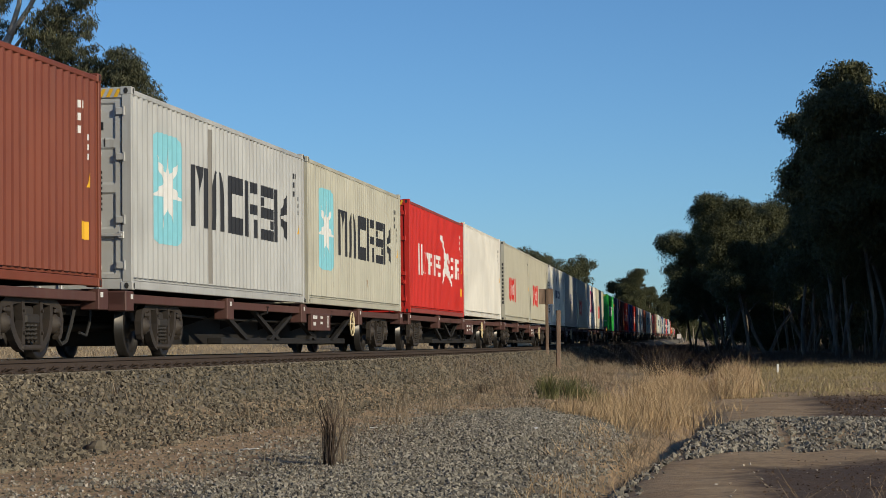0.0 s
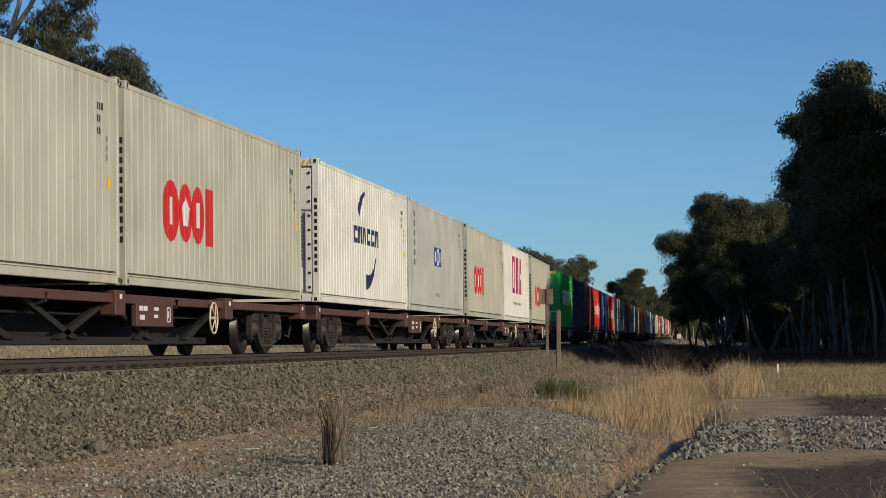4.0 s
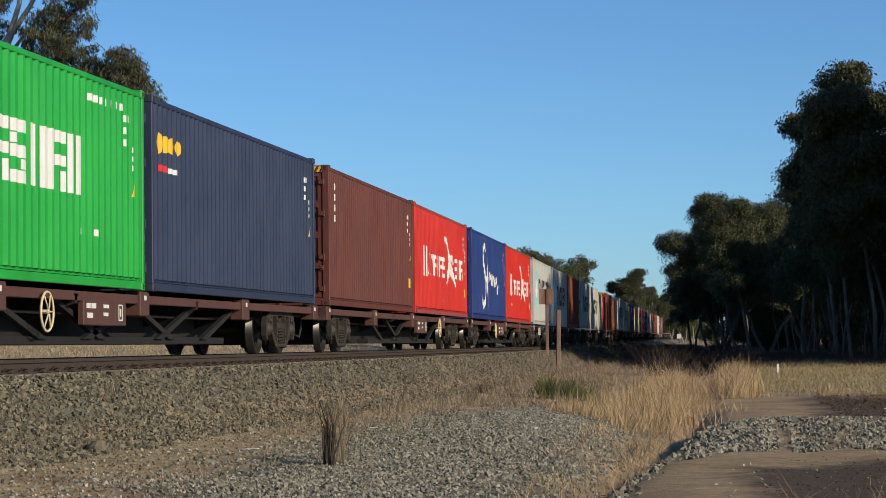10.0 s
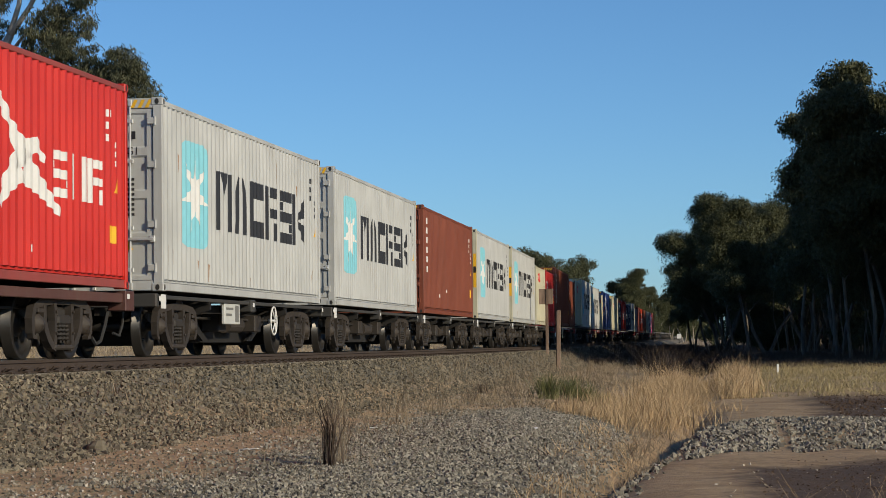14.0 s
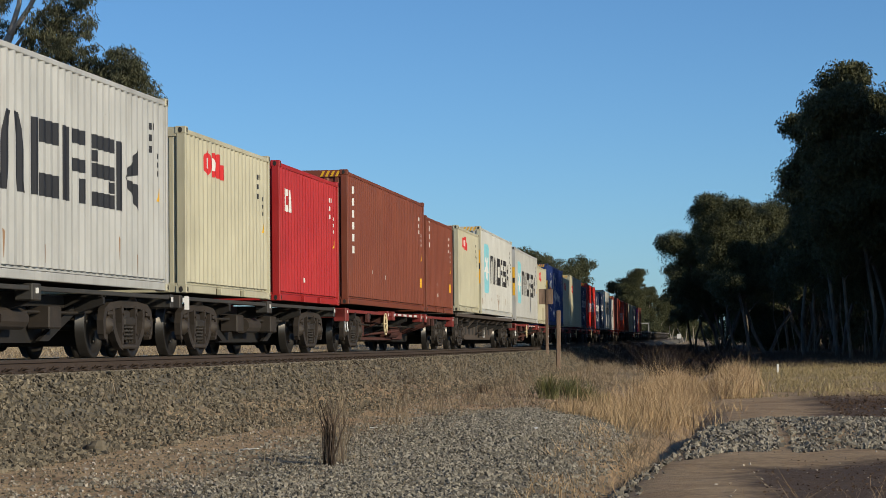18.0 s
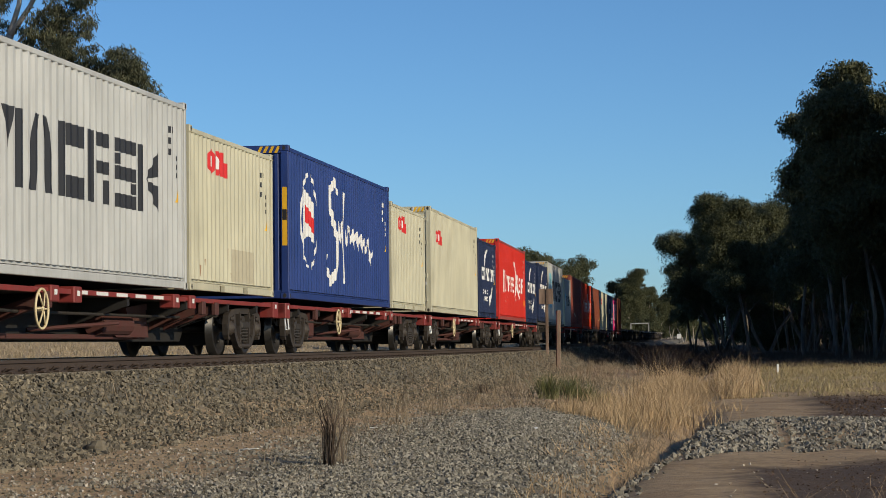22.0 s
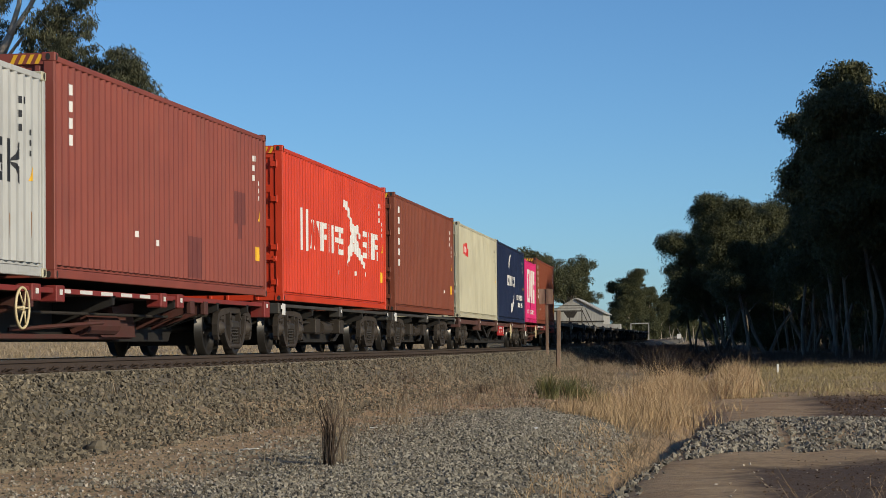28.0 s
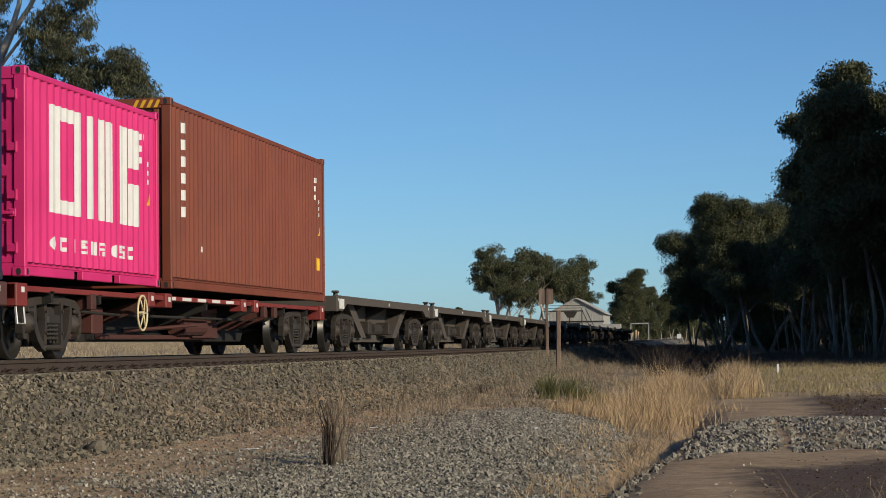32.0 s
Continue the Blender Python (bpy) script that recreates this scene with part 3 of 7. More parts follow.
    if kind == "swoosh20":
        return [("white", glyphs(1.1, 5.3, 1.26, 1.68, "ewteew", 0.12, 0.3) + arc(3.3, 1.45, 1.4, 0.85, 100, 155, 0.06, 0.34) + arc(3.3, 1.45, 1.6, 0.9, -80, -20, 0.34, 0.06) + glyphs(1.5, 3.1, 0.8, 0.94, "eooibie") + glyphs(1.7, 3.3, 0.56, 0.72, "ibohoeb"), 0.003)]
    if kind == "panel":
        return [("royal", [rect(5.23, 6.75, 1.3, 1.82)], 0.003), ("white", [rect(5.36, 5.62, 1.42, 1.7), rect(5.76, 6.2, 1.33, 1.79), rect(6.34, 6.56, 1.42, 1.7)], 0.006), ("royal", [disc(5.98, 1.56, 0.12, 0.16)], 0.009),
                ("grey", [rect(1.0, 1.28, 2.45 - 0.25 * i, 2.6 - 0.25 * i) for i in range(6)], 0.003)]
    if kind == "stripe_mark":
        return [("white", glyphs(2.8, 9.4, 1.2, 1.98, "bshbhsbhb", 0.1, 0.36), 0.003), ("white", [rect(9.6 + 0.24 * k, 9.74 + 0.24 * k, 2.5, 2.6) for k in range(7)], 0.003)]
    if kind == "corner_mark":
        return [("yellow", [disc(0.45 + 0.36 * i, 2.22, 0.17, 0.13 if i else 0.17) for i in range(4)], 0.003), ("white", [rect(0.9, 1.5, 1.8, 1.88)], 0.003), ("red", [rect(0.35, 0.85, 1.8, 1.9)], 0.003)]
    if kind in ("script", "script_flag"):
        o = 0.6 if kind == "script_flag" else 0.0
        s = stroke([(4.7 + o, 2.3), (4.35 + o, 2.52), (3.75 + o, 2.3), (3.9 + o, 1.9), (4.7 + o, 1.3), (4.5 + o, 0.62), (3.8 + o, 0.45), (3.4 + o, 0.7), (3.5 + o, 1.0)], [0.1, 0.22, 0.24, 0.28, 0.3, 0.28, 0.24, 0.16, 0.08])
        s += stroke([(5.45 + o, 2.38), (5.3 + o, 1.5), (5.4 + o, 0.42)], [0.1, 0.26, 0.18])
        for i, yy in enumerate((4.95, 5.75, 6.2, 6.65, 7.2, 7.75, 8.2)):
            s += stroke([(yy + o - 0.12, 1.72 - 0.03 * i), (yy + o, 1.35 - 0.02 * i), (yy + o + 0.3, 1.72 - 0.05 * i)], [0.14, 0.2, 0.12])
        s += stroke([(8.5 + o, 1.5), (8.9 + o, 1.0), (9.15 + o, 1.25)], [0.16, 0.2, 0.08])
        out = [("white", s, 0.003)]
        if kind == "script_flag":
            out += [("white", arc(2.12, 1.56, 0.8, 0.92, 0, 80, 0.05, 0.09) + arc(2.12, 1.56, 0.8, 0.92, 100, 260, 0.09, 0.05) + arc(2.12, 1.56, 0.8, 0.92, 280, 350, 0.09, 0.05) + [[(1.64, 1.2), (2.1, 1.28), (2.1, 2.08), (1.64, 2.16)], [(2.1, 1.28), (2.62, 1.12), (2.62, 1.92), (2.1, 2.08)], rect(1.57, 1.63, 0.8, 2.2)], 0.003), ("red", [[(1.66, 1.52), (2.1, 1.5), (2.1, 1.8), (1.66, 1.86)], [(2.1, 1.5), (2.6, 1.3), (2.6, 1.6), (2.1, 1.8)]], 0.006)]
        return out
    if kind == "small_red":
        return [("red", [disc(1.5, 2.12, 0.22, 0.21, 10), disc(1.88, 2.12, 0.2, 0.21, 10), disc(2.22, 2.12, 0.2, 0.21, 10), rect(2.40, 2.62, 1.91, 2.16)], 0.003), ("white", [rect(1.38, 1.5, 2.03, 2.2), disc(1.88, 2.12, 0.1, 0.12, 5, 0.3)], 0.006)]
    if kind == "small_white":
        return [("white", glyphs(0.55, 1.5, 1.68, 2.1, "eti", 0.12, 0.32), 0.003)]
    if kind == "column":
        return [("white", [rect(0.62, 0.95, 2.42 - 0.26 * i, 2.58 - 0.26 * i) for i in range(6)], 0.003)]
    if kind == "column_small":
        return [("white", [rect(0.62, 0.82, 2.42 - 0.22 * i, 2.56 - 0.22 * i) for i in range(4)], 0.003)]
    return []


def end_code(length, high):
    """Small code lines, a warning triangle and stickers by the far post."""
    y = length - 1.0
    out = []
    for i in range(3):
        out += [rect(y + 0.09 * k, y + 0.09 * k + 0.055, 2.36 * high - 0.17 * i, 2.46 * high - 0.17 * i) for k in range(3 if i == 0 else 2)]
    return out + [rect(y + 0.42, y + 0.46, 1.95 * high - 0.13 * i, 2.03 * high - 0.13 * i) for i in range(3)]


CASTING = Geo().box(-0.089, 0.089, -0.081, 0.081, 0, 0.118, 0.012).mesh("corner_casting")
# black discs on solid castings, painted shade in place of real holes
HOLE = Geo().prism(disc(0, 0.059, 0.032, 0.045, 10), 0, 0.087, 0.093).mesh("casting_hole")
HOLE_END = Geo().prism(disc(0, 0.059, 0.032, 0.045, 10), 1, -0.085, -0.079).mesh("casting_hole")
_cache = {}


def cached(key, make):
    if key not in _cache:
        _cache[key] = make()
    return _cache[key]


def container_meshes(length, high, kind):
    """Plain meshes shared by alike containers, one per part."""
    h, L = high, length
    prof = ribs(L, kind)
    z0, z1 = 0.180, h - 0.11
    side = Geo()
    for (a, da), (b, db) in zip(prof, prof[1:]):
        side.add([(SIDE_X - da, a, z0), (SIDE_X - db, b, z0), (SIDE_X - db, b, z1), (SIDE_X - da, a, z1)], [(0, 1, 2, 3)])
    inner = Geo().box(-SIDE_X + 0.06, SIDE_X - 0.06, 0.06, L - 0.06, 0.14, h - 0.06)
    roof = Geo()
    n = int((L - 0.2) / 0.21)
    for k in range(n):
        y = 0.1 + (L - 0.2) * k / n
        q = (L - 0.2) / n
        roof.add([(sx, y + q * f, h - 0.045 + d) for f, d in ((0, 0), (0.25, 0.02), (0.5, 0.02), (0.75, 0), (1, 0)) for sx in (-1.16, 1.16)], [(0, 1, 3, 2), (2, 3, 5, 4), (4, 5, 7, 6), (6, 7, 9, 8)])
    rail_b = Geo().box(SIDE_X - 0.10, SIDE_X - 0.014, 0.09, L - 0.09, 0.012, 0.128, 0.008).box(SIDE_X - 0.10, SIDE_X - 0.075, 0.09, L - 0.09, 0.14, 0.20)
    if L < 7:
        rail_b = Geo()
        for a, b in ((0.09, 2.0), (2.36, 3.7), (4.06, L - 0.09)):
            rail_b.box(SIDE_X - 0.10, SIDE_X - 0.014, a, b, 0.012, 0.128, 0.008)
        rail_b.box(SIDE_X - 0.10, SIDE_X - 0.075, 0.09, L - 0.09, 0.12, 0.20)
    rail_t = Geo().box(SIDE_X - 0.06, SIDE_X - 0.006, 0.08, L - 0.08, h - 0.115, h - 0.04, 0.008)
    post = Geo().box(SIDE_X - 0.15, SIDE_X - 0.004, 0.004, 0.10, 0.11, h - 0.11, 0.010)
    post_b = Geo().box(SIDE_X - 0.15, SIDE_X - 0.004, L - 0.10, L - 0.004, 0.11, h - 0.11, 0.010)
    return dict(side=side.mesh("side_panel"), inner=inner.mesh("inner_wall"), roof=roof.mesh("roof"), rail_b=rail_b.mesh("bottom_rail"), rail_t=rail_t.mesh("top_rail"), post=post.mesh("corner_post"), post_b=post_b.mesh("corner_post"), prof=prof)


def mirrored(me):
    """The same mesh on the other flank."""
    c = me.copy()
    c.transform(Matrix.Diagonal((-1, 1, 1, 1)))
    c.flip_normals()
    return c


def coloured(me, mat, key):
    """One mesh per shape and paint."""
    def make():
        c = me.copy()
        c.materials.clear()
        c.materials.append(mat)
        return c
    return cached((me.name, mat.name, key), make)


def container(at, length, paint_key, mark, label, sheet="folded", end="doors", posts=None, group="containers on the train"):
    high = 2.896 if length > 7 else 2.591
    mat = PAINT[paint_key]
    M = cached((length, high, sheet), lambda: container_meshes(length, high, sheet))
    box = thing("refrigerated_container" if sheet not in ("folded", "fine") else "shipping_container", at, label, "container", group)
    pm = PAINT[posts] if posts else mat
    rm = PAINT["dull_red"] if paint_key == "red" else mat
    for key, nm, mt in (("side", "side_panel", mat), ("rail_b", "bottom_rail", rm), ("rail_t", "top_rail", rm), ("post", "corner_post", pm), ("post_b", "corner_post", mat)):
        part(nm, coloured(M[key], mt, "r"), mt, box)
        part(nm, coloured(cached((length, high, sheet, key, "mir"), lambda: mirrored(M[key])), mt, "l"), mt, box)
    part("roof", coloured(M["roof"], mat, ""), mat, box)
    part("inner_wall", coloured(M["inner"], mat, ""), mat, box)
    part("floor", cached(("floor", length), lambda: Geo().box(-1.10, 1.10, 0.12, length - 0.12, 0.03, 0.135).mesh("floor")), DARK, box, "dark floor seen from below")
    for x in (-SIDE_X + 0.085, SIDE_X - 0.085):
        for y in (0.08, length - 0.08):
            for z in (0.0, high - 0.118):
                c = part("corner_casting", coloured(CASTING, pm, ""), pm, box, at=pose(x, y, z))
                if x > 0:
                    part("casting_hole", HOLE, RUBBER, c)
                if y < 1:
                    part("casting_hole", HOLE_END, RUBBER, c)
    w = SIDE_X - 0.15
    hdr = Geo().box(-w, w, 0.01, 0.11, high - 0.16, high - 0.01, 0.008)
    sil = Geo().box(-w, w, 0.01, 0.11, 0.01, 0.16, 0.008)
    part("door_header", coloured(cached((high, "hdr"), lambda: hdr.mesh("door_header")), mat, ""), mat, box)
    part("door_sill", coloured(cached((high, "sil"), lambda: sil.mesh("door_sill")), mat, ""), mat, box)
    if length > 7 and sheet != "flat":
        stripes = Geo()
        for k in range(4):
            for sx in (-1, 1):
                y = 0.62 + 0.11 * k
                stripes.add([(sx * y, 0.006, high - 0.15), (sx * (y + 0.055), 0.006, high - 0.15), (sx * (y + 0.115), 0.006, high - 0.03), (sx * (y + 0.06), 0.006, high - 0.03)], [(0, 1, 2, 3)])
        part("hazard_marking", cached((high, "haz"), lambda: stripes.mesh("hazard_marking")), INK["yellow"], box, "yellow hazard stripes")["kind"] = "stuff"
    if mark == "panel":
        write("NO FORKLIFT", 0.13, INK["red"], box, pose(SIDE_X - 0.006, 5.55, 0.5, 90, 0, 90))
    if end == "unit":
        col = cached(("postcode", high), lambda: Geo().add([(SIDE_X - 0.105 + dx, 0.0, 2.0 - 0.14 * k + dz) for k in range(11) for dx, dz in ((0, 0), (0.06, 0), (0.06, 0.09), (0, 0.09))], [tuple(4 * k + j for j in range(4)) for k in range(11)]).mesh("code_column"))
        part("code_column", col, INK["black"], box)["kind"] = "stuff"
    if end == "doors":
        doors(box, high, mat, paint_key)
    elif end == "unit":
        reefer_unit(box, high, mat)
    else:
        pl = Geo()
        n = 9
        for k in range(n):
            x = -w + 2 * w * k / n
            q = 2 * w / n
            pl.add([(x + q * f, 0.03 + d, z) for f, d in ((0, 0.04), (0.25, 0.04), (0.5, 0), (0.75, 0), (1, 0.04)) for z in (0.16, high - 0.16)], [(0, 1, 3, 2), (2, 3, 5, 4), (4, 5, 7, 6), (6, 7, 9, 8)])
        part("end_panel", coloured(cached((high, "endp"), lambda: pl.mesh("end_panel", False, True)), mat, ""), mat, box)
    for colour, outlines, lift in emblem(mark):
        small = max(max(q[1] for q in p) - min(q[1] for q in p) for p in outlines) < 0.25
        for i, group_ in enumerate([outlines] if small else gathered(outlines)):
            me = cached((mark, sheet, length, colour, lift, len(outlines), i), lambda: painted(Geo(), group_, M["prof"], lift).mesh("emblem", False, True))
            e = part("small_print" if small else "emblem", me, INK[colour], box, {"sky": "light blue panel"}.get(colour, ""))
            if small:
                e["kind"] = "stuff"
    ink = "black" if paint_key in ("grey", "white", "cream", "ivory", "reefer", "mist", "snow") else "white"
    me = cached(("code", sheet, length, ink), lambda: painted(Geo(), end_code(length, high / 2.896), M["prof"]).mesh("container_code"))
    part("container_code", me, INK[ink], box)["kind"] = "stuff"
    tri = cached(("tri", sheet, length), lambda: painted(Geo(), [[(length - 0.60, 1.32 * high / 2.896), (length - 0.40, 1.32 * high / 2.896), (length - 0.50, 1.52 * high / 2.896)]], M["prof"], 0.004).mesh("warning_sticker"))
    part("warning_sticker", tri, INK["yellow"], box)
    if paint_key in ("brown", "maroon", "rose", "red", "orange"):
        lab = cached(("lab", sheet, length), lambda: painted(Geo(), [rect(length - 0.85, length - 0.55, 0.62, 0.86)], M["prof"], 0.004).mesh("sticker", False, True))
        part("sticker", lab, INK["yellow"], box, "small yellow sticker")
    return box


def side_patch(box, length, sheet, outlines, mat, name, label):
    """Repairs, scuffs and runs on a side sheet."""
    prof = ribs(length, sheet)
    for g in gathered(outlines):
        part(name, painted(Geo(), g, prof, 0.0022).mesh(name, False, True), mat, box, label)


def caution_label(box, high):
    """Tall yellow label on the near end's post."""
    e = part("caution_label", cached(("caution", high), lambda: Geo().box(SIDE_X - 0.125, SIDE_X - 0.03, 0.0, 0.004, 1.0, 2.1).mesh("caution_label")), INK["yellow"], box, "tall yellow caution label")
    part("label_block", cached(("cautionb", high), lambda: Geo().box(SIDE_X - 0.12, SIDE_X - 0.035, -0.002, 0.0, 1.48, 1.68).mesh("label_block")), INK["black"], e)


def doors(box, high, mat, paint_key):
    w = SIDE_X - 0.155
    def leaf():
        """One pressed sheet: a frame round four sunk panels."""
        z0, z1, n = 0.17, high - 0.17, 4
        dz = (z1 - z0) / n
        xs = [(0.01, 0), (0.09, 0), (0.115, 1), (w - 0.115, 1), (w - 0.09, 0), (w - 0.005, 0)]
        zs = [(z0, 0)]
        for k in range(n):
            c = z0 + dz * k
            zs += [(c + 0.055, 0), (c + 0.085, 1), (c + dz - 0.085, 1), (c + dz - 0.055, 0)]
        zs.append((z1, 0))
        nz = len(zs)
        vs = [(x, 0.052 if sx and sz else 0.026, z) for x, sx in xs for z, sz in zs]
        fs = [(i * nz + k, (i + 1) * nz + k, (i + 1) * nz + k + 1, i * nz + k + 1) for i in range(len(xs) - 1) for k in range(nz - 1)]
        m = len(vs)
        vs += [(0.01, 0.075, z0), (w - 0.005, 0.075, z0), (w - 0.005, 0.075, z1), (0.01, 0.075, z1)]
        last = (len(xs) - 1) * nz
        fs += [(m, m + 1, m + 2, m + 3), tuple(range(nz)) + (m + 3, m), tuple(last + k for k in range(nz)) + (m + 2, m + 1)]
        fs += [tuple(i * nz for i in range(len(xs))) + (m + 1, m), tuple(i * nz + nz - 1 for i in range(len(xs))) + (m + 2, m + 3)]
        return Geo().add(vs, fs).mesh("door")
    def rod():
        g = Geo().tube([(0, 0, 0.13), (0, 0, high - 0.13)], 0.017, 8)
        for z in (0.32, 0.95, high - 0.95, high - 0.35):
            g.box(-0.05, 0.05, -0.014, 0.03, z - 0.03, z + 0.03, 0.006)
        g.box(-0.028, 0.028, -0.024, 0.04, 0.02, 0.13, 0.006)
        g.box(-0.028, 0.028, -0.024, 0.04, high - 0.13, high - 0.03, 0.006)
        return g.mesh("lock_rod")
    def lever():
        return Geo().box(0, 0.46, -0.03, -0.016, -0.02, 0.02, 0.005).box(0.40, 0.48, -0.016, 0.028, -0.05, 0.05, 0.006).mesh("lock_handle")
    def hinge():
        return Geo().box(-0.10, 0.03, -0.012, 0.03, -0.05, 0.05, 0.008).tube([(0.02, 0.0, -0.065), (0.02, 0.0, 0.065)], 0.018, 8).mesh("hinge")
    lm = cached((high, "leaf"), leaf)
    lm2 = cached((high, "leaf2"), lambda: mirrored(lm))
    gal = GALV if paint_key in ("green", "grey", "white", "cream") else mat
    for sx, me in ((1, lm), (-1, lm2)):
        d = part("door", coloured(me, mat, ""), mat, box)
        for x in (0.16, 0.72):
            part("lock_rod", coloured(cached((high, "rod"), rod), gal, ""), gal, d, "upright locking rod", pose(sx * x, 0.006, 0))
            part("lock_handle", coloured(cached("lever", lever), gal, ""), gal, d, at=pose(sx * x - (0.1 if sx > 0 else 0.3), 0.0, 0.78 + 0.06 * (x < 0.5)))
        for z in (0.35, 1.0, high - 1.0, high - 0.35):
            part("hinge", coloured(cached("hinge", hinge), mat, ""), mat, d, at=pose(sx * (w + 0.02), 0.0, z, 0, 0, 0 if sx > 0 else 180))
    ink = INK["black"] if paint_key in ("grey", "white", "cream") else INK["white"]
    def small():
        g = Geo()
        for k in range(7):
            g.box(0.14 + 0.09 * k + (0.06 if k > 5 else 0), 0.2 + 0.09 * k + (0.06 if k > 5 else 0), 0.019, 0.022, high - 0.62, high - 0.50)
        for r in range(8):
            g.box(0.50, 0.78, 0.019, 0.022, high - 1.24 - 0.075 * r, high - 1.20 - 0.075 * r)
        return g.mesh("door_code")
    part("door_code", coloured(cached((high, "nums"), small), ink, ""), ink, box)["kind"] = "stuff"
    write("45G1" if high > 2.7 else "22G1", 0.17, ink, box, pose(0.48, 0.019, high - 0.80, 90, 0, 0))
    if high > 2.7:
        for i, word in enumerate(("GROSS", "TARE", "NET", "CUBE")):
            write(word, 0.085, ink, box, pose(0.2, 0.019, high - 1.25 - 0.16 * i, 90, 0, 0))
    tr = cached((high, "dtri"), lambda: Geo().prism([(0.46, 0.62), (0.76, 0.62), (0.61, 0.90)], 1, 0.018, 0.022).mesh("warning_sticker"))
    part("warning_sticker", tr, INK["yellow"], box)


def reefer_unit(box, high, mat):
    w = SIDE_X - 0.16
    white = PAINT["snow"]
    def shell():
        g = Geo()
        g.box(-w, w, 0.06, 0.12, 0.16, high - 0.16)
        g.box(-w, w, 0.02, 0.08, high - 1.05, high - 0.2, 0.02)
        g.box(-w, -w + 0.14, 0.015, 0.08, 0.2, high - 1.08, 0.015)
        g.box(w - 0.14, w, 0.015, 0.08, 0.2, high - 1.08, 0.015)
        g.box(-w + 0.2, -0.05, 0.03, 0.08, 0.25, 0.8, 0.015)
        g.box(0.05, w - 0.2, 0.03, 0.08, 0.25, 0.7, 0.015)
        return g.mesh("machinery_cover")
    def grille():
        g = Geo()
        for k in range(12):
            g.box(-w + 0.22, w - 0.2, 0.032, 0.07, 0.86 + 0.075 * k, 0.90 + 0.075 * k)
        return g.mesh("cooling_grille")
    def bolts():
        g = Geo()
        for k in range(9):
            g.prism(disc(w - 0.05, 0.3 + (high - 0.6) * k / 8, 0.03, 0.03, 8), 1, 0.004, 0.03)
        return g.mesh("edge_bolts")
    u = part("machinery_cover", cached((high, "unit"), shell), white, box, "white refrigeration unit cover")
    part("cooling_grille", cached("grille", grille), RUBBER, u, "dark cooling grille")
    part("edge_bolts", cached((high, "bolts"), bolts), RUBBER, u)
    part("plug_box", cached("plug", lambda: Geo().box(0.45, 0.75, -0.01, 0.06, 0.9, 1.25, 0.02).mesh("plug_box")), INK["yellow"], u, "yellow control box")

# ---- wagons ----
def wheel_mesh():
    g = Geo()
    for s in (-1, 1):
        p = [(0.815, 0.0), (0.815, 0.10), (0.80, 0.11), (0.765, 0.14), (0.755, 0.33), (0.79, 0.385), (0.82, 0.39), (0.82, 0.45), (0.815, 0.458), (0.715, 0.463), (0.70, 0.488), (0.685, 0.49), (0.68, 0.39), (0.72, 0.36), (0.725, 0.14), (0.69, 0.10), (0.66, 0.08)]
        g.lathe_x([(s * x, r) for x, r in p], 28)
    g.tube([(-0.98, 0, 0), (0.98, 0, 0)], 0.075, 10)
    for s in (-1, 1):
        for k in range(3):
            a = 2 * math.pi * k / 3
            g.tube([(s * 0.775, 0.24 * math.cos(a), 0.24 * math.sin(a)), (s * 0.80, 0.24 * math.cos(a), 0.24 * math.sin(a))], 0.03, 6)
    me = g.mesh("wheelset", True)
    me.materials.append(WHEEL)
    me.materials.append(TREAD)
    for p in me.polygons:
        if math.hypot(p.center.y, p.center.z) > 0.452 and abs(p.center.x) > 0.7:
            p.material_index = 1
    return me


def ribbon(pts, widths):
    """A bent bar of changing width as one outline."""
    left, right = [], []
    for i, ((y, z), w) in enumerate(zip(pts, widths)):
        (ya, za), (yb, zb) = pts[max(i - 1, 0)], pts[min(i + 1, len(pts) - 1)]
        d = math.hypot(yb - ya, zb - za)
        ny, nz = -(zb - za) / d * w / 2, (yb - ya) / d * w / 2
        left.append((y + ny, z + nz))
        right.append((y - ny, z - nz))
    return left + right[::-1]


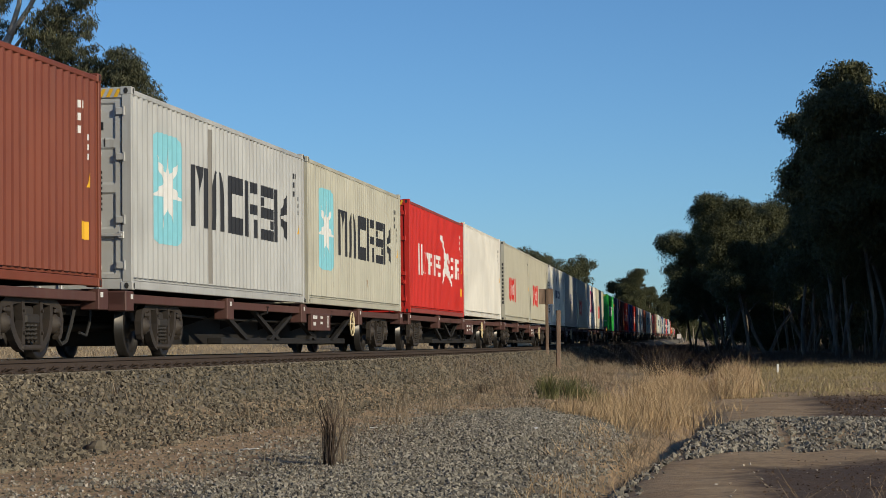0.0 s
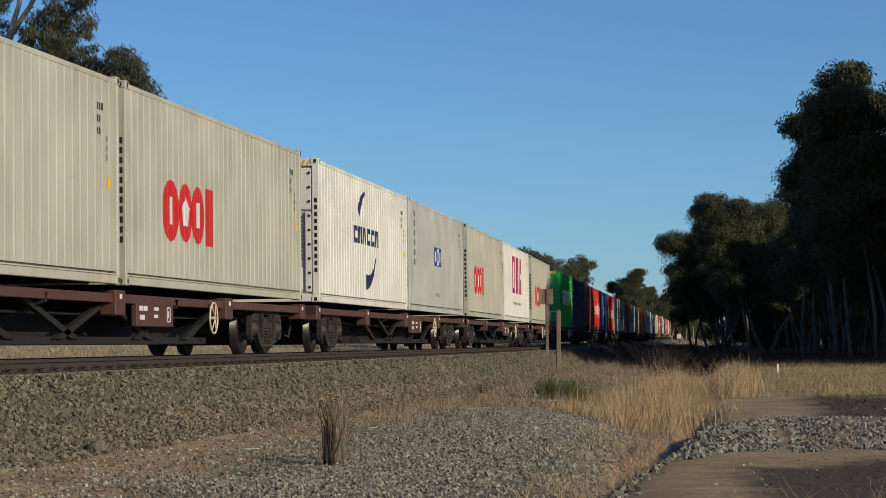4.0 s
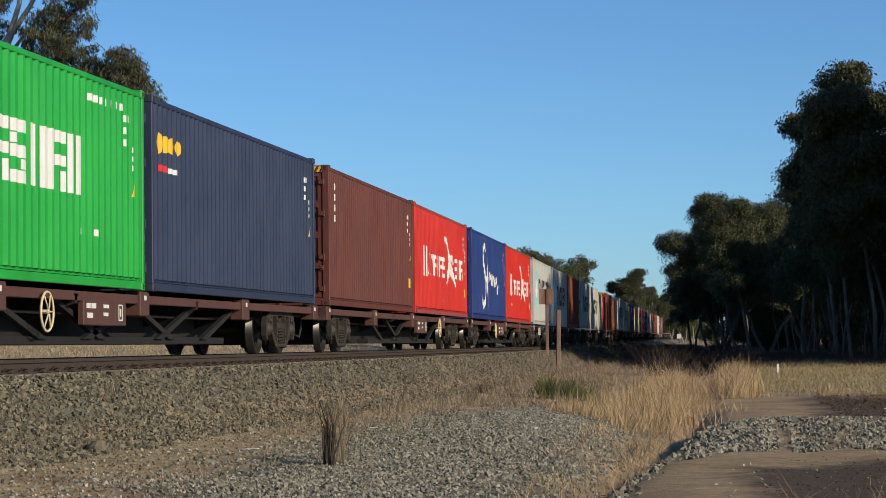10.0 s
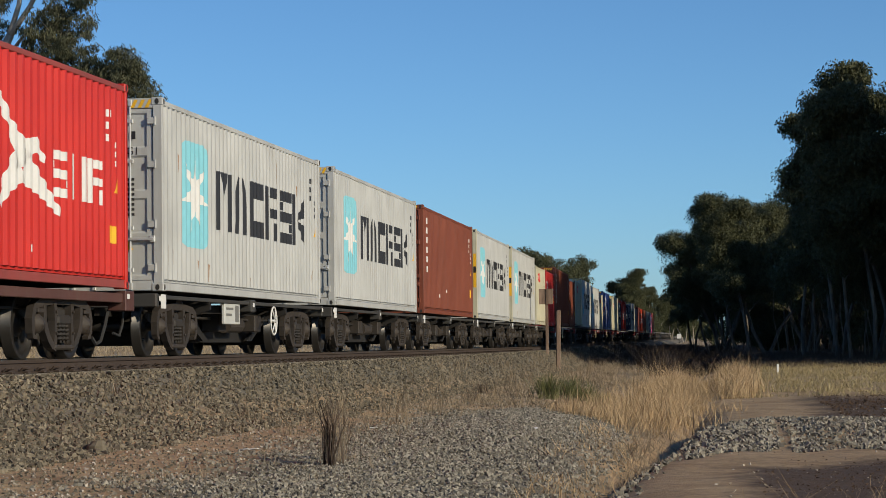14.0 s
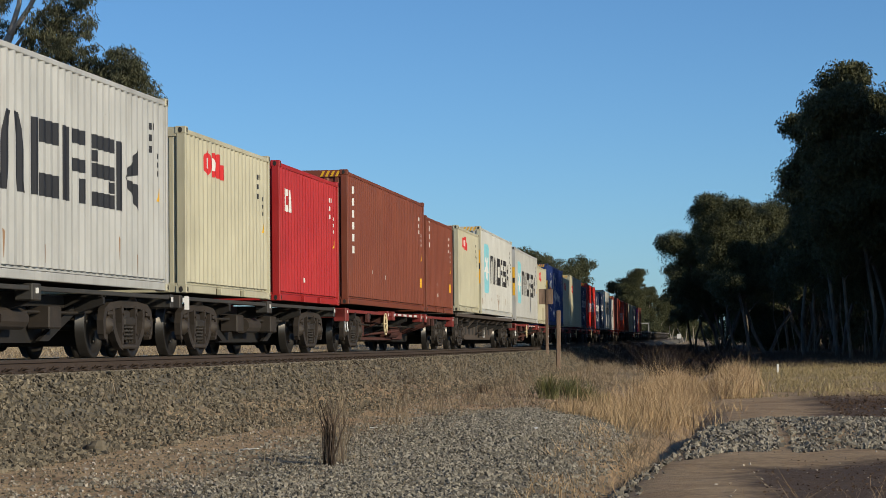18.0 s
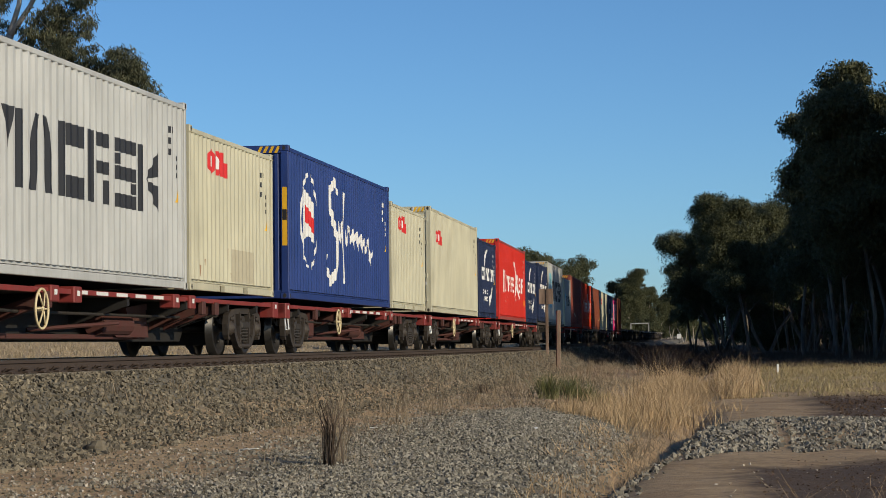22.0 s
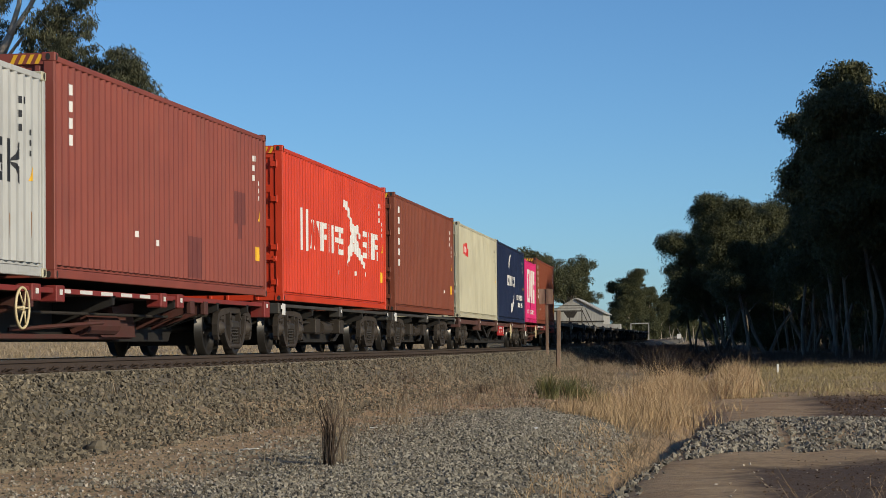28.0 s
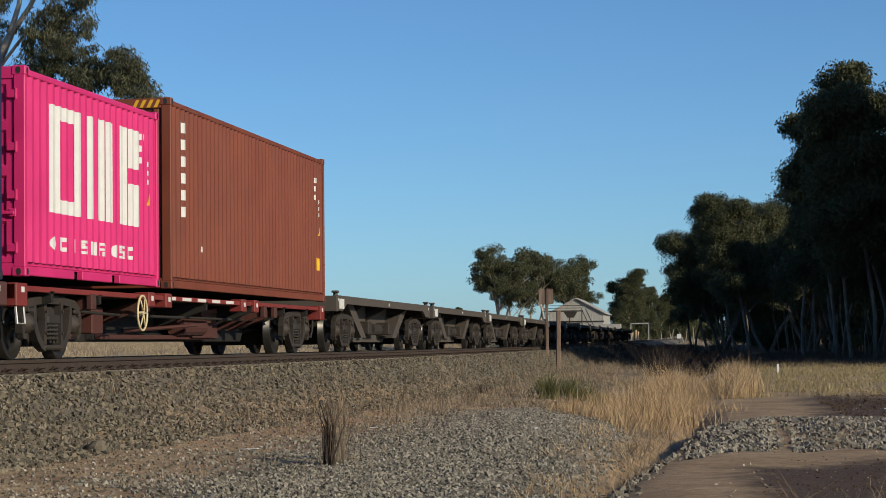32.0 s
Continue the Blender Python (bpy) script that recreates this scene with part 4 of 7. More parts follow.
def frame_mesh():
    """Cast side frame: arched top chord, two axle jaws, slanting lower chords and a spring seat, with openings between."""
    g = Geo()
    x0, x1 = 0.95, 1.045
    top = [(-1.03, 0.34), (-1.05, 0.52), (-0.99, 0.65), (-0.84, 0.72), (-0.60, 0.745), (-0.34, 0.765), (0.0, 0.77), (0.34, 0.765), (0.60, 0.745), (0.84, 0.72), (0.99, 0.65), (1.05, 0.52), (1.03, 0.34)]
    g.prism(ribbon(top, [0.09, 0.10, 0.11, 0.11, 0.10, 0.10, 0.11, 0.10, 0.10, 0.11, 0.11, 0.10, 0.09]), 0, x0, x1)
    for s in (-1, 1):
        leg = [(s * 0.66, 0.70), (s * 0.65, 0.52), (s * 0.62, 0.40), (s * 0.52, 0.28), (s * 0.40, 0.19), (s * 0.26, 0.15)]
        g.prism(ribbon(leg, [0.09, 0.10, 0.12, 0.11, 0.10, 0.10]), 0, x0 + 0.004, x1 + 0.006)
        g.prism(ribbon([(s * 0.31, 0.74), (s * 0.29, 0.50), (s * 0.31, 0.20)], [0.10, 0.07, 0.10]), 0, x0 + 0.01, x1 + 0.012)
        g.prism(ribbon([(s * 1.03, 0.36), (s * 1.01, 0.30), (s * 0.93, 0.28)], [0.09, 0.07, 0.04]), 0, x0 + 0.008, x1 - 0.004)
        for z in (0.34, 0.62):
            g.tube([(x1, s * 0.30, z), (x1 + 0.035, s * 0.30, z)], 0.022, 6)
        g.box(x1 - 0.01, x1 + 0.025, s * 0.84 - 0.10, s * 0.84 + 0.10, 0.60, 0.655, 0.01)
    g.box(x0 - 0.03, x1 + 0.02, -0.34, 0.34, 0.125, 0.19, 0.02)
    g.v = [(x, y * 1.13, z) for x, y, z in g.v]
    return g.mesh("side_frame")


def spring_mesh():
    g = Geo()
    for y in (-0.14, 0.0, 0.14):
        g.tube([(1.0 + 0.055 * math.cos(a), y + 0.055 * math.sin(a), 0.23 + 0.21 * a / (2 * math.pi * 4)) for a in np.linspace(0, 2 * math.pi * 4, 33)], 0.018, 5)
    g.box(0.93, 1.07, -0.25, 0.25, 0.45, 0.58, 0.025)
    return g.mesh("spring_nest")


CAP = Geo().lathe_x([(0.96, 0.0), (1.105, 0.0), (1.105, 0.04), (1.09, 0.045), (1.085, 0.085), (1.05, 0.10), (1.04, 0.125), (0.96, 0.13)], 16).mesh("axle_cap", True)
WHEELS, FRAMES, SPRINGS = wheel_mesh(), frame_mesh(), spring_mesh()
_b = Geo().box(-1.02, 1.02, -0.16, 0.16, 0.48, 0.68, 0.03).tube([(0, 0, 0.6), (0, 0, 0.76)], 0.2, 12)
for _s in (-1, 1):
    _b.box(-0.85, 0.85, _s * 0.42 - 0.06, _s * 0.42 + 0.06, 0.17, 0.44, 0.015)
    _b.box(0.60, 0.72, _s * 0.34 - 0.05, _s * 0.34 + 0.05, 0.26, 0.62, 0.02)
BOLSTER = _b.mesh("bogie")
_mir = {m.name: mirrored(m) for m in (FRAMES, SPRINGS, CAP)}
_h = Geo().tube([(0, 0.25 * math.cos(a), 0.25 * math.sin(a)) for a in np.linspace(0, 2 * math.pi, 25)], 0.018, 6, False)
for _k in range(6):
    _a = math.pi * _k / 3
    _h.tube([(0.02, 0.04 * math.cos(_a), 0.04 * math.sin(_a)), (0, 0.245 * math.cos(_a), 0.245 * math.sin(_a))], 0.012, 5)
_h.tube([(-0.10, 0, 0), (0.03, 0, 0)], 0.03, 8)
HANDWHEEL = _h.mesh("handwheel", True)
COUPLER = Geo().box(-0.09, 0.09, -0.5, 0.15, 0.52, 0.72, 0.02).box(-0.16, 0.16, -0.62, -0.38, 0.48, 0.78, 0.05).mesh("coupler")
HOSE = Geo().tube([(0.42, 0.25, 0.72), (0.44, 0.05, 0.66), (0.44, -0.1, 0.45), (0.42, -0.25, 0.24), (0.40, -0.42, 0.2), (0.38, -0.55, 0.3)], 0.028, 6).tube([(0.62, 0.3, 0.75), (0.63, 0.2, 0.5), (0.62, 0.05, 0.32), (0.6, -0.2, 0.36)], 0.022, 6).mesh("air_hose")
STEP = Geo().tube([(1.12, 0.06, 0.84), (1.16, 0.06, 0.45), (1.16, 0.36, 0.45), (1.12, 0.36, 0.84)], 0.016, 5).mesh("step")
WHEELSETS = []
# wagon red darkened further, shade under the deck mixed into its grime
GEAR = grime("shaded_grimy_gear", (0.075, 0.018, 0.014), 0.75, (0.05, 0.035, 0.026), 0.6)


def bogie(wagon, y, ends=BOGIE):
    b = part("bogie", BOLSTER, STEEL, wagon, "cast steel bogie, brown with dust", pose(0, y, 0))
    for s in (0, 1):
        part("side_frame", _mir[FRAMES.name] if s else FRAMES, BOGIE, b)
        part("spring_nest", _mir[SPRINGS.name] if s else SPRINGS, STEEL, b)
    for dy in (-0.95, 0.95):
        w = part("wheelset", WHEELS, WHEEL, b, "dark steel wheels on an axle")
        w.matrix_parent_inverse = Matrix.Translation((0, dy, 0.463))
        WHEELSETS.append(w)
        for s in (0, 1):
            part("axle_cap", coloured(_mir[CAP.name] if s else CAP, ends, ""), ends, b, at=pose(0, dy, 0.463))
    return b


def flat_parts(g_list, mat, wagon):
    for name, g in g_list:
        part(name, coloured(g, mat, "") if not isinstance(g, Geo) else g, mat, wagon)


def wagon(kind, y0, length, group="wagons of the train"):
    """One container flat wagon; its near end at y0, running away from the viewer."""
    tall, turned = kind == "E", kind == "B"
    kind = {"E": "D", "B": "A"}.get(kind, kind)
    colour = {"A": "w_brown", "R": "w_red", "D": "w_grey", "F": "w_dark"}[kind]
    words = {"A": "brown skeletal container wagon on two bogies", "R": "red skeletal container wagon on two bogies", "D": "dark grey short container wagon on two bogies", "F": "dark brown flat wagon with deep side girder"}[kind]
    mat = PAINT["w_pan"] if tall else PAINT[colour]
    pan = mat if tall else DARK
    w = thing("container_wagon", pose(0, y0, 0), words, "railway wagon", group)
    L = length
    bog = 2.65 if L > 22 else 1.95 if L > 16 else 1.85
    for y in (bog, L - bog):
        bogie(w, y, BOGIE)

    def sill():
        g = Geo()
        lo = 0.19 if kind == "A" else 0.30 if L > 16 else 0.32
        outline = [(0.12, 0.88), (0.12, 0.62), (bog + 1.5, 0.60), (bog + 2.9, lo), (L - bog - 2.9, lo), (L - bog - 1.5, 0.60), (L - 0.12, 0.62), (L - 0.12, 0.88)]
        if kind == "R":
            outline = [(0.12, 0.86), (0.12, 0.62), (bog + 1.2, 0.60), (bog + 1.6, 0.24), (L - bog - 1.6, 0.24), (L - bog - 1.2, 0.60), (L - 0.12, 0.62), (L - 0.12, 0.86)]
        xs = ((-0.30, -0.22), (0.22, 0.30)) if kind != "F" else ((-0.42, -0.34), (0.34, 0.42))
        for a, b in xs:
            g.prism(outline, 0, a, b)
        g.box(-0.30, 0.30, 0.2, L - 0.2, 0.80, 0.84)
        return g.mesh("centre_sill")

    def side_rail():
        if kind == "F":
            return Geo().box(1.13, 1.20, 0.03, L - 0.03, 0.985, 1.09, 0.01).box(0.3, 1.16, 0.03, L - 0.03, 1.06, 1.085, 0.006).mesh("side_sill")
        if kind == "D" and not tall:
            return Geo().box(1.12, 1.18, 0.1, L - 0.1, 0.865, 0.925, 0.008).mesh("side_sill")
        if kind == "D":
            return Geo().prism([(0.05, 1.2), (L - 0.05, 1.2), (L - 0.05, 0.88), (L - 0.75, 0.88), (L - 1.3, 1.03), (1.3, 1.03), (0.75, 0.88), (0.05, 0.88)], 0, 1.12, 1.19).box(0.0, 1.14, 0.05, L - 0.05, 1.12, 1.16).mesh("side_sill")
        if kind == "R":
            return Geo().box(1.12, 1.17, 0.05, L - 0.05, 0.85, 0.92, 0.006).mesh("side_sill")
        return Geo().box(1.10, 1.17, 0.05, L - 0.05, 0.775, 0.905, 0.01).mesh("side_sill")

    def end_beam():
        if tall:
            g = Geo().box(-1.2, 1.2, 0.0, 0.16, 0.86, 1.19, 0.012)
            for x in (-1.12, 1.12):
                g.tube([(x, 0.25, 1.18), (x, 0.25, 1.27)], 0.05, 8).box(x - 0.07, x + 0.07, 0.15, 0.35, 1.255, 1.30, 0.012)
            return g.mesh("end_beam")
        g = Geo().box(-1.2, 1.2, 0.0, 0.16, 0.74, 0.94, 0.012)
        if kind in "AR":
            g.box(0.95, 1.215, 0.0, 0.42, 0.66, 0.945, 0.012).box(-1.215, -0.95, 0.0, 0.42, 0.66, 0.945, 0.012)
        return g.mesh("end_beam")

    def outrigger():
        g = Geo().prism([(-1.17, 0.86), (1.17, 0.86), (1.17, 0.74), (0.30, 0.46), (-0.30, 0.46), (-1.17, 0.74)], 1, -0.05, 0.05)
        if tall:
            g = Geo().prism([(-1.14, 1.13), (1.14, 1.13), (1.14, 1.04), (0.62, 0.72), (-0.62, 0.72), (-1.14, 1.04)], 1, -0.05, 0.05)
            return g.mesh("cross_bearer")
        g.box(-1.17, 1.17, -0.10, 0.10, 0.84, 0.868)
        return g.mesh("cross_bearer")

    key = (kind, round(L, 2), tall)
    me = cached(key + ("sill",), sill)
    part("centre_sill", coloured(me, DARK, ""), DARK, w)
    sr = cached(key + ("rail",), side_rail)
    part("side_sill", coloured(sr, mat, ""), mat, w)
    part("side_sill", coloured(cached(key + ("rail2",), lambda: mirrored(sr)), mat, ""), mat, w)
    eb = cached((kind, tall, "end"), end_beam)
    part("end_beam", coloured(eb, mat, ""), mat, w)
    part("end_beam", coloured(eb, mat, ""), mat, w, at=pose(0, L, 0, 0, 0, 180))
    ob_me = cached(("outrigger", tall), outrigger)
    if L > 22:
        spots = (0.256, 0.38, 0.505, 0.63, 0.757)
    elif L > 16:
        spots = (0.08, 0.19, 0.33, 0.5, 0.67, 0.81, 0.92)
    else:
        spots = (0.27, 0.5, 0.73)
    for f in spots:
        part("cross_bearer", coloured(ob_me, DARK, ""), DARK, w, at=pose(0, L * f, 0))
    # seats for the containers' corners
    seat = cached(("seat", kind), lambda: Geo().box(0.98, 1.215, -0.24 if kind == "A" else -0.17, 0.24 if kind == "A" else 0.17, 0.60 if kind == "A" else 0.74, 0.955, 0.014).mesh("container_seat"))
    seats = {True: (0.256, 0.505, 0.757)}.get(L > 22, (0.32, 0.37, 0.63, 0.68) if L > 16 else (0.5,))
    if kind != "F" and not tall:
        for f in seats:
            part("container_seat", coloured(seat, mat, ""), mat, w, at=pose(0, L * f, 0))
            part("container_seat", coloured(seat, mat, ""), mat, w, at=pose(0, L * f, 0, 0, 0, 180))
    tag = cached("tag", lambda: Geo().box(1.217, 1.221, -0.06, 0.06, 0.83, 0.90).mesh("reflector_plate"))
    for f in (0.012, *seats, 0.988):
        part("reflector_plate", tag, INK["white"], w, "small pale reflector plate", pose(-0.026 if tall or kind == "F" else 0, L * f, 0.24 if tall else 0.16 if kind == "F" else 0.0))
    # slanted stays
    if kind == "A":
        stay = cached("stay", lambda: Geo().prism([(0.0, 0.84), (0.28, 0.84), (-2.0, 0.27), (-2.4, 0.27)], 0, 0.95, 1.03).mesh("slanted_stay"))
        stay2 = cached("stay2", lambda: Geo().prism([(0.0, 0.84), (-0.28, 0.84), (2.0, 0.27), (2.4, 0.27)], 0, 0.95, 1.03).mesh("slanted_stay"))
        for f, m_ in ((0.256, stay2), (0.36, stay2), (0.505, stay), (0.505, stay2), (0.65, stay), (0.757, stay)) if L > 22 else ((0.37, stay), (0.68, stay2)):
            part("slanted_stay", coloured(m_, DARK, ""), DARK, w, at=pose(0, L * f, 0))
        keel = cached(("keel", L), lambda: Geo().box(0.72, 0.98, L * 0.27, L * 0.73, 0.19, 0.30, 0.012).mesh("lower_chord"))
        part("lower_chord", coloured(keel, DARK, ""), DARK, w)
        board = cached("board", lambda: Geo().box(1.10, 1.19, -1.0, 1.0, 0.45, 0.79, 0.012).mesh("data_board"))
        bm_ = PAINT["crimson"] if 520 < y0 < 535 else mat
        d = part("data_board", coloured(board, bm_, ""), bm_, w, "red panel with small white code marks" if bm_ is not mat else "brown panel with small white code marks", pose(0, (14.7 if turned else 10.9) if L > 22 else L * 0.47, 0))
        marks = cached("boardmarks", lambda: Geo().box(1.191, 1.195, -0.88, -0.7, 0.68, 0.75).box(1.191, 1.195, -0.66, -0.45, 0.68, 0.75).box(1.191, 1.195, -0.85, -0.6, 0.55, 0.62).box(1.191, 1.195, -0.1, 0.15, 0.69, 0.74).box(1.191, 1.195, -0.1, 0.12, 0.58, 0.63).box(1.191, 1.195, 0.62, 0.82, 0.52, 0.54).box(1.191, 1.195, 0.62, 0.65, 0.52, 0.75).box(1.191, 1.195, 0.79, 0.82, 0.52, 0.75).box(1.191, 1.195, 0.62, 0.82, 0.73, 0.75).box(1.191, 1.195, 0.69, 0.74, 0.58, 0.69).mesh("board_lettering"))
        part("board_lettering", marks, INK["white"], d)["kind"] = "stuff"
        part("handwheel", coloured(HANDWHEEL, CREAMPAINT, ""), CREAMPAINT, w, "cream spoked handbrake wheel", pose(1.24, (18.0 if turned else 8.2) if L > 22 else L * 0.33, 0.61))
    elif kind == "R":
        g = cached(("rgear", L), lambda: red_gear(L))
        part("brake_gear", coloured(g, GEAR, ""), GEAR, w, "dull red brake cylinder and slanted bracket")
        tk = cached(("rtank", L), lambda: Geo().tube([(0.55, L * 0.52, 0.48), (0.55, L * 0.60, 0.48)], 0.16, 14).tube([(0.3, L * 0.40, 0.40), (0.9, L * 0.52, 0.50)], 0.03, 6).mesh("air_reservoir"))
        part("air_reservoir", coloured(tk, GEAR, ""), GEAR, w)
        part("handwheel", coloured(HANDWHEEL, CREAMPAINT, ""), CREAMPAINT, w, "cream spoked handbrake wheel", pose(1.24, 5.5, 0.64))
        band = Geo()
        for k in range(int(L * 0.28)):
            band.box(1.171, 1.174, L * 0.37 + k * 0.95, L * 0.37 + k * 0.95 + 0.55, 0.86, 0.91)
        part("reflective_tape", cached(("tape", L), lambda: band.mesh("reflective_tape")), INK["white"], w, "white reflective tape strips")
        part("step", STEP, GALV, w, at=pose(0.04, 0.0, 0))
    elif kind == "D":
        top = 1.08 if tall else 0.86
        belly = cached(("belly", L), lambda: Geo().prism([(2.7, top), (4.7, 0.22), (L - 4.7, 0.22), (L - 2.7, top)], 0, -0.62, 0.62).mesh("fishbelly_girder"))
        part("fishbelly_girder", coloured(belly, pan, ""), pan, w, "dark fishbelly centre girder")
        for far in (0, 1):
            def flap():
                pts, x0, x1 = ([(2.75, top - 0.04), (3.6, top - 0.04), (5.3, 0.32), (4.6, 0.32)], 0.63, 0.95) if tall else ([(2.9, 0.80), (3.3, 0.80), (5.0, 0.24), (4.6, 0.24)], 0.70, 0.76)
                return Geo().prism([(L - y if far else y, z) for y, z in pts], 0, x0, x1).mesh("slanted_plate")
            part("slanted_plate", coloured(cached(("flap", L, far), flap), pan, ""), pan, w)
        plate = cached(("endplate", tall), lambda: Geo().box(1.19, 1.205, 0.05, 0.62, 0.72, 0.93, 0.003).mesh("code_plate") if tall else Geo().box(1.215, 1.225, 0.05, 0.33, 0.72, 0.93, 0.003).mesh("code_plate"))
        part("code_plate", plate, INK["white"], w, "white code plate at the wagon's end", pose(0, 0.25, 0.2) if tall else pose(0, 0.15, 0))
        if 255 < y0 < 259:
            part("handwheel", coloured(HANDWHEEL, INK["white"], ""), INK["white"], w, "white spoked handbrake wheel", pose(1.24, 7.95, 0.60))
            d = part("data_board", Geo().box(1.10, 1.16, 4.5, 5.6, 0.52, 0.87, 0.01), PAINT["white"], w, "off-white board with dark code marks")
            part("board_lettering", Geo().box(1.161, 1.164, 5.25, 5.5, 0.56, 0.84).box(1.161, 1.164, 4.6, 5.1, 0.76, 0.80).box(1.161, 1.164, 4.6, 5.0, 0.66, 0.70), INK["grey"], d)["kind"] = "stuff"
        valve = cached("valve", lambda: Geo().box(0.64, 0.95, -0.25, 0.25, 0.40, 0.70, 0.02).mesh("valve_box"))
        part("valve_box", coloured(valve, BOGIE, ""), BOGIE, w, at=pose(0, L * 0.62, 0))
        part("valve_box", coloured(valve, BOGIE, ""), BOGIE, w, at=pose(0, L * 0.405, 0))
        tank = cached(("dtank", L), lambda: Geo().tube([(0.8, L * 0.46, 0.52), (0.8, L * 0.54, 0.52)], 0.14, 12).mesh("air_reservoir"))
        part("air_reservoir", coloured(tank, BOGIE, ""), BOGIE, w)
    else:
        girder = cached(("girder", L), lambda: Geo().prism([(2.9, 0.96), (5.4, 0.30), (L - 5.4, 0.30), (L - 2.9, 0.96)], 0, 0.78, 0.84).mesh("side_girder"))
        part("side_girder", coloured(girder, mat, ""), mat, w, "deep dark brown side girder")
        rib = cached("frib", lambda: Geo().prism([(1.14, 1.0), (0.84, 1.0), (0.84, 0.66), (1.10, 0.93)], 1, -0.05, 0.05).mesh("gusset"))
        for k in range(9):
            part("gusset", coloured(rib, mat, ""), mat, w, at=pose(0, 2.6 + k * (L - 5.2) / 8, 0))
        # black patches on the uncut girder paint the shade in its openings
        hollow = cached("hollow", lambda: Geo().prism([(-0.26, 0.92), (0.26, 0.92), (0.26, 0.55), (0.18, 0.46), (-0.18, 0.46), (-0.26, 0.55)], 0, 0.838, 0.843).mesh("girder_opening"))
        for k in range(8):
            part("girder_opening", hollow, RUBBER, w, "black patch for the dark of a girder opening", pose(0, 5.7 + k * (L - 11.4) / 7, 0))
        valve = cached("fvalve", lambda: Geo().box(0.85, 1.0, -0.28, 0.28, 0.42, 0.72, 0.02).mesh("valve_box"))
        part("valve_box", coloured(valve, BOGIE, ""), BOGIE, w, at=pose(0, L * 0.515, 0))
        rod = cached(("frod", L), lambda: Geo().tube([(0.95, L * 0.45, 0.5), (0.95, L * 0.5, 0.58)], 0.03, 6).mesh("brake_rod"))
        part("brake_rod", coloured(rod, BOGIE, ""), BOGIE, w)
        lever = cached(("flever", L), lambda: Geo().tube([(0.93, L * 0.56, 0.36), (0.93, L * 0.56, 0.62)], 0.03, 6).mesh("brake_lever"))
        part("brake_lever", coloured(lever, GALV, ""), GALV, w, "pale brake lever")
    # added black sheet hides the sky showing through the skeletal frame
    if kind in "AR":
        plate = cached(("underplate", L, kind), lambda: Geo().box(-1.09, 1.09, 0.3, L - 0.3, 0.80 if kind == "A" else 0.852, 0.812 if kind == "A" else 0.864).mesh("sky_screen"))
        part("sky_screen", coloured(plate, DARK, ""), DARK, w, "black sheet added to close off sky under the deck")
    part("coupler", COUPLER, STEEL, w)
    part("coupler", COUPLER, STEEL, w, at=pose(0, L, 0, 0, 0, 180))
    part("air_hose", HOSE, RUBBER, w)
    part("air_hose", HOSE, RUBBER, w, at=pose(0, L, 0, 0, 0, 180))
    pipe = cached(("pipe", L), lambda: Geo().tube([(0.8, 0.6, 0.70), (0.8, L * 0.3, 0.62), (0.8, L * 0.7, 0.62), (0.8, L - 0.6, 0.70)], 0.022, 6).mesh("brake_pipe"))
    part("brake_pipe", pipe, STEEL, w)
    return w


def red_gear(L):
    g = Geo()
    g.prism([(L * 0.57, 0.30), (L * 0.66, 0.30), (L * 0.65, 0.78), (L * 0.63, 0.80), (L * 0.585, 0.50), (L * 0.55, 0.42)], 0, 0.50, 0.60)
    g.prism([(L * 0.58, 0.74), (L * 0.64, 0.82), (L * 0.64, 0.72), (L * 0.585, 0.64)], 0, 0.45, 0.68)
    g.box(0.45, 0.55, L * 0.30, L * 0.66, 0.27, 0.34, 0.01)
    g.box(0.60, 0.80, L * 0.235, L * 0.262, 0.34, 0.72, 0.02)
    g.prism([(L * 0.20, 0.27), (L * 0.235, 0.27), (L * 0.225, 0.42), (L * 0.21, 0.42)], 0, 0.5, 0.6)
    for f in (0.17, 0.72, 0.765, 0.31):
        g.prism([(1.17, 0.86), (1.17, 0.70), (0.30, 0.42), (0.30, 0.60)], 1, L * f - 0.07, L * f + 0.07)
        g.box(1.12, 1.20, L * f - 0.11, L * f + 0.11, 0.66, 0.87, 0.01)
    return g.mesh("brake_gear")

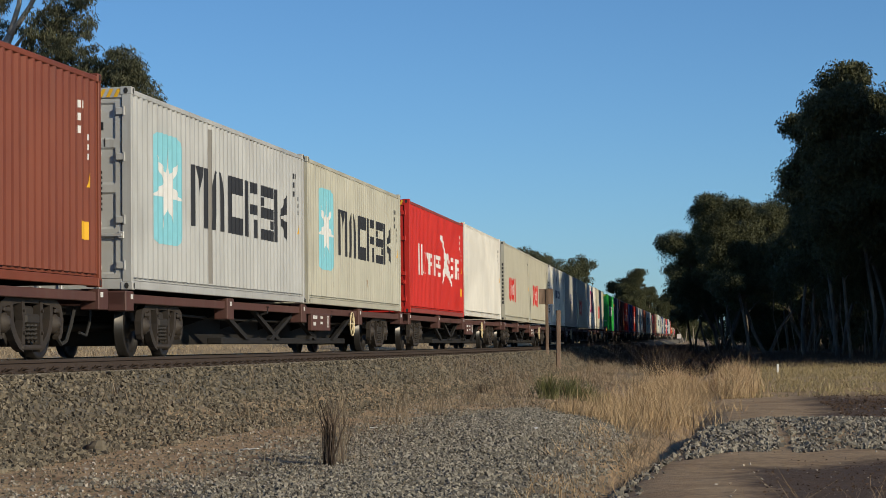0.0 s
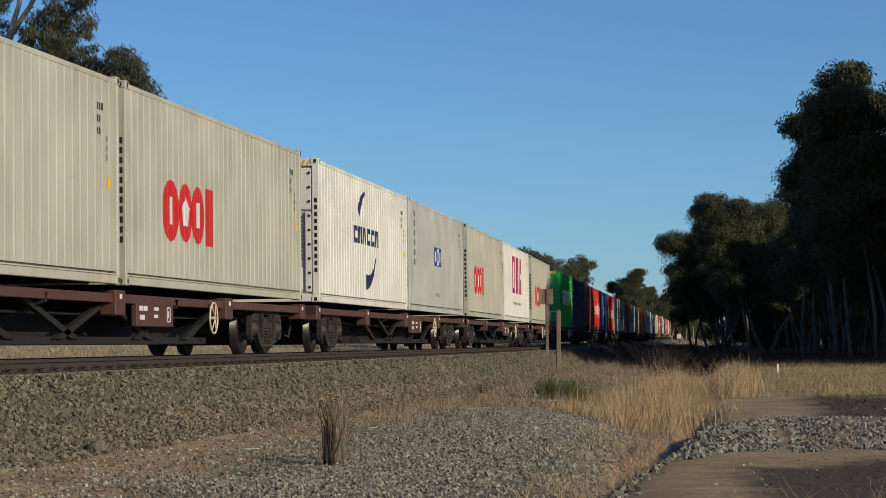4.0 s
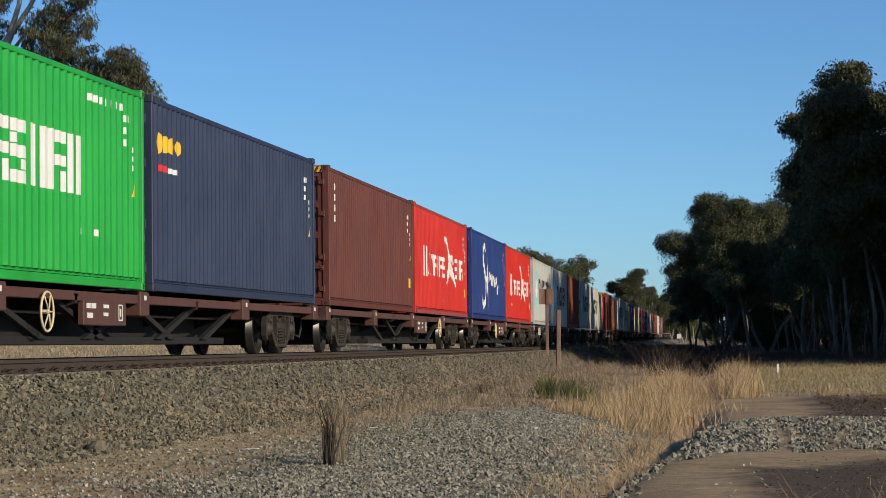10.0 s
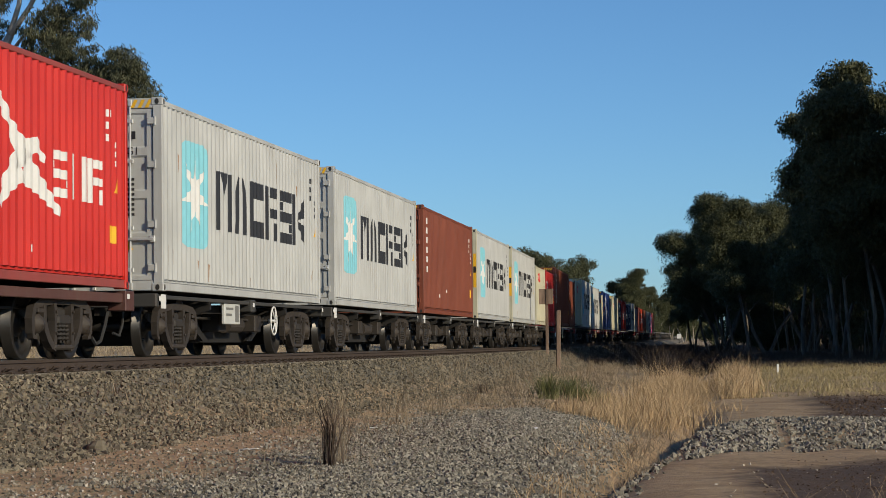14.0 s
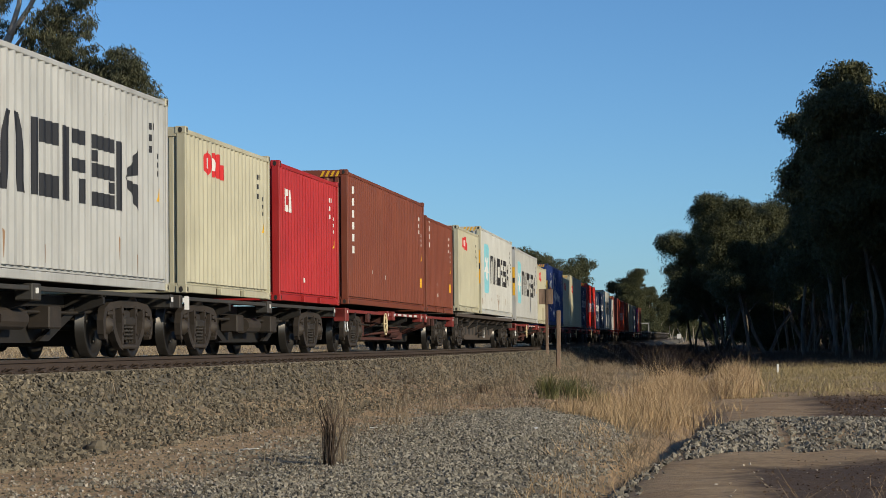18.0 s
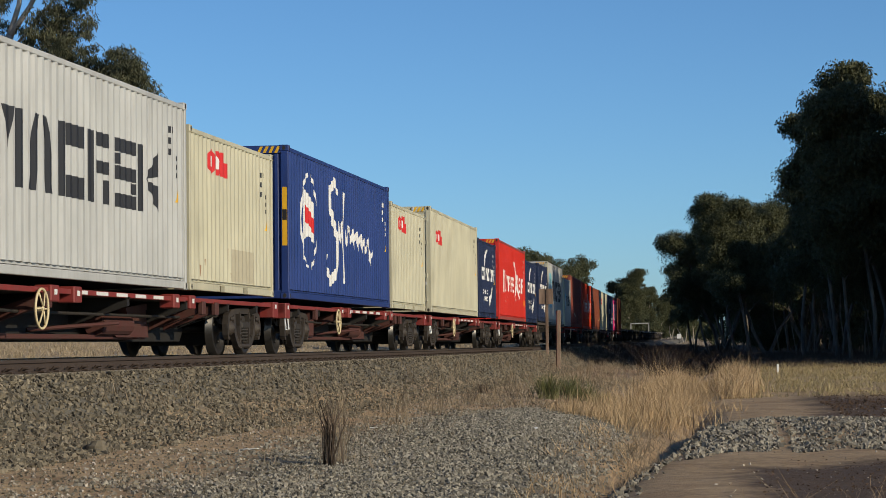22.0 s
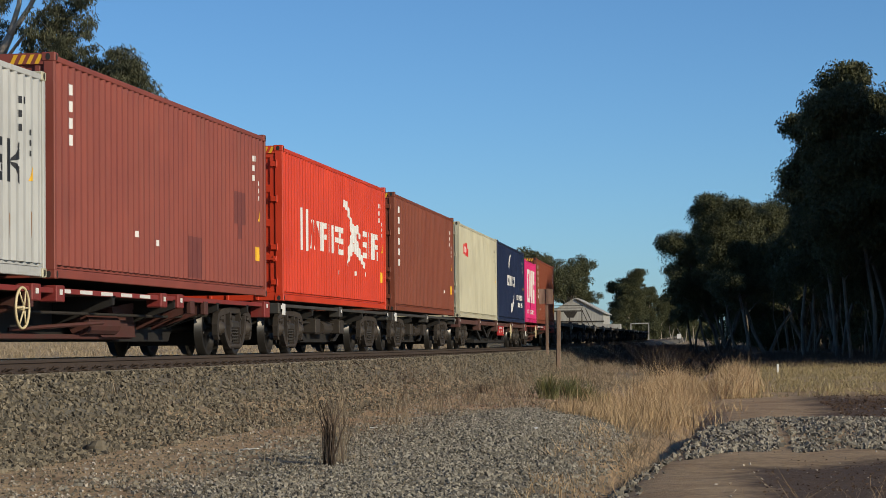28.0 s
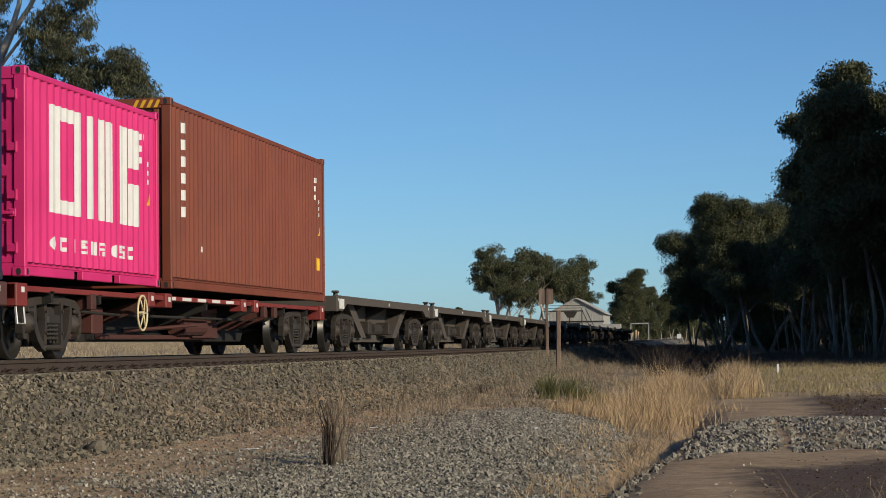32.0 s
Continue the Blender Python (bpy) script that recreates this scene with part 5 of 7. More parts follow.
# ---- the train, front to rear: near ends in metres along the line at the first moment ----
RED = "container with white plain wordmark and leaping figure"
CONSIST = [
    (13.50, 12.192, "brown", "", "oxide-brown corrugated forty-foot container, yellow sticker", "folded", "doors", None),
    (27.12, 12.192, "grey", "star", "grey corrugated container with light blue star panel", "folded", "doors", None),
    (39.66, 12.192, "ivory", "star", "greyish cream corrugated container with light blue star panel", "folded", "doors", None),
    (53.45, 12.192, "red", "runner", "bright red corrugated " + RED, "folded", "doors", None),
    (66.00, 12.192, "snow", "column", "white refrigerated container with smooth ribbed sides", "reefer", "unit", None),
    (79.90, 12.192, "reefer", "discs", "cream refrigerated container with red disc emblem", "reefer", "unit", None),
    (92.35, 12.192, "reefer", "discs", "weathered cream refrigerated container with red disc emblem", "reefer", "unit", None),
    (106.35, 12.192, "snow", "swoosh", "bright white refrigerated container with navy swoosh emblem", "reefer", "unit", None),
    (118.85, 12.192, "mist", "panel", "pale grey smooth container with small blue panel", "flat", "unit", None),
    (132.40, 12.192, "reefer", "discs", "dull cream refrigerated container with red disc emblem", "reefer", "unit", None),
    (145.20, 12.192, "snow", "tower", "white refrigerated container with tall magenta marks", "reefer", "unit", None),
    (159.25, 12.192, "reefer", "discs", "cream refrigerated container with red discs, rusty post", "reefer", "unit", None),
    (179.51, 12.192, "green", "stripe_mark", "bright green corrugated container with white wordmark bars", "folded", "doors", None),
    (192.10, 12.192, "slate", "corner_mark", "dark navy corrugated container with small yellow marks", "folded", "doors", None),
    (205.82, 12.192, "maroon", "column_small", "dark red-brown corrugated container with white marks", "folded", "doors", None),
    (218.35, 12.192, "red", "runner", "bright red corrugated " + RED, "folded", "doors", None),
    (232.05, 12.192, "blue", "script", "royal blue corrugated container with white brush script", "folded", "doors", None),
    (244.56, 12.192, "red", "runner", "bright red corrugated " + RED, "folded", "doors", None),
    (258.55, 12.192, "grey", "star", "rust-streaked grey container with light blue star panel", "folded", "doors", None),
    (272.30, 12.192, "grey", "star", "grey corrugated container with light blue star panel", "folded", "doors", None),
    (285.92, 12.192, "brown", "column", "oxide-brown corrugated container with white upright marks", "folded", "doors", None),
    (299.50, 12.192, "grey", "star", "grey container with star panel and yellow edge posts", "folded", "plain", "cream"),
    (313.08, 12.192, "grey", "star", "pale grey container with star panel, rusty near post", "folded", "plain", "cream"),
    (326.25, 6.058, "cream", "small_red", "cream twenty-foot container with small red emblem", "folded", "plain", None),
    (333.10, 6.058, "crimson", "small_white", "red twenty-foot container with small white wordmark", "folded", "plain", None),
    (340.23, 12.192, "brown", "column", "oxide-brown corrugated container with white upright marks", "folded", "plain", None),
    (352.85, 6.058, "brown", "column_small", "orange-brown twenty-foot container with white upright marks", "folded", "plain", None),
    (360.42, 6.058, "cream", "small_red", "cream twenty-foot container with small red emblem", "folded", "plain", None),
    (367.18, 12.192, "white", "star", "off-white container with star panel and rusty scuffs", "folded", "plain", "cream"),
    (381.05, 12.192, "grey", "star", "grey container with star panel and yellow edge posts", "folded", "plain", None),
    (393.40, 6.058, "cream", "small_red", "cream twenty-foot container with stained lower side", "folded", "plain", None),
    (400.82, 12.192, "blue", "script_flag", "royal blue container with white script and flag emblem", "folded", "plain", None),
    (413.40, 6.058, "cream", "small_red", "cream twenty-foot container with small red emblem", "folded", "plain", None),
    (420.70, 12.192, "cream", "small_red", "cream forty-foot container with small red emblem", "folded", "doors", None),
    (433.30, 6.058, "navy", "swoosh20", "navy twenty-foot container with white swoosh emblem", "folded", "plain", None),
    (440.74, 12.192, "red", "runner", "bright red corrugated " + RED, "folded", "doors", None),
    (453.35, 6.058, "navy", "swoosh20", "navy twenty-foot container with white swoosh emblem", "folded", "plain", None),
    (461.10, 6.058, "navy", "swoosh20", "navy twenty-foot container with white swoosh emblem", "folded", "plain", None),
    (467.60, 12.192, "grey", "star", "grey container with star panel and scuffed lower edge", "folded", "plain", "cream"),
    (481.45, 6.058, "grey", "star20", "scratched grey twenty-foot container with light blue star panel", "folded", "doors", "cream"),
    (487.83, 12.192, "rose", "column_small", "faded red-brown container with darker repair patches", "folded", "plain", None),
    (501.42, 12.192, "orange", "runner", "orange-red corrugated " + RED, "folded", "doors", None),
    (515.02, 12.192, "brown", "column", "oxide-brown corrugated container with white upright marks", "folded", "doors", None),
    (528.75, 12.192, "cream", "small_red", "cream forty-foot container with small red emblem", "folded", "doors", None),
    (541.40, 12.192, "navy", "swoosh_dark", "dark navy container with white swoosh emblem", "fine", "plain", None),
    (554.38, 6.058, "pink", "tower20", "magenta-pink twenty-foot container with large white marks", "folded", "doors", None),
    (561.1, 12.192, "brown", "column", "oxide-brown corrugated container with white upright marks", "folded", "plain", None),
]
RIDERS = []
DECK = {"A": 0.965, "D": 0.98, "R": 1.03, "F": 1.145, "U": 1.02}
ON = {**{k: "U" for k in range(4, 12)}, 18: "D", 19: "D", 20: "D", 21: "D", 22: "D", 23: "D", 24: "D", 41: "D", 42: "D", 27: "F", 28: "F", 37: "F", 38: "F"}
for _k in (25, 26, 29, 30, 31, 32, 33, 34, 35, 36, 39, 40, 45, 46):
    ON[_k] = "R"
for _i, (_y, _l, _p, _m, _lab, _sheet, _end, _posts) in enumerate(CONSIST):
    RIDERS.append((container(pose(0, _y, DECK[ON.get(_i, "A")]), _l, _p, _m, _lab, _sheet, _end, _posts), _y, _l))
BOXES = [r[0] for r in RIDERS]
for _i in (21, 22, 28, 29, 31):
    caution_label(BOXES[_i], 2.896)
_rng = random.Random(21)
PATCH = plain("dull_red_repair", (0.13, 0.030, 0.024), 0.6)
RUSTRUN = plain("rust_scuff", (0.26, 0.16, 0.09), 0.8)
SEAM = plain("grey_seam_dirt", (0.20, 0.19, 0.17), 0.7)
STAIN = plain("mildew_stain", (0.36, 0.33, 0.24), 0.7)
side_patch(BOXES[40], 12.192, "folded", [rect(6.7, 7.6, 0.2, 0.85), rect(9.9, 10.6, 1.2, 1.75), rect(10.1, 10.45, 0.95, 1.2)], PATCH, "repair_patch", "darker repainted patch")
side_patch(BOXES[1], 12.192, "folded", [rect(4.62, 4.78, 0.2, 2.7)], SEAM, "side_seam", "dark dirty seam")
side_patch(BOXES[30], 6.058, "folded", [rect(2.9, 4.6, 0.2, 0.75)], STAIN, "stain", "pale brown stain")
for _i, _n in ((18, 26), (28, 34), (22, 12), (39, 14), (2, 10), (30, 10)):
    _l = CONSIST[_i][1]
    _o = []
    for _k in range(_n):
        _y, _z = _rng.uniform(0.3, _l - 0.4), _rng.uniform(0.19, 0.5) if _rng.random() < 0.7 else _rng.uniform(0.6, 2.2)
        _wd, _ht = _rng.uniform(0.012, 0.045), _rng.uniform(0.08, 0.4)
        _o.append([(_y, _z + _ht), (_y + 0.4 * _wd, _z), (_y + 0.6 * _wd, _z), (_y + _wd, _z + 0.9 * _ht)])
    side_patch(BOXES[_i], _l, "folded", _o, RUSTRUN, "rust_scuff", "rust-brown scuff")
for _i in (0, 3, 12, 15, 17, 20, 24, 25, 26, 35, 40, 41, 42, 46):
    _l = CONSIST[_i][1]
    side_patch(BOXES[_i], _l, "folded", [rect(_y, _y + _rng.uniform(0.05, 0.12), _z, _z + 0.09) for _y, _z in ((_rng.uniform(1.5, _l - 2), _rng.uniform(0.3, 0.8)) for _ in range(3))], INK["white"], "scuff_mark", "small bare white scuff")
_at = [c[0] for c in CONSIST]
# wagons: kind, first container it carries, last container (their index)
for _kind, _a, _b in [("B", 1, 2), ("B", 3, 4), ("B", 5, 6), ("B", 7, 8), ("B", 9, 10), ("A", 12, 13), ("B", 14, 15), ("A", 16, 17), ("D", 18, 18), ("D", 19, 19), ("D", 20, 20), ("D", 21, 21), ("D", 22, 22), ("D", 23, 24), ("R", 25, 26), ("F", 27, 28), ("R", 29, 30), ("R", 31, 32), ("R", 33, 34), ("R", 35, 36), ("F", 37, 38), ("R", 39, 40), ("D", 41, 41), ("D", 42, 42), ("B", 43, 44), ("R", 45, 46)]:
    _y0 = _at[_a] - 0.32
    _L = {"A": 25.35, "B": 25.35, "D": 12.83, "R": 19.15, "F": 19.25}[_kind]
    RIDERS.append((wagon(_kind, _y0, _L), _y0, _L))
RIDERS.append((wagon("A", 13.50 + 12.192 + 0.32 - 25.35, 25.35), 13.50 + 12.192 + 0.32 - 25.35, 25.35))
RIDERS.append((wagon("A", 158.93, 19.6), 158.93, 19.6))
for _k in range(13):
    _y0 = 574.7 + 15.45 * _k
    RIDERS.append((wagon("E", _y0, 14.6, "empty wagons at the rear"), _y0, 14.6))


def generator(y):
    """Teal generator set standing on the free end of its wagon."""
    g = thing("generator_set", pose(0, y, BASE_Z + 0.06), "teal diesel generator set on a black base", "generator")
    body = part("canopy", Geo().box(-0.95, 1.0, 0.05, 3.6, 0.95, 2.35, 0.03), PAINT["teal"], g)
    part("fuel_base", Geo().box(-0.95, 0.98, 0.05, 3.65, 0.0, 0.95, 0.02), DARK, g, "black ribbed fuel tank base")
    for yy in (0.1, 1.2, 2.4, 3.5):
        part("base_rib", Geo().box(0.98, 1.03, yy, yy + 0.1, 0.0, 0.95, 0.008), DARK, g)
    for a, b, z0, z1 in ((1.25, 1.85, 1.35, 1.65), (2.55, 3.05, 1.55, 1.9)):
        lv = part("louvre", Geo().box(1.0, 1.012, a, b, z0, z1), RUBBER, body, "dark air louvre")
        for k in range(5):
            part("slat", Geo().box(1.008, 1.03, a, b, z0 + 0.06 * k, z0 + 0.06 * k + 0.02), PAINT["teal"], lv)
    for yy in (1.15, 2.2):
        part("door_seam", Geo().box(1.0, 1.004, yy, yy + 0.02, 1.0, 2.3), RUBBER, body)
    for yy, zz in ((2.15, 1.7), (2.15, 2.1), (2.15, 1.25), (0.5, 1.2)):
        part("latch", Geo().box(1.0, 1.03, yy, yy + 0.08, zz, zz + 0.14, 0.008), RUBBER, body)
    part("maker_plate", Geo().box(1.0, 1.006, 1.25, 2.1, 1.02, 1.14), INK["black"], body)
    part("wordmark", Geo().box(1.0, 1.006, 1.2, 2.0, 1.92, 2.0).box(1.0, 1.006, 2.5, 3.1, 2.18, 2.24), INK["black"], body)
    part("wordmark", Geo().box(1.0, 1.006, 2.6, 3.1, 1.98, 2.06), INK["white"], body)
    part("notice", Geo().box(0.99, 1.035, 3.05, 3.25, 0.3, 0.75), INK["white"], g, "white notice sheet")
    part("notice", Geo().box(0.99, 1.035, 3.2, 3.35, 0.22, 0.32), INK["yellow"], g, "small yellow label")
    return g


RIDERS.append((generator(172.0), 172.0, 6.6))


def platform(y):
    f = thing("steel_platform", pose(0, y, 0.96), "low red steel platform at the generator wagon's end", "platform")
    part("deck", Geo().box(-1.2, 1.2, 0, 6.6, 0.0, 0.06, 0.01), PAINT["w_red"], f)
    for x in (-1, 1):
        part("edge_beam", Geo().box(min(x * 1.06, x * 1.215), max(x * 1.06, x * 1.215), 0, 6.6, -0.02, 0.16, 0.015), PAINT["w_red"], f, "red edge beam")
    part("end_post", Geo().box(1.02, 1.2, 6.35, 6.6, 0.06, 0.34, 0.02), PAINT["w_brown"], f)
    for yy, c in ((1.2, "w_brown"), (2.4, "w_brown"), (3.6, "w_red"), (4.9, "w_brown")):
        part("bracket", Geo().box(1.0, 1.225, yy, yy + 0.3, 0.02, 0.24, 0.02), PAINT[c], f)
    part("yellow_block", Geo().box(1.12, 1.23, 4.2, 4.5, 0.0, 0.16, 0.015), INK["yellow"], f, "yellow block")
    return f


RIDERS.append((platform(171.95), 171.95, 6.6))
# the train's way at every four seconds: metres it has come; its places above count from START
START = 5.12
WAY = [(0, 0.0), (4, 65.537), (8, 131.058), (12, 196.741), (16, 262.852), (20, 329.441), (24, 396.646), (28, 464.175), (32, 531.864)]
# ---- trees ----
BARK = bark_mat("pale_gum_bark", (0.20, 0.165, 0.13), (0.46, 0.40, 0.32))
BARK_WOOD = bark_mat("mottled_gum_bark", (0.05, 0.041, 0.032), (0.19, 0.16, 0.125))
BARK_DARK = bark_mat("grey_gum_bark", (0.07, 0.058, 0.048), (0.20, 0.17, 0.14))
LEAF = leaves_mat("gum_leaves", (0.030, 0.036, 0.018), (0.100, 0.105, 0.052), 0.12)
LEAF_NEAR = leaves_mat("grey_green_gum_leaves", (0.032, 0.040, 0.024), (0.125, 0.128, 0.075))


def leaf_cloud(rng, centres, radii, per, size, droop=0.75, narrow=1.0):
    """Loose narrow leaves hanging in clumps: vertices and four-sided faces."""
    n = len(centres) * per
    c = np.repeat(np.asarray(centres), per, 0)
    r = np.repeat(np.asarray(radii), per)[:, None]
    d = rng.normal(size=(n, 3))
    d /= np.linalg.norm(d, axis=1, keepdims=True)
    rad = rng.random((n, 1)) ** 0.45
    p = c + d * rad * r * np.array([1.0, 1.0, 0.72])
    along = rng.normal(size=(n, 3)) * np.array([1, 1, 0.6]) + np.array([0, 0, -droop * 1.6])
    along /= np.linalg.norm(along, axis=1, keepdims=True)
    side = np.cross(along, rng.normal(size=(n, 3)))
    side /= np.linalg.norm(side, axis=1, keepdims=True) + 1e-9
    ln = size * (0.6 + 0.8 * rng.random((n, 1)))
    w = ln * (0.13 + 0.10 * rng.random((n, 1))) * narrow
    v = np.stack([p, p + along * ln * 0.45 + side * w, p + along * ln, p + along * ln * 0.45 - side * w], 1)
    return v.reshape(-1, 3), np.arange(4 * n).reshape(-1, 4)


def gum_tree(seed, height, spread, trunk_r, first=0.35, lean=0.0, stems=1, clumps=70, per=60, leaf=0.3, clump_r=1.0, limb_n=7):
    """Trunk-and-limb mesh and crown mesh of one eucalypt, base at the origin."""
    rng = np.random.default_rng(seed)
    wood, tips, tip_r = Geo(), [], []

    def limb(p, d, length, r, depth):
        pts, rad = [Vector(p)], [r]
        d = Vector(d).normalized()
        n = 5
        for i in range(n):
            d = (d + Vector(rng.normal(size=3)) * 0.13 + Vector((0, 0, 0.06))).normalized()
            pts.append(pts[-1] + d * length / n)
            rad.append(r * (1 - 0.62 * (i + 1) / n))
        wood.tube(pts, rad, 7 if depth < 1 else 5, False)
        if depth >= 2:
            tips.append(pts[-1])
            tips.append(pts[-2])
            return
        k = 3 if depth else limb_n
        for j in range(k):
            f = 0.45 + 0.55 * (j + rng.random()) / k if depth else first + (1 - first) * (j + 0.6 * rng.random()) / k
            i = min(n - 1, int(f * n))
            q = pts[i].lerp(pts[i + 1], f * n - i)
            a = rng.random() * 2 * math.pi + j * 2.4
            out = Vector((math.cos(a), math.sin(a), 0))
            nd = (d * 0.55 + out * (0.75 + 0.3 * rng.random()) + Vector((0, 0, 0.25))).normalized()
            limb(q, nd, (spread * (0.55 + 0.5 * rng.random()) * (1.15 - 0.5 * f) if depth == 0 else length * (0.45 + 0.25 * rng.random())), rad[i] * (0.5 if depth == 0 else 0.55), depth + 1)
        tips.append(pts[-1])

    for s in range(stems):
        a = rng.random() * 6.28
        limb((0.3 * s * math.cos(a), 0.3 * s * math.sin(a), -0.3), (lean + (0.18 * math.cos(a) if stems > 1 else 0), 0.18 * math.sin(a) if stems > 1 else 0.03, 1), height * (0.86 - 0.08 * s), trunk_r, 0)
    tips = np.array([tuple(t) for t in tips])
    pick = tips[rng.integers(0, len(tips), clumps)] + rng.normal(size=(clumps, 3)) * np.array([0.45, 0.45, 0.35]) * clump_r
    rad = clump_r * (0.55 + 0.75 * rng.random(clumps))
    v, f = leaf_cloud(rng, pick, rad, per, leaf)
    crown = raw_mesh("crown", v, f)
    me = wood.mesh("trunk", True)
    return me, crown


def tree(name, meshes, at, label, bark=BARK, leaf=LEAF, group=""):
    t = thing(name, at, label, "tree", group)
    part("trunk", coloured(meshes[0], bark, ""), bark, t)
    part("crown", coloured(meshes[1], leaf, ""), leaf, t)
    return t


def stand(x, y, turn=0, scale=1.0):
    x, y = on_site(x, y)
    return Matrix.LocRotScale((float(x), float(y), float(ground_z(x, y))), Euler((0, 0, radians(turn))), (scale, scale, scale))


# the large gum beyond the track, its crown over the train's roofs
def leaning_gum():
    """Trunk leaning over the line, four long limbs and a crown of separate boughs, base at the origin."""
    rng = np.random.default_rng(5)
    wood = Geo()
    wood.tube([(0, 0, -0.3), (0.7, 0, 4.0), (2.2, 0, 8.9), (2.75, 0, 10.0)], [0.26, 0.22, 0.17, 0.13], 9)
    for pts, rad in (([(2.7, 0, 9.9), (3.4, 0, 10.9), (3.9, 0, 11.9), (4.4, 0.2, 13.4)], [0.10, 0.08, 0.06, 0.03]),
                     ([(2.7, 0, 9.9), (2.95, 0.3, 11.0), (3.0, 0.6, 12.6), (2.6, 0.8, 14)], [0.10, 0.08, 0.05, 0.02]),
                     ([(2.1, 0, 8.6), (3.2, -0.2, 9.9), (4.3, -0.5, 11.0), (5.1, -0.8, 11.9)], [0.06, 0.05, 0.04, 0.02]),
                     ([(1.6, 0, 7.6), (3.6, 0, 8.3), (5.3, 0, 8.5), (6.1, 0, 8.7)], [0.09, 0.07, 0.045, 0.02]),
                     ([(1.2, 0, 6.2), (-0.4, 0.3, 9.0), (-1.6, 0.6, 11.5)], [0.11, 0.08, 0.03])):
        wood.tube(pts, rad, 7)
    boughs = [(4.3, 0, 9.95, 1.25, 0.95, 80), (6.42, 0, 8.75, 0.68, 0.82, 62), (5.2, 0, 8.7, 0.75, 0.55, 44), (2.9, 0, 8.1, 1.1, 0.5, 30), (2.2, 0.2, 8.9, 1.0, 0.7, 12), (3.7, 0, 8.9, 0.9, 0.5, 26), (4.9, -0.4, 11.3, 1.0, 0.7, 36), (2.1, 0.5, 10.6, 0.55, 1.1, 12), (3.2, 0.5, 12.9, 1.7, 0.9, 36), (0.2, 0.8, 12.4, 1.7, 1.2, 22), (7.15, 0.1, 8.0, 0.42, 0.35, 16)]
    mids, rads = [], []
    for x, y, z, r, h, n in boughs:
        for _ in range(n):
            d = rng.normal(size=3)
            d *= rng.random() ** 0.4 / np.linalg.norm(d)
            p = np.array((x, y, z)) + d * np.array((r, r, h))
            mids.append(p)
            rads.append(rng.uniform(0.2, 0.46))
            if rng.random() < 0.35:
                wood.tube([(x, y, z - 0.3 * h), tuple((p + np.array((x, y, z))) / 2 + rng.normal(size=3) * 0.06), tuple(p)], [0.022, 0.014, 0.007], 4)
    v, f = leaf_cloud(rng, mids, rads, 130, 0.15, 1.0, 0.55)
    return wood.mesh("trunk", True), raw_mesh("crown", v, f)


tree("gum_tree", leaning_gum(), stand(-15.3, 62), "tall grey-green gum with pale leaning limbs", BARK, LEAF_NEAR)
# forest on the right of the line
WOOD = [gum_tree(11 + i, 15.5, 2.7, 0.17, 0.32, 0.02 * (i - 2), 1 + i % 2, 210, 400, 0.205, 1.0, 11) for i in range(5)]
TALL = [gum_tree(91 + i, 16.5, 2.0, 0.13, 0.36, 0.03 - 0.03 * i, 1, 190, 380, 0.19, 0.85, 13) for i in range(2)]
WOOD_TOP = [max(v.co.z for v in m[1].vertices) for m in WOOD]
_rng = random.Random(4)
_front = [ (19.4, 128, 14.6), (18.0, 140, 13.4), (16.2, 150, 12.7), (13.6, 162, 12.4), (12.4, 172, 11.9), (11.6, 184, 11.8), (10.8, 196, 11.6), (10.6, 210, 12.0), (10.6, 225, 12.3), (10.8, 240, 13.0), (11.2, 258, 14.0), (11.8, 275, 15.0), (13, 298, 16.0), (24.5, 112, 15.5)]
for _row in range(1, 8):
    for _k in range(18):
        _y = 113 + _k * 11 + _rng.uniform(-4, 4)
        _x = np.interp(_y, [110, 140, 200, 300], [20.5, 17.5, 12, 13]) + _row * 3.6 + _rng.uniform(-1.8, 1.8)
        _front.append((_x, _y, _rng.uniform(11, 15.5) * (1.0 if _row < 4 else 0.9)))
_deep = random.Random(8)
for _k in range(46):
    _y = _deep.uniform(165, 370)
    _front.append((np.interp(_y, [165, 200, 300, 370], [19, 14.5, 16, 18]) + 30 * _deep.random(), _y, _deep.uniform(12.5, 16)))
for _i, (_x, _y, _h, _a) in enumerate(((20.0, 113, 16.0, 180), (21.3, 114, 14.8, 77), (16.4, 118, 13.9, 154), (14.8, 124, 12.2, 231), (19.6, 117, 14.4, 200), (18.1, 113, 14.5, 40), (16.9, 114, 11.9, 290))):
    _t = TALL[_i % 2]
    tree("gum_tree", _t, stand(_x, _y, _a, _h / float(np.percentile([v.co.z for v in _t[1].vertices], 98.5))), "tall domed gum with slender pale limbs", BARK_WOOD, LEAF, "forest by the line")
for _i, (_x, _y, _h) in enumerate(((7.7, 214, 11.4), (9.3, 204, 12.3), (10.4, 190, 13.4), (12.4, 160, 12.8))):
    tree("gum_tree", WOOD[_i + 1], stand(_x, _y, 60 * _i, _h / WOOD_TOP[_i + 1]), "dark dense gum at the forest's edge", BARK_WOOD, LEAF, "forest by the line")
for _i, (_x, _y, _h) in enumerate(_front):
    _k = _i % 5
    tree("gum_tree", WOOD[_k], stand(_x, _y, _rng.uniform(0, 360), _h / WOOD_TOP[_k]), "dark slender gum in a dense roadside stand", BARK_WOOD, LEAF, "forest by the line")
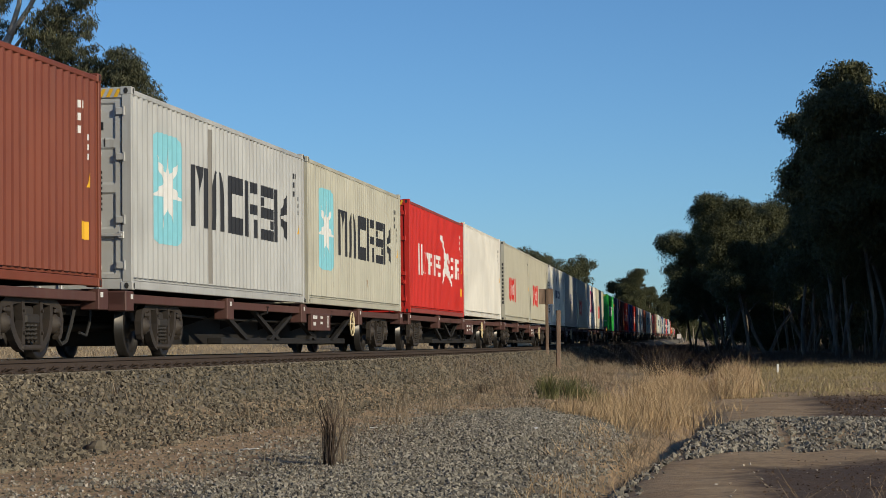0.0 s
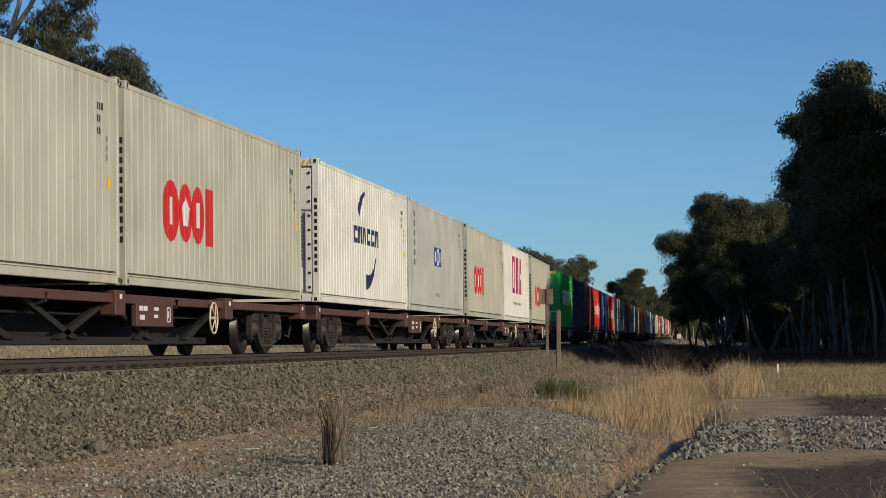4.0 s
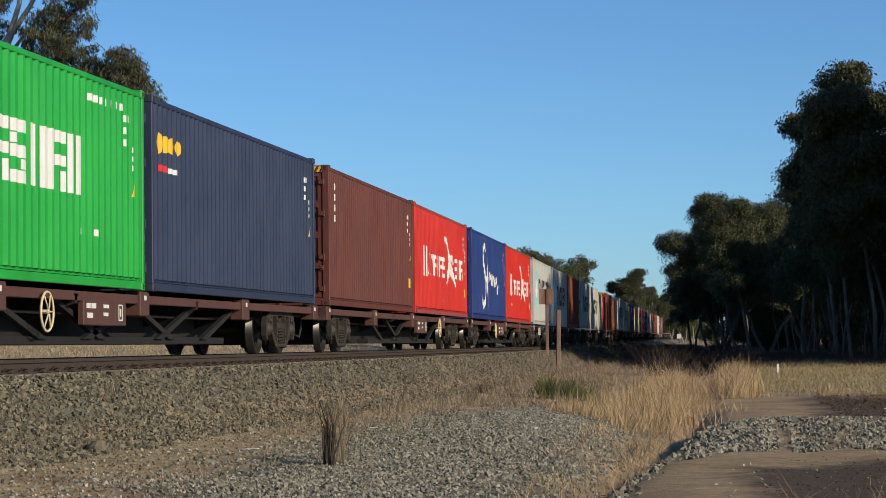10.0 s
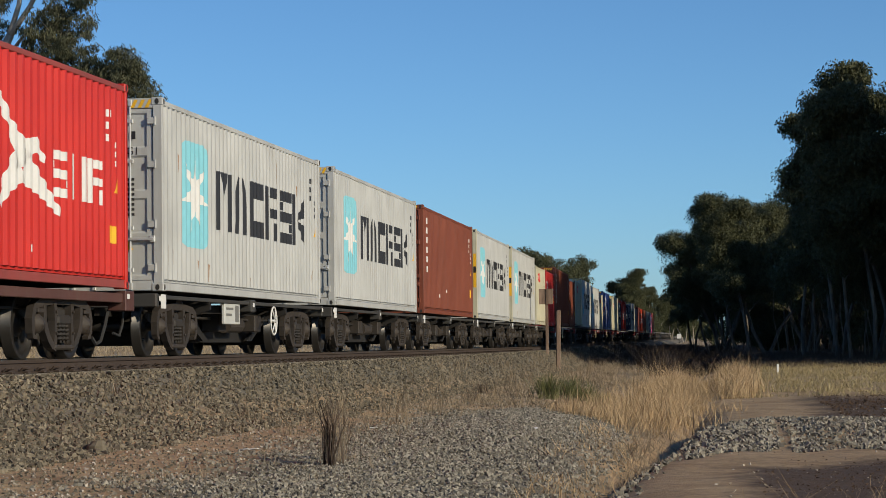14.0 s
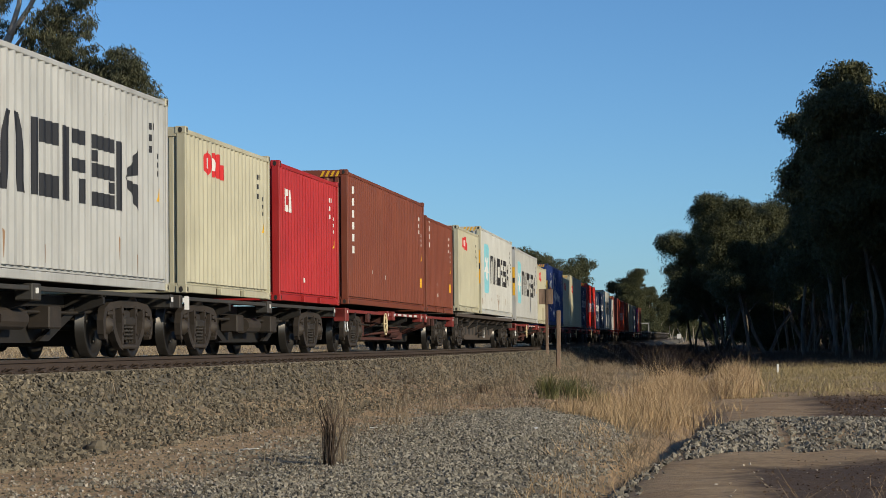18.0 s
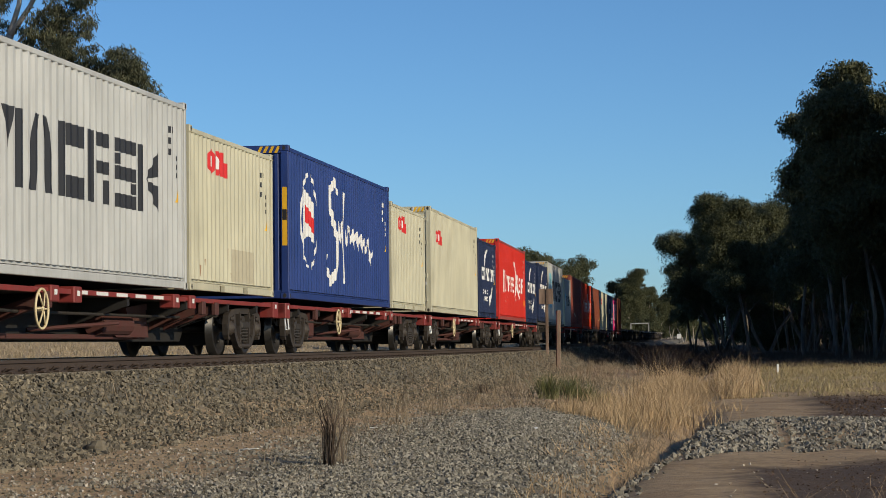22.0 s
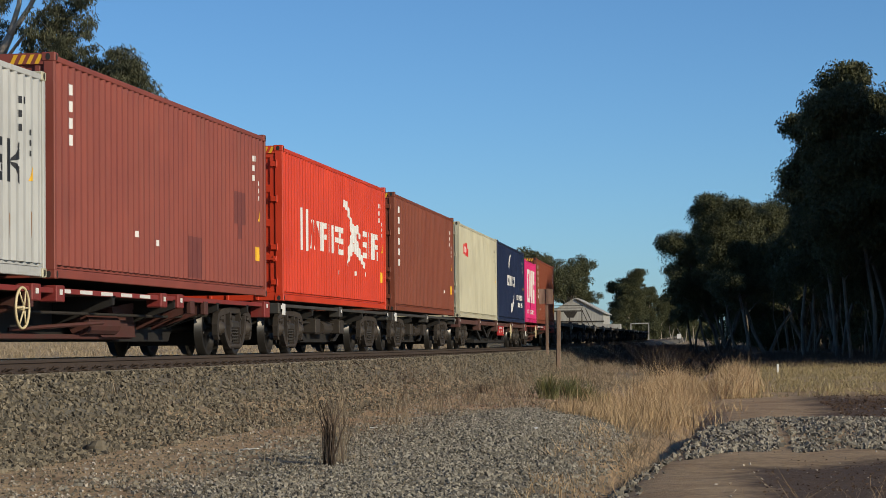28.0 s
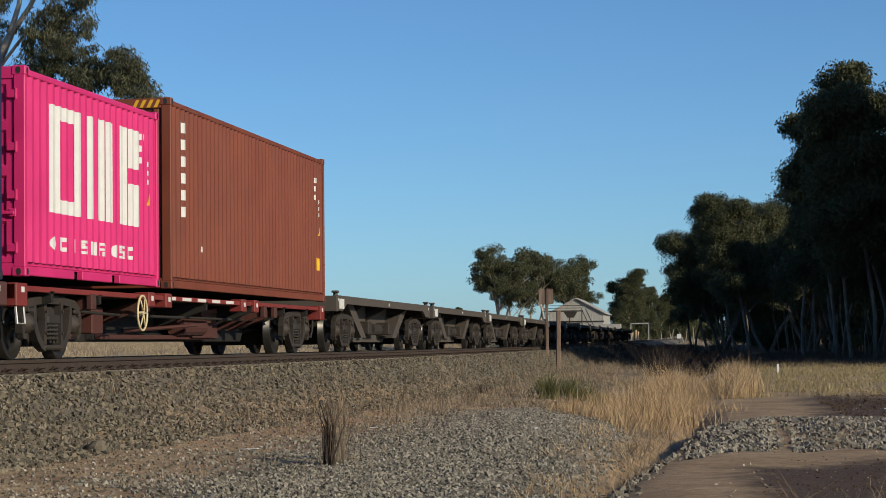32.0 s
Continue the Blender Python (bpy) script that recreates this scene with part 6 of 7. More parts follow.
# undergrowth between the trunks
SCRUB = [gum_tree(51 + i, 3.0, 1.6, 0.05, 0.12, 0.0, 3, 60, 140, 0.24, 0.7, 6) for i in range(2)]
for _i in range(60):
    _y = _rng.uniform(116, 300)
    _x = np.interp(_y, [110, 140, 200, 300], [17, 13.5, 10, 11.5]) + _rng.uniform(2, 24)
    tree("shrub", SCRUB[_i % 2], stand(_x, _y, _rng.uniform(0, 360), _rng.uniform(0.7, 1.3)), "dark bushy undergrowth among gum trunks", BARK_DARK, LEAF, "undergrowth in the forest")
# unseen gums carry the forest on to the right, tall to shade its near face
for _i in range(32):
    _x, _y = _rng.uniform(26, 52), _rng.uniform(84, 112)
    tree("gum_tree", WOOD[_i % 5], stand(_x, _y, _rng.uniform(0, 360), _rng.uniform(1.15, 1.5)), "dark slender gum in a dense roadside stand", BARK_WOOD, LEAF, "forest by the line")
# slim pale saplings at the forest's edge
PALE = bark_mat("smooth_pale_bark", (0.08, 0.068, 0.052), (0.30, 0.26, 0.205))
SAPLING = [gum_tree(71 + i, 9.5, 1.3, 0.05, 0.5, 0.05 - 0.05 * i, 1, 40, 160, 0.22, 0.7, 6) for i in range(3)]
for _i in range(8):
    _y = _rng.uniform(116, 165)
    _x = 9.0 + _y * _rng.uniform(0.034, 0.083) + (165 - _y) * 0.02
    tree("gum_sapling", SAPLING[_i % 3], stand(_x, _y, _rng.uniform(0, 360), _rng.uniform(0.7, 1.2)), "slim pale-stemmed gum sapling at the forest edge", PALE, LEAF, "saplings at the forest edge")
# group of spreading gums by the shed
FARGUM = [gum_tree(31 + i, 15.0, 6.6, 0.3, 0.48, 0.05, 2, 105, 260, 0.34, 1.3, 8) for i in range(2)]
FAR_TOP = [max(v.co.z for v in m[1].vertices) for m in FARGUM]
for _i, (_x, _y, _h, _a) in enumerate(((-23.6, 325, 15.6, 40), (-16.6, 330, 15.2, 190), (-14.6, 384, 11.4, 80), (-19.6, 340, 15.9, 130), (-25.6, 335, 13.6, 300), (-18.0, 380, 16.2, 60), (-21.5, 321, 10.5, 10))):
    tree("gum_tree", FARGUM[_i % 2], stand(_x, _y, _a, _h / FAR_TOP[_i % 2]), "spreading dark gum with forked pale limbs", BARK, LEAF, "gums by the shed")
for _i, (_x, _y, _h, _a) in enumerate(((-7.7, 425, 15.4, 0), (-8.9, 428, 12.9, 70), (-6.2, 427, 13.4, 300), (-5.0, 430, 12.0, 130), (-3.4, 436, 9.0, 200), (-0.8, 440, 10.2, 20), (1.4, 446, 9.6, 90), (-10.4, 436, 9, 250), (4.0, 460, 10.5, 30), (0.5, 520, 11, 140), (6, 480, 11, 200))):
    tree("gum_tree", WOOD[_i % 5], stand(_x, _y, _a, _h / WOOD_TOP[_i % 5]), "dense dark green gum at the line's far end", BARK, LEAF, "gums at the far end")
for _i in range(18):
    _x, _y = _rng.uniform(4, 60), _rng.uniform(470, 720)
    tree("gum_tree", WOOD[_i % 5], stand(6 + _x, _y, _rng.uniform(0, 360), _rng.uniform(0.7, 1.1)), "far dark gum beyond the crossing", BARK, LEAF, "gums beyond the crossing")
for _i in range(14):
    _y = _rng.uniform(270, 330)
    tree("shrub", SCRUB[_i % 2], stand(_rng.uniform(9.5, 26), _y, _rng.uniform(0, 360), _rng.uniform(0.9, 1.6)), "dark bushy undergrowth among gum trunks", BARK_DARK, LEAF, "undergrowth in the forest")
for _i, (_x, _y, _h) in enumerate(((-6, 640, 13), (-3.5, 700, 15), (-2.0, 820, 16), (-5, 900, 18), (5, 760, 14), (8, 850, 16), (-8, 760, 15), (-11, 560, 12))):
    tree("gum_tree", WOOD[_i % 5], stand(_x, _y, 50 * _i, _h / WOOD_TOP[_i % 5]), "far dark gum beyond the crossing", BARK, LEAF, "gums beyond the crossing")
for _i, (_x, _y, _s) in enumerate(((-8, 418, 1.5), (-5, 422, 1.6), (-2.5, 430, 1.5), (-0.5, 450, 1.4), (2.2, 500, 1.6), (-4, 470, 1.8), (4, 560, 1.8), (7, 620, 2.0), (-1, 610, 2.0))):
    tree("shrub", SCRUB[_i % 2], stand(_x, _y, 40 * _i, _s), "dark bushy growth below far gums", BARK_DARK, LEAF, "growth at the far end")
# distant tree line behind the paddock
for _i in range(14):
    _x = -60 - _i * 30 + _rng.uniform(-8, 8)
    tree("gum_tree", WOOD[_i % 5], stand(_x, 620 + _rng.uniform(-60, 60), _rng.uniform(0, 360), _rng.uniform(0.5, 0.8)), "far paddock gum on the skyline", BARK, LEAF, "distant tree line")
# ---- loose stones ----
def scatter_stones(rng, xs, ys, sizes, sink=0.3):
    xs, ys = on_site(xs, ys)
    n = len(xs)
    cube = np.array([(x, y, z) for x in (-1, 1) for y in (-1, 1) for z in (-1, 1)], float)
    v = cube[None] * (0.45 + 0.75 * rng.random((n, 8, 3)))
    q = rng.normal(size=(n, 4))
    q /= np.linalg.norm(q, axis=1, keepdims=True)
    w, a, b, c = q.T
    R = np.stack([1 - 2 * (b * b + c * c), 2 * (a * b - w * c), 2 * (a * c + w * b), 2 * (a * b + w * c), 1 - 2 * (a * a + c * c), 2 * (b * c - w * a), 2 * (a * c - w * b), 2 * (b * c + w * a), 1 - 2 * (a * a + b * b)], -1).reshape(n, 3, 3)
    v = v * np.stack([np.ones(n), 0.75 * np.ones(n), 0.28 + 0.35 * rng.random(n)], -1)[:, None]
    v = np.einsum("nij,nkj->nki", R, v) * (np.asarray(sizes) / 2)[:, None, None]
    z = ground_z(xs, ys) + np.asarray(sizes) * (0.5 - sink)
    v += np.stack([xs, ys, z], -1)[:, None]
    f = np.array([(0, 1, 3, 2), (4, 6, 7, 5), (0, 4, 5, 1), (2, 3, 7, 6), (0, 2, 6, 4), (1, 5, 7, 3)])
    faces = (np.arange(n)[:, None, None] * 8 + f[None]).reshape(-1, 4)
    return raw_mesh("stones", v.reshape(-1, 3), faces)


rng = np.random.default_rng(7)


def depth(n, a, b, p=1.6):
    """Distances crowded towards the near end."""
    return a + (b - a) * rng.random(n) ** p


STONE = pieces("ballast_stone", (0.055, 0.048, 0.035), (0.26, 0.22, 0.155))
STONE_BLUE = pieces("bluestone_gravel", (0.085, 0.077, 0.062), (0.36, 0.33, 0.265))
PEBBLE = pieces("pale_pebble", (0.20, 0.16, 0.12), (0.50, 0.45, 0.38))
_n = 40000
_y = depth(_n, 17, 150, 2.2)
_x = 1.0 + 2.65 * rng.random(_n) ** 0.9
single("ballast_stones", scatter_stones(rng, _x, _y, 0.026 + 0.046 * rng.random(_n) ** 1.3, 0.25), STONE, pose(0, 0, 0), "brown-grey crushed stone on the track bank", "ballast", kind="stuff")
_n = 5000
_y = depth(_n, 15, 95)
single("ballast_stones", scatter_stones(rng, rng.uniform(-2.4, 0.66, _n), _y, rng.uniform(0.035, 0.07, _n)), STONE, pose(0, 0, 0), "brown-grey crushed stone between the rails", "ballast", kind="stuff")
_n = 44000
_x, _y = rng.normal(6.2, 0.95, _n), rng.uniform(14, 34.5, _n)
_keep = (_x > 4.2) & (_x < 8.05) & (rng.random(_n) < np.clip((35.2 - _y - 0.9 * np.abs(_x - 6.3)) / 2, 0.03, 1))
_x, _y = _x[_keep], _y[_keep]
single("gravel_heap_stones", scatter_stones(rng, _x, _y, 0.017 + 0.037 * rng.random(len(_x)) ** 1.5, 0.4), STONE_BLUE, pose(0, 0, 0), "blue-grey crushed stone spread on a low heap", "gravel", kind="stuff")
_n = 2600
_x = rng.uniform(8.7, 9.95, _n)
_y = rng.uniform(24.6, 31.2, _n) + 1.4 * (_x - 9.4) + 0.4 * np.sin(7 * _x)
_keep = rng.random(_n) < np.clip((_x - 8.75) * 4, 0.15, 1) * np.clip((10.0 - _x) * 5, 0.1, 1)
single("drain_rocks", scatter_stones(rng, _x[_keep], _y[_keep], 0.03 + 0.062 * rng.random(_keep.sum()) ** 1.6), STONE_BLUE, pose(0, 0, 0), "angular blue-grey rocks lining the drain crossing", "rocks", kind="stuff")
_n = 7600
_x = rng.uniform(10.0, 13.4, _n)
_y = rng.uniform(24.4, 32.6, _n) + 0.35 * np.sin(4.3 * _x)
_keep = rng.random(_n) < np.clip((_x - 9.95) * 4, 0.1, 1) * (0.6 + 0.4 * np.sin(2.6 * _x + 0.4) ** 2)
single("drain_rocks", scatter_stones(rng, _x[_keep], _y[_keep], 0.027 + 0.055 * rng.random(_keep.sum()) ** 1.7), STONE_BLUE, pose(0, 0, 0), "angular blue-grey rocks heaped across the dirt road", "rocks", kind="stuff")
_n = 900
_y = depth(_n, 16, 30, 1.0)
single("drain_rocks", scatter_stones(rng, drain_x(_y) + 0.05 + np.abs(rng.normal(0, 0.16, _n)), _y, 0.025 + 0.06 * rng.random(_n) ** 1.6), STONE_BLUE, pose(0, 0, 0), "grey stones along the eroded drain", "rocks", kind="stuff")
_n = 7000
_y = depth(_n, 15, 60)
single("pebbles", scatter_stones(rng, rng.uniform(2.9, 5.8, _n), _y, 0.010 + 0.03 * rng.random(_n) ** 2), PEBBLE, pose(0, 0, 0), "scattered pale pebbles on trodden earth", "pebbles", kind="stuff")
_n = 900
_y = depth(_n, 15, 45)
single("pebbles", scatter_stones(rng, rng.uniform(9.0, 13, _n), _y, 0.008 + 0.022 * rng.random(_n) ** 2), PEBBLE, pose(0, 0, 0), "few pale pebbles on the dirt road", "pebbles", kind="stuff")


_n = 15000
_y = depth(_n, 15, 62, 1.4)
single("grit", scatter_stones(rng, rng.uniform(2.9, 6.4, _n), _y, 0.012 + 0.026 * rng.random(_n) ** 1.8), STONE, pose(0, 0, 0), "brown-grey grit strewn over trodden earth", "gravel", kind="stuff")


# ---- grasses and weeds ----
def blades(xs, ys, heights, width, lean=0.25, kink=0.35, zoff=0.0):
    xs, ys = on_site(xs, ys)
    n = len(xs)
    a = rng.random(n) * 2 * math.pi
    side = np.stack([np.cos(a), np.sin(a), np.zeros(n)], -1) * (width * (0.6 + 0.8 * rng.random(n)))[:, None]
    d1 = rng.normal(size=(n, 3)) * lean
    d1[:, 2] = 1
    d2 = d1 + rng.normal(size=(n, 3)) * kink
    d2[:, 2] = np.abs(d2[:, 2]) * 0.8
    p0 = np.stack([xs, ys, ground_z(xs, ys) - 0.02 + zoff], -1)
    h = np.asarray(heights)[:, None]
    p1 = p0 + d1 * h * 0.55
    p2 = p1 + d2 * h * 0.45
    v = np.stack([p0 - side, p0 + side, p1 + side * 0.7, p1 - side * 0.7, p2 + side * 0.15, p2 - side * 0.15], 1)
    f = np.array([(0, 1, 2, 3), (3, 2, 4, 5)])
    return raw_mesh("grass", v.reshape(-1, 3), (np.arange(n)[:, None, None] * 6 + f[None]).reshape(-1, 4))


def tufts(cx, cy, per, spread, h0, h1, width, **kw):
    x = np.repeat(cx, per) + rng.normal(size=len(cx) * per) * spread
    y = np.repeat(cy, per) + rng.normal(size=len(cx) * per) * spread
    hh = np.repeat(rng.uniform(h0, h1, len(cx)), per) * rng.uniform(0.5, 1.1, len(x))
    return blades(x, y, hh, width, **kw)


STRAW = pieces("dry_straw", (0.28, 0.188, 0.100), (0.58, 0.425, 0.245), 0.8, 3)
PADDOCK = pieces("pale_paddock_straw", (0.30, 0.235, 0.145), (0.46, 0.38, 0.26), 0.85, 3)
STRAW_DULL = pieces("dull_dry_weed", (0.13, 0.10, 0.07), (0.34, 0.27, 0.18), 0.85, 3)
GREENISH = pieces("dry_green_grass", (0.20, 0.16, 0.075), (0.46, 0.37, 0.19), 0.8, 3)
GREEN = pieces("green_weed", (0.05, 0.062, 0.018), (0.17, 0.17, 0.06), 0.7, 3)
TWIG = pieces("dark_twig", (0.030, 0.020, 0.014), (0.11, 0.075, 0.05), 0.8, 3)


def cover(name, me, mat, label, category="grass"):
    return single(name, me, mat, pose(0, 0, 0), label, category, kind="stuff")


# tall straw in the drain
_n = 230
_cy = rng.uniform(30, 66, _n)
cover("tall_dry_grass", tufts(rng.normal(7.98, 0.36, _n) + 0.006 * (_cy - 30), _cy, 28, 0.15, 0.15, 0.85, 0.004, lean=0.34, kink=0.5), STRAW, "tall straw-coloured grass filling the drain")
_n = 150
_cy = rng.uniform(46, 66, _n)
cover("tall_dry_grass", tufts(rng.normal(9.75, 0.22, _n), _cy, 30, 0.13, 0.25, 0.8, 0.005), STRAW, "tall straw-coloured grass on the drain's bank")
_n = 150
_cy = rng.uniform(35, 60, _n)
cover("low_dry_grass", tufts(rng.normal(8.2, 0.4, _n), _cy, 40, 0.15, 0.15, 0.42, 0.006, lean=0.6, kink=0.7), STRAW, "matted low straw in the drain")
_n = 520
_cy = depth(_n, 24, 110, 1.1)
cover("bank_weeds", tufts(rng.uniform(2.1, 4.9, _n), _cy, 12, 0.07, 0.14, 0.42, 0.005), STRAW_DULL, "thin grey-brown dead weeds along the bank", "weeds")
_n = 300
_cy = depth(_n, 36, 120, 1.0)
cover("verge_grass", tufts(rng.uniform(4.3, 7.4, _n), _cy, 22, 0.14, 0.1, 0.35, 0.006, lean=0.5), STRAW_DULL, "dull dry grass on the verge")
_n = 2300
_cy = depth(_n, 46, 104, 0.9)
cover("roadside_grass", tufts(rng.uniform(9.6, 19, _n), _cy, 16, 0.18, 0.06, 0.24, 0.007, lean=0.6), GREENISH, "short dry grass with a green tinge")
_n = 4600
_cy = depth(_n, 24, 330, 1.4)
cover("paddock_grass", tufts(-9.8 - 26 * rng.random(_n) ** 1.4, _cy, 20, 0.3, 0.12, 0.36, 0.009, lean=0.6), PADDOCK, "dry yellow paddock grass beyond the track")
cover("sparse_grass", tufts(rng.uniform(9.3, 11.5, 22), rng.uniform(15.2, 18.2, 22), 9, 0.06, 0.12, 0.34, 0.003, lean=0.8, kink=0.8), STRAW, "sparse dry stalks beside the dirt road")
cover("sparse_grass", tufts(rng.uniform(3.2, 6.0, 70), rng.uniform(17, 34, 70), 8, 0.05, 0.08, 0.22, 0.004, lean=0.5), STRAW_DULL, "sparse dead stalks on the stony ground")
cover("sparse_grass", tufts(rng.uniform(7.3, 8.1, 60), rng.uniform(17, 30, 60), 12, 0.06, 0.08, 0.25, 0.004, lean=0.6), STRAW, "dry tufts at the heap's foot")


def shrub(name, x, y, n, w, h, mat, label, width=0.006, lean=0.22):
    r = rng.normal(size=n) * w * 0.4
    a = rng.random(n) * 6.283
    me = blades(x + r * np.cos(a), y + r * np.sin(a), h * rng.uniform(0.5, 1.05, n), width, lean, 0.25)
    return single(name, me, mat, pose(0, 0, 0), label, "shrub")


shrub("dead_bush", 5.36, 19.6, 80, 0.13, 0.74, TWIG, "upright bush of bare dark brown stalks", 0.006, 0.10)
shrub("dead_bush", 5.38, 20.1, 50, 0.18, 0.85, STRAW_DULL, "thin pale dead stalks behind the bush", 0.003, 0.12)
shrub("green_bush", 5.62, 43.6, 420, 0.34, 0.62, GREEN, "upright feathery green bush in dry grass", 0.006, 0.3)
shrub("green_bush", 6.05, 44.4, 420, 0.36, 0.58, GREEN, "upright feathery green bush in dry grass", 0.006, 0.3)
shrub("green_bush", 6.55, 42.0, 300, 0.34, 0.5, GREEN, "upright feathery green bush in dry grass", 0.006, 0.35)
shrub("green_bush", 6.85, 40.0, 260, 0.4, 0.42, GREENISH, "dull olive bush in dry grass", 0.006, 0.4)
shrub("dead_bush", 8.05, 45, 60, 0.16, 0.55, TWIG, "small dark dead bush in straw", 0.007, 0.35)
shrub("dead_bush", 7.4, 75, 160, 0.9, 1.3, TWIG, "bare dark bush on the drain's edge", 0.012, 0.5)
shrub("dead_bush", 3.9, 45, 90, 0.3, 0.32, TWIG, "low dark dead weed on the bank", 0.006, 0.35)
shrub("dead_bush", 4.4, 40, 60, 0.2, 0.25, TWIG, "low dark dead weed on the verge", 0.006, 0.35)
shrub("dead_bush", 8.75, 34, 12, 0.06, 0.6, TWIG, "single thin dead stalk in the drain", 0.006, 0.08)

# golden straw behind the heap
_n = 130
_cy = rng.uniform(30.5, 38, _n)
cover("low_dry_grass", tufts(rng.normal(7.35, 0.33, _n), _cy, 34, 0.11, 0.1, 0.34, 0.004, lean=0.5), STRAW, "golden low straw behind the gravel heap")
# dark low growth strewn to deepen the shade at the forest's foot
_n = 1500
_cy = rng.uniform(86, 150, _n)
cover("shade_weeds", tufts(9.6 + (_cy - 80) * 0.05 + 14 * rng.random(_n), _cy, 22, 0.35, 0.08, 0.4, 0.014, lean=0.8), TWIG, "dark low growth added to deepen the forest's shade", "weeds")
# more dark weeds, standing for the shade that lies on the bank
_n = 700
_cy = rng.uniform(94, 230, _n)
cover("shade_weeds", tufts(rng.uniform(1.9, 6.5, _n), _cy, 24, 0.3, 0.12, 0.5, 0.012, lean=0.6), TWIG, "dark dead weeds added to deepen shade on the bank", "weeds")
# dark weeds deepening the shade along the far drain, straw in its near end
_n = 900
_cy = rng.uniform(96, 300, _n)
cover("shade_weeds", tufts(rng.uniform(3.4, 11.5, _n), _cy, 26, 0.3, 0.2, 0.7, 0.012, lean=0.6), TWIG, "dark weeds added to deepen shade beside the far drain", "weeds")
_n = 70
_cy = rng.uniform(21, 33, _n)
cover("low_dry_grass", tufts(rng.normal(8.2, 0.16, _n), _cy, 14, 0.07, 0.08, 0.28, 0.004, lean=0.6), STRAW_DULL, "low dead grass in the drain")

LOAM = pieces("dark_loam_clod", (0.040, 0.023, 0.013), (0.105, 0.062, 0.036), 0.95)
_n = 2200
_x, _y = 9.4 + 3.4 * rng.random(_n) ** 0.7, rng.normal(19.4, 1.5, _n)
single("soil_clods", scatter_stones(rng, _x, _y, 0.008 + 0.022 * rng.random(_n) ** 2.2, 0.45), LOAM, pose(0, 0, 0), "crumbly dark loam turned up on the dirt road", "soil", kind="stuff")
_n = 2600
_x, _y = 11.3 + 3.5 * rng.random(_n), rng.normal(40.5, 3.4, _n)
single("soil_clods", scatter_stones(rng, _x, _y, 0.015 + 0.045 * rng.random(_n) ** 2.2, 0.4), LOAM, pose(0, 0, 0), "crumbly dark loam turned up on the dirt road", "soil", kind="stuff")
# ---- posts, signs and the shed ----
TIMBER = bark_mat("weathered_timber", (0.10, 0.065, 0.045), (0.27, 0.19, 0.14))
IRON = bark_mat("galvanised_sheet", (0.27, 0.27, 0.26), (0.42, 0.42, 0.40))


def spot(x, y, up=0.0, rx=0, ry=0, rz=0):
    x, y = on_site(x, y)
    return pose(float(x), float(y), float(ground_z(x, y)) + up, rx, ry, rz)


_p = thing("trackside_sign", spot(1.91, 86, -0.05), "weathered post carrying two square plates", "sign")
part("post", Geo().box(-0.06, 0.06, -0.06, 0.06, 0, 2.75, 0.01), TIMBER, _p)
part("plate", Geo().box(-0.32, -0.03, -0.09, -0.06, 2.15, 2.8, 0.006), TIMBER, _p, "square dark sign plate seen from behind")
part("plate", Geo().box(-0.02, 0.28, -0.12, -0.09, 2.15, 2.8, 0.006), TIMBER, _p, "square brown sign plate")
single("timber_post", Geo().box(-0.075, 0.075, -0.075, 0.075, 0, 2.3, 0.02), TIMBER, spot(3.06, 76, -0.1, 0, 1.0, 12), "square reddish timber post", "post")
single("white_peg", Geo().box(-0.035, 0.035, -0.035, 0.035, 0, 0.42, 0.01), INK["white"], spot(11.5, 74, -0.05, 2, 1, 10), "short white survey peg in the grass", "peg")
_g = Geo()
_rr = np.random.default_rng(3)
_ring = [(0.11 * math.cos(a) * _rr.uniform(0.75, 1.1), 0.09 * math.sin(a) * _rr.uniform(0.8, 1.1)) for a in np.linspace(0, 5.5, 8)]
_g.add([(x, y, 0.0) for x, y in _ring] + [(x * 0.95, y * 0.95, 0.07) for x, y in _ring] + [(x * 0.45 + 0.02, y * 0.5, 0.125) for x, y in _ring], [tuple((k, (k + 1) % 8, (k + 1) % 8 + 8, k + 8)) for k in range(8)] + [(k + 8, (k + 1) % 8 + 8, (k + 1) % 8 + 16, k + 16) for k in range(8)] + [tuple(range(16, 24))])
single("rock", _g, STONE, spot(3.55, 20.0, -0.01), "single brown-grey rock on bare earth", "rock")
for _x, _y in ((4.25, 22.0), (4.3, 22.15), (6.9, 25), (4.6, 27.4), (12.2, 38), (12.4, 37), (12.6, 39)):
    single("paper_scrap", Geo().box(-0.05, 0.06, -0.03, 0.035, 0, 0.012, 0.004), INK["white"], spot(_x, _y, 0.01, 8, 5, 40 * _x), "small white scrap of litter on the ground", "litter")

# grain shed beyond the line
sh = thing("grain_shed", spot(-12.9, 345), "grey corrugated iron shed with gable roof", "shed")
part("wall", Geo().prism([(-4.6, 0), (4.6, 0), (4.6, 4.6), (0.0, 7.1), (-4.6, 4.6)], 1, 0, 0.2), IRON, sh, "gabled sheet-iron end wall")
for _s in (-1, 1):
    part("wall", Geo().box(_s * 4.5 - 0.1, _s * 4.5 + 0.1, 0.2, 26, 0, 4.6), IRON, sh)
    part("roof", Geo().prism([(0, 7.1), (_s * 5.0, 4.45), (_s * 5.0, 4.6), (0, 7.28)], 1, -0.4, 26.3), IRON, sh, "pale corrugated roof slope")
part("wall", Geo().prism([(-4.6, 0), (4.6, 0), (4.6, 4.6), (0.0, 7.1), (-4.6, 4.6)], 1, 26, 26.2), IRON, sh)
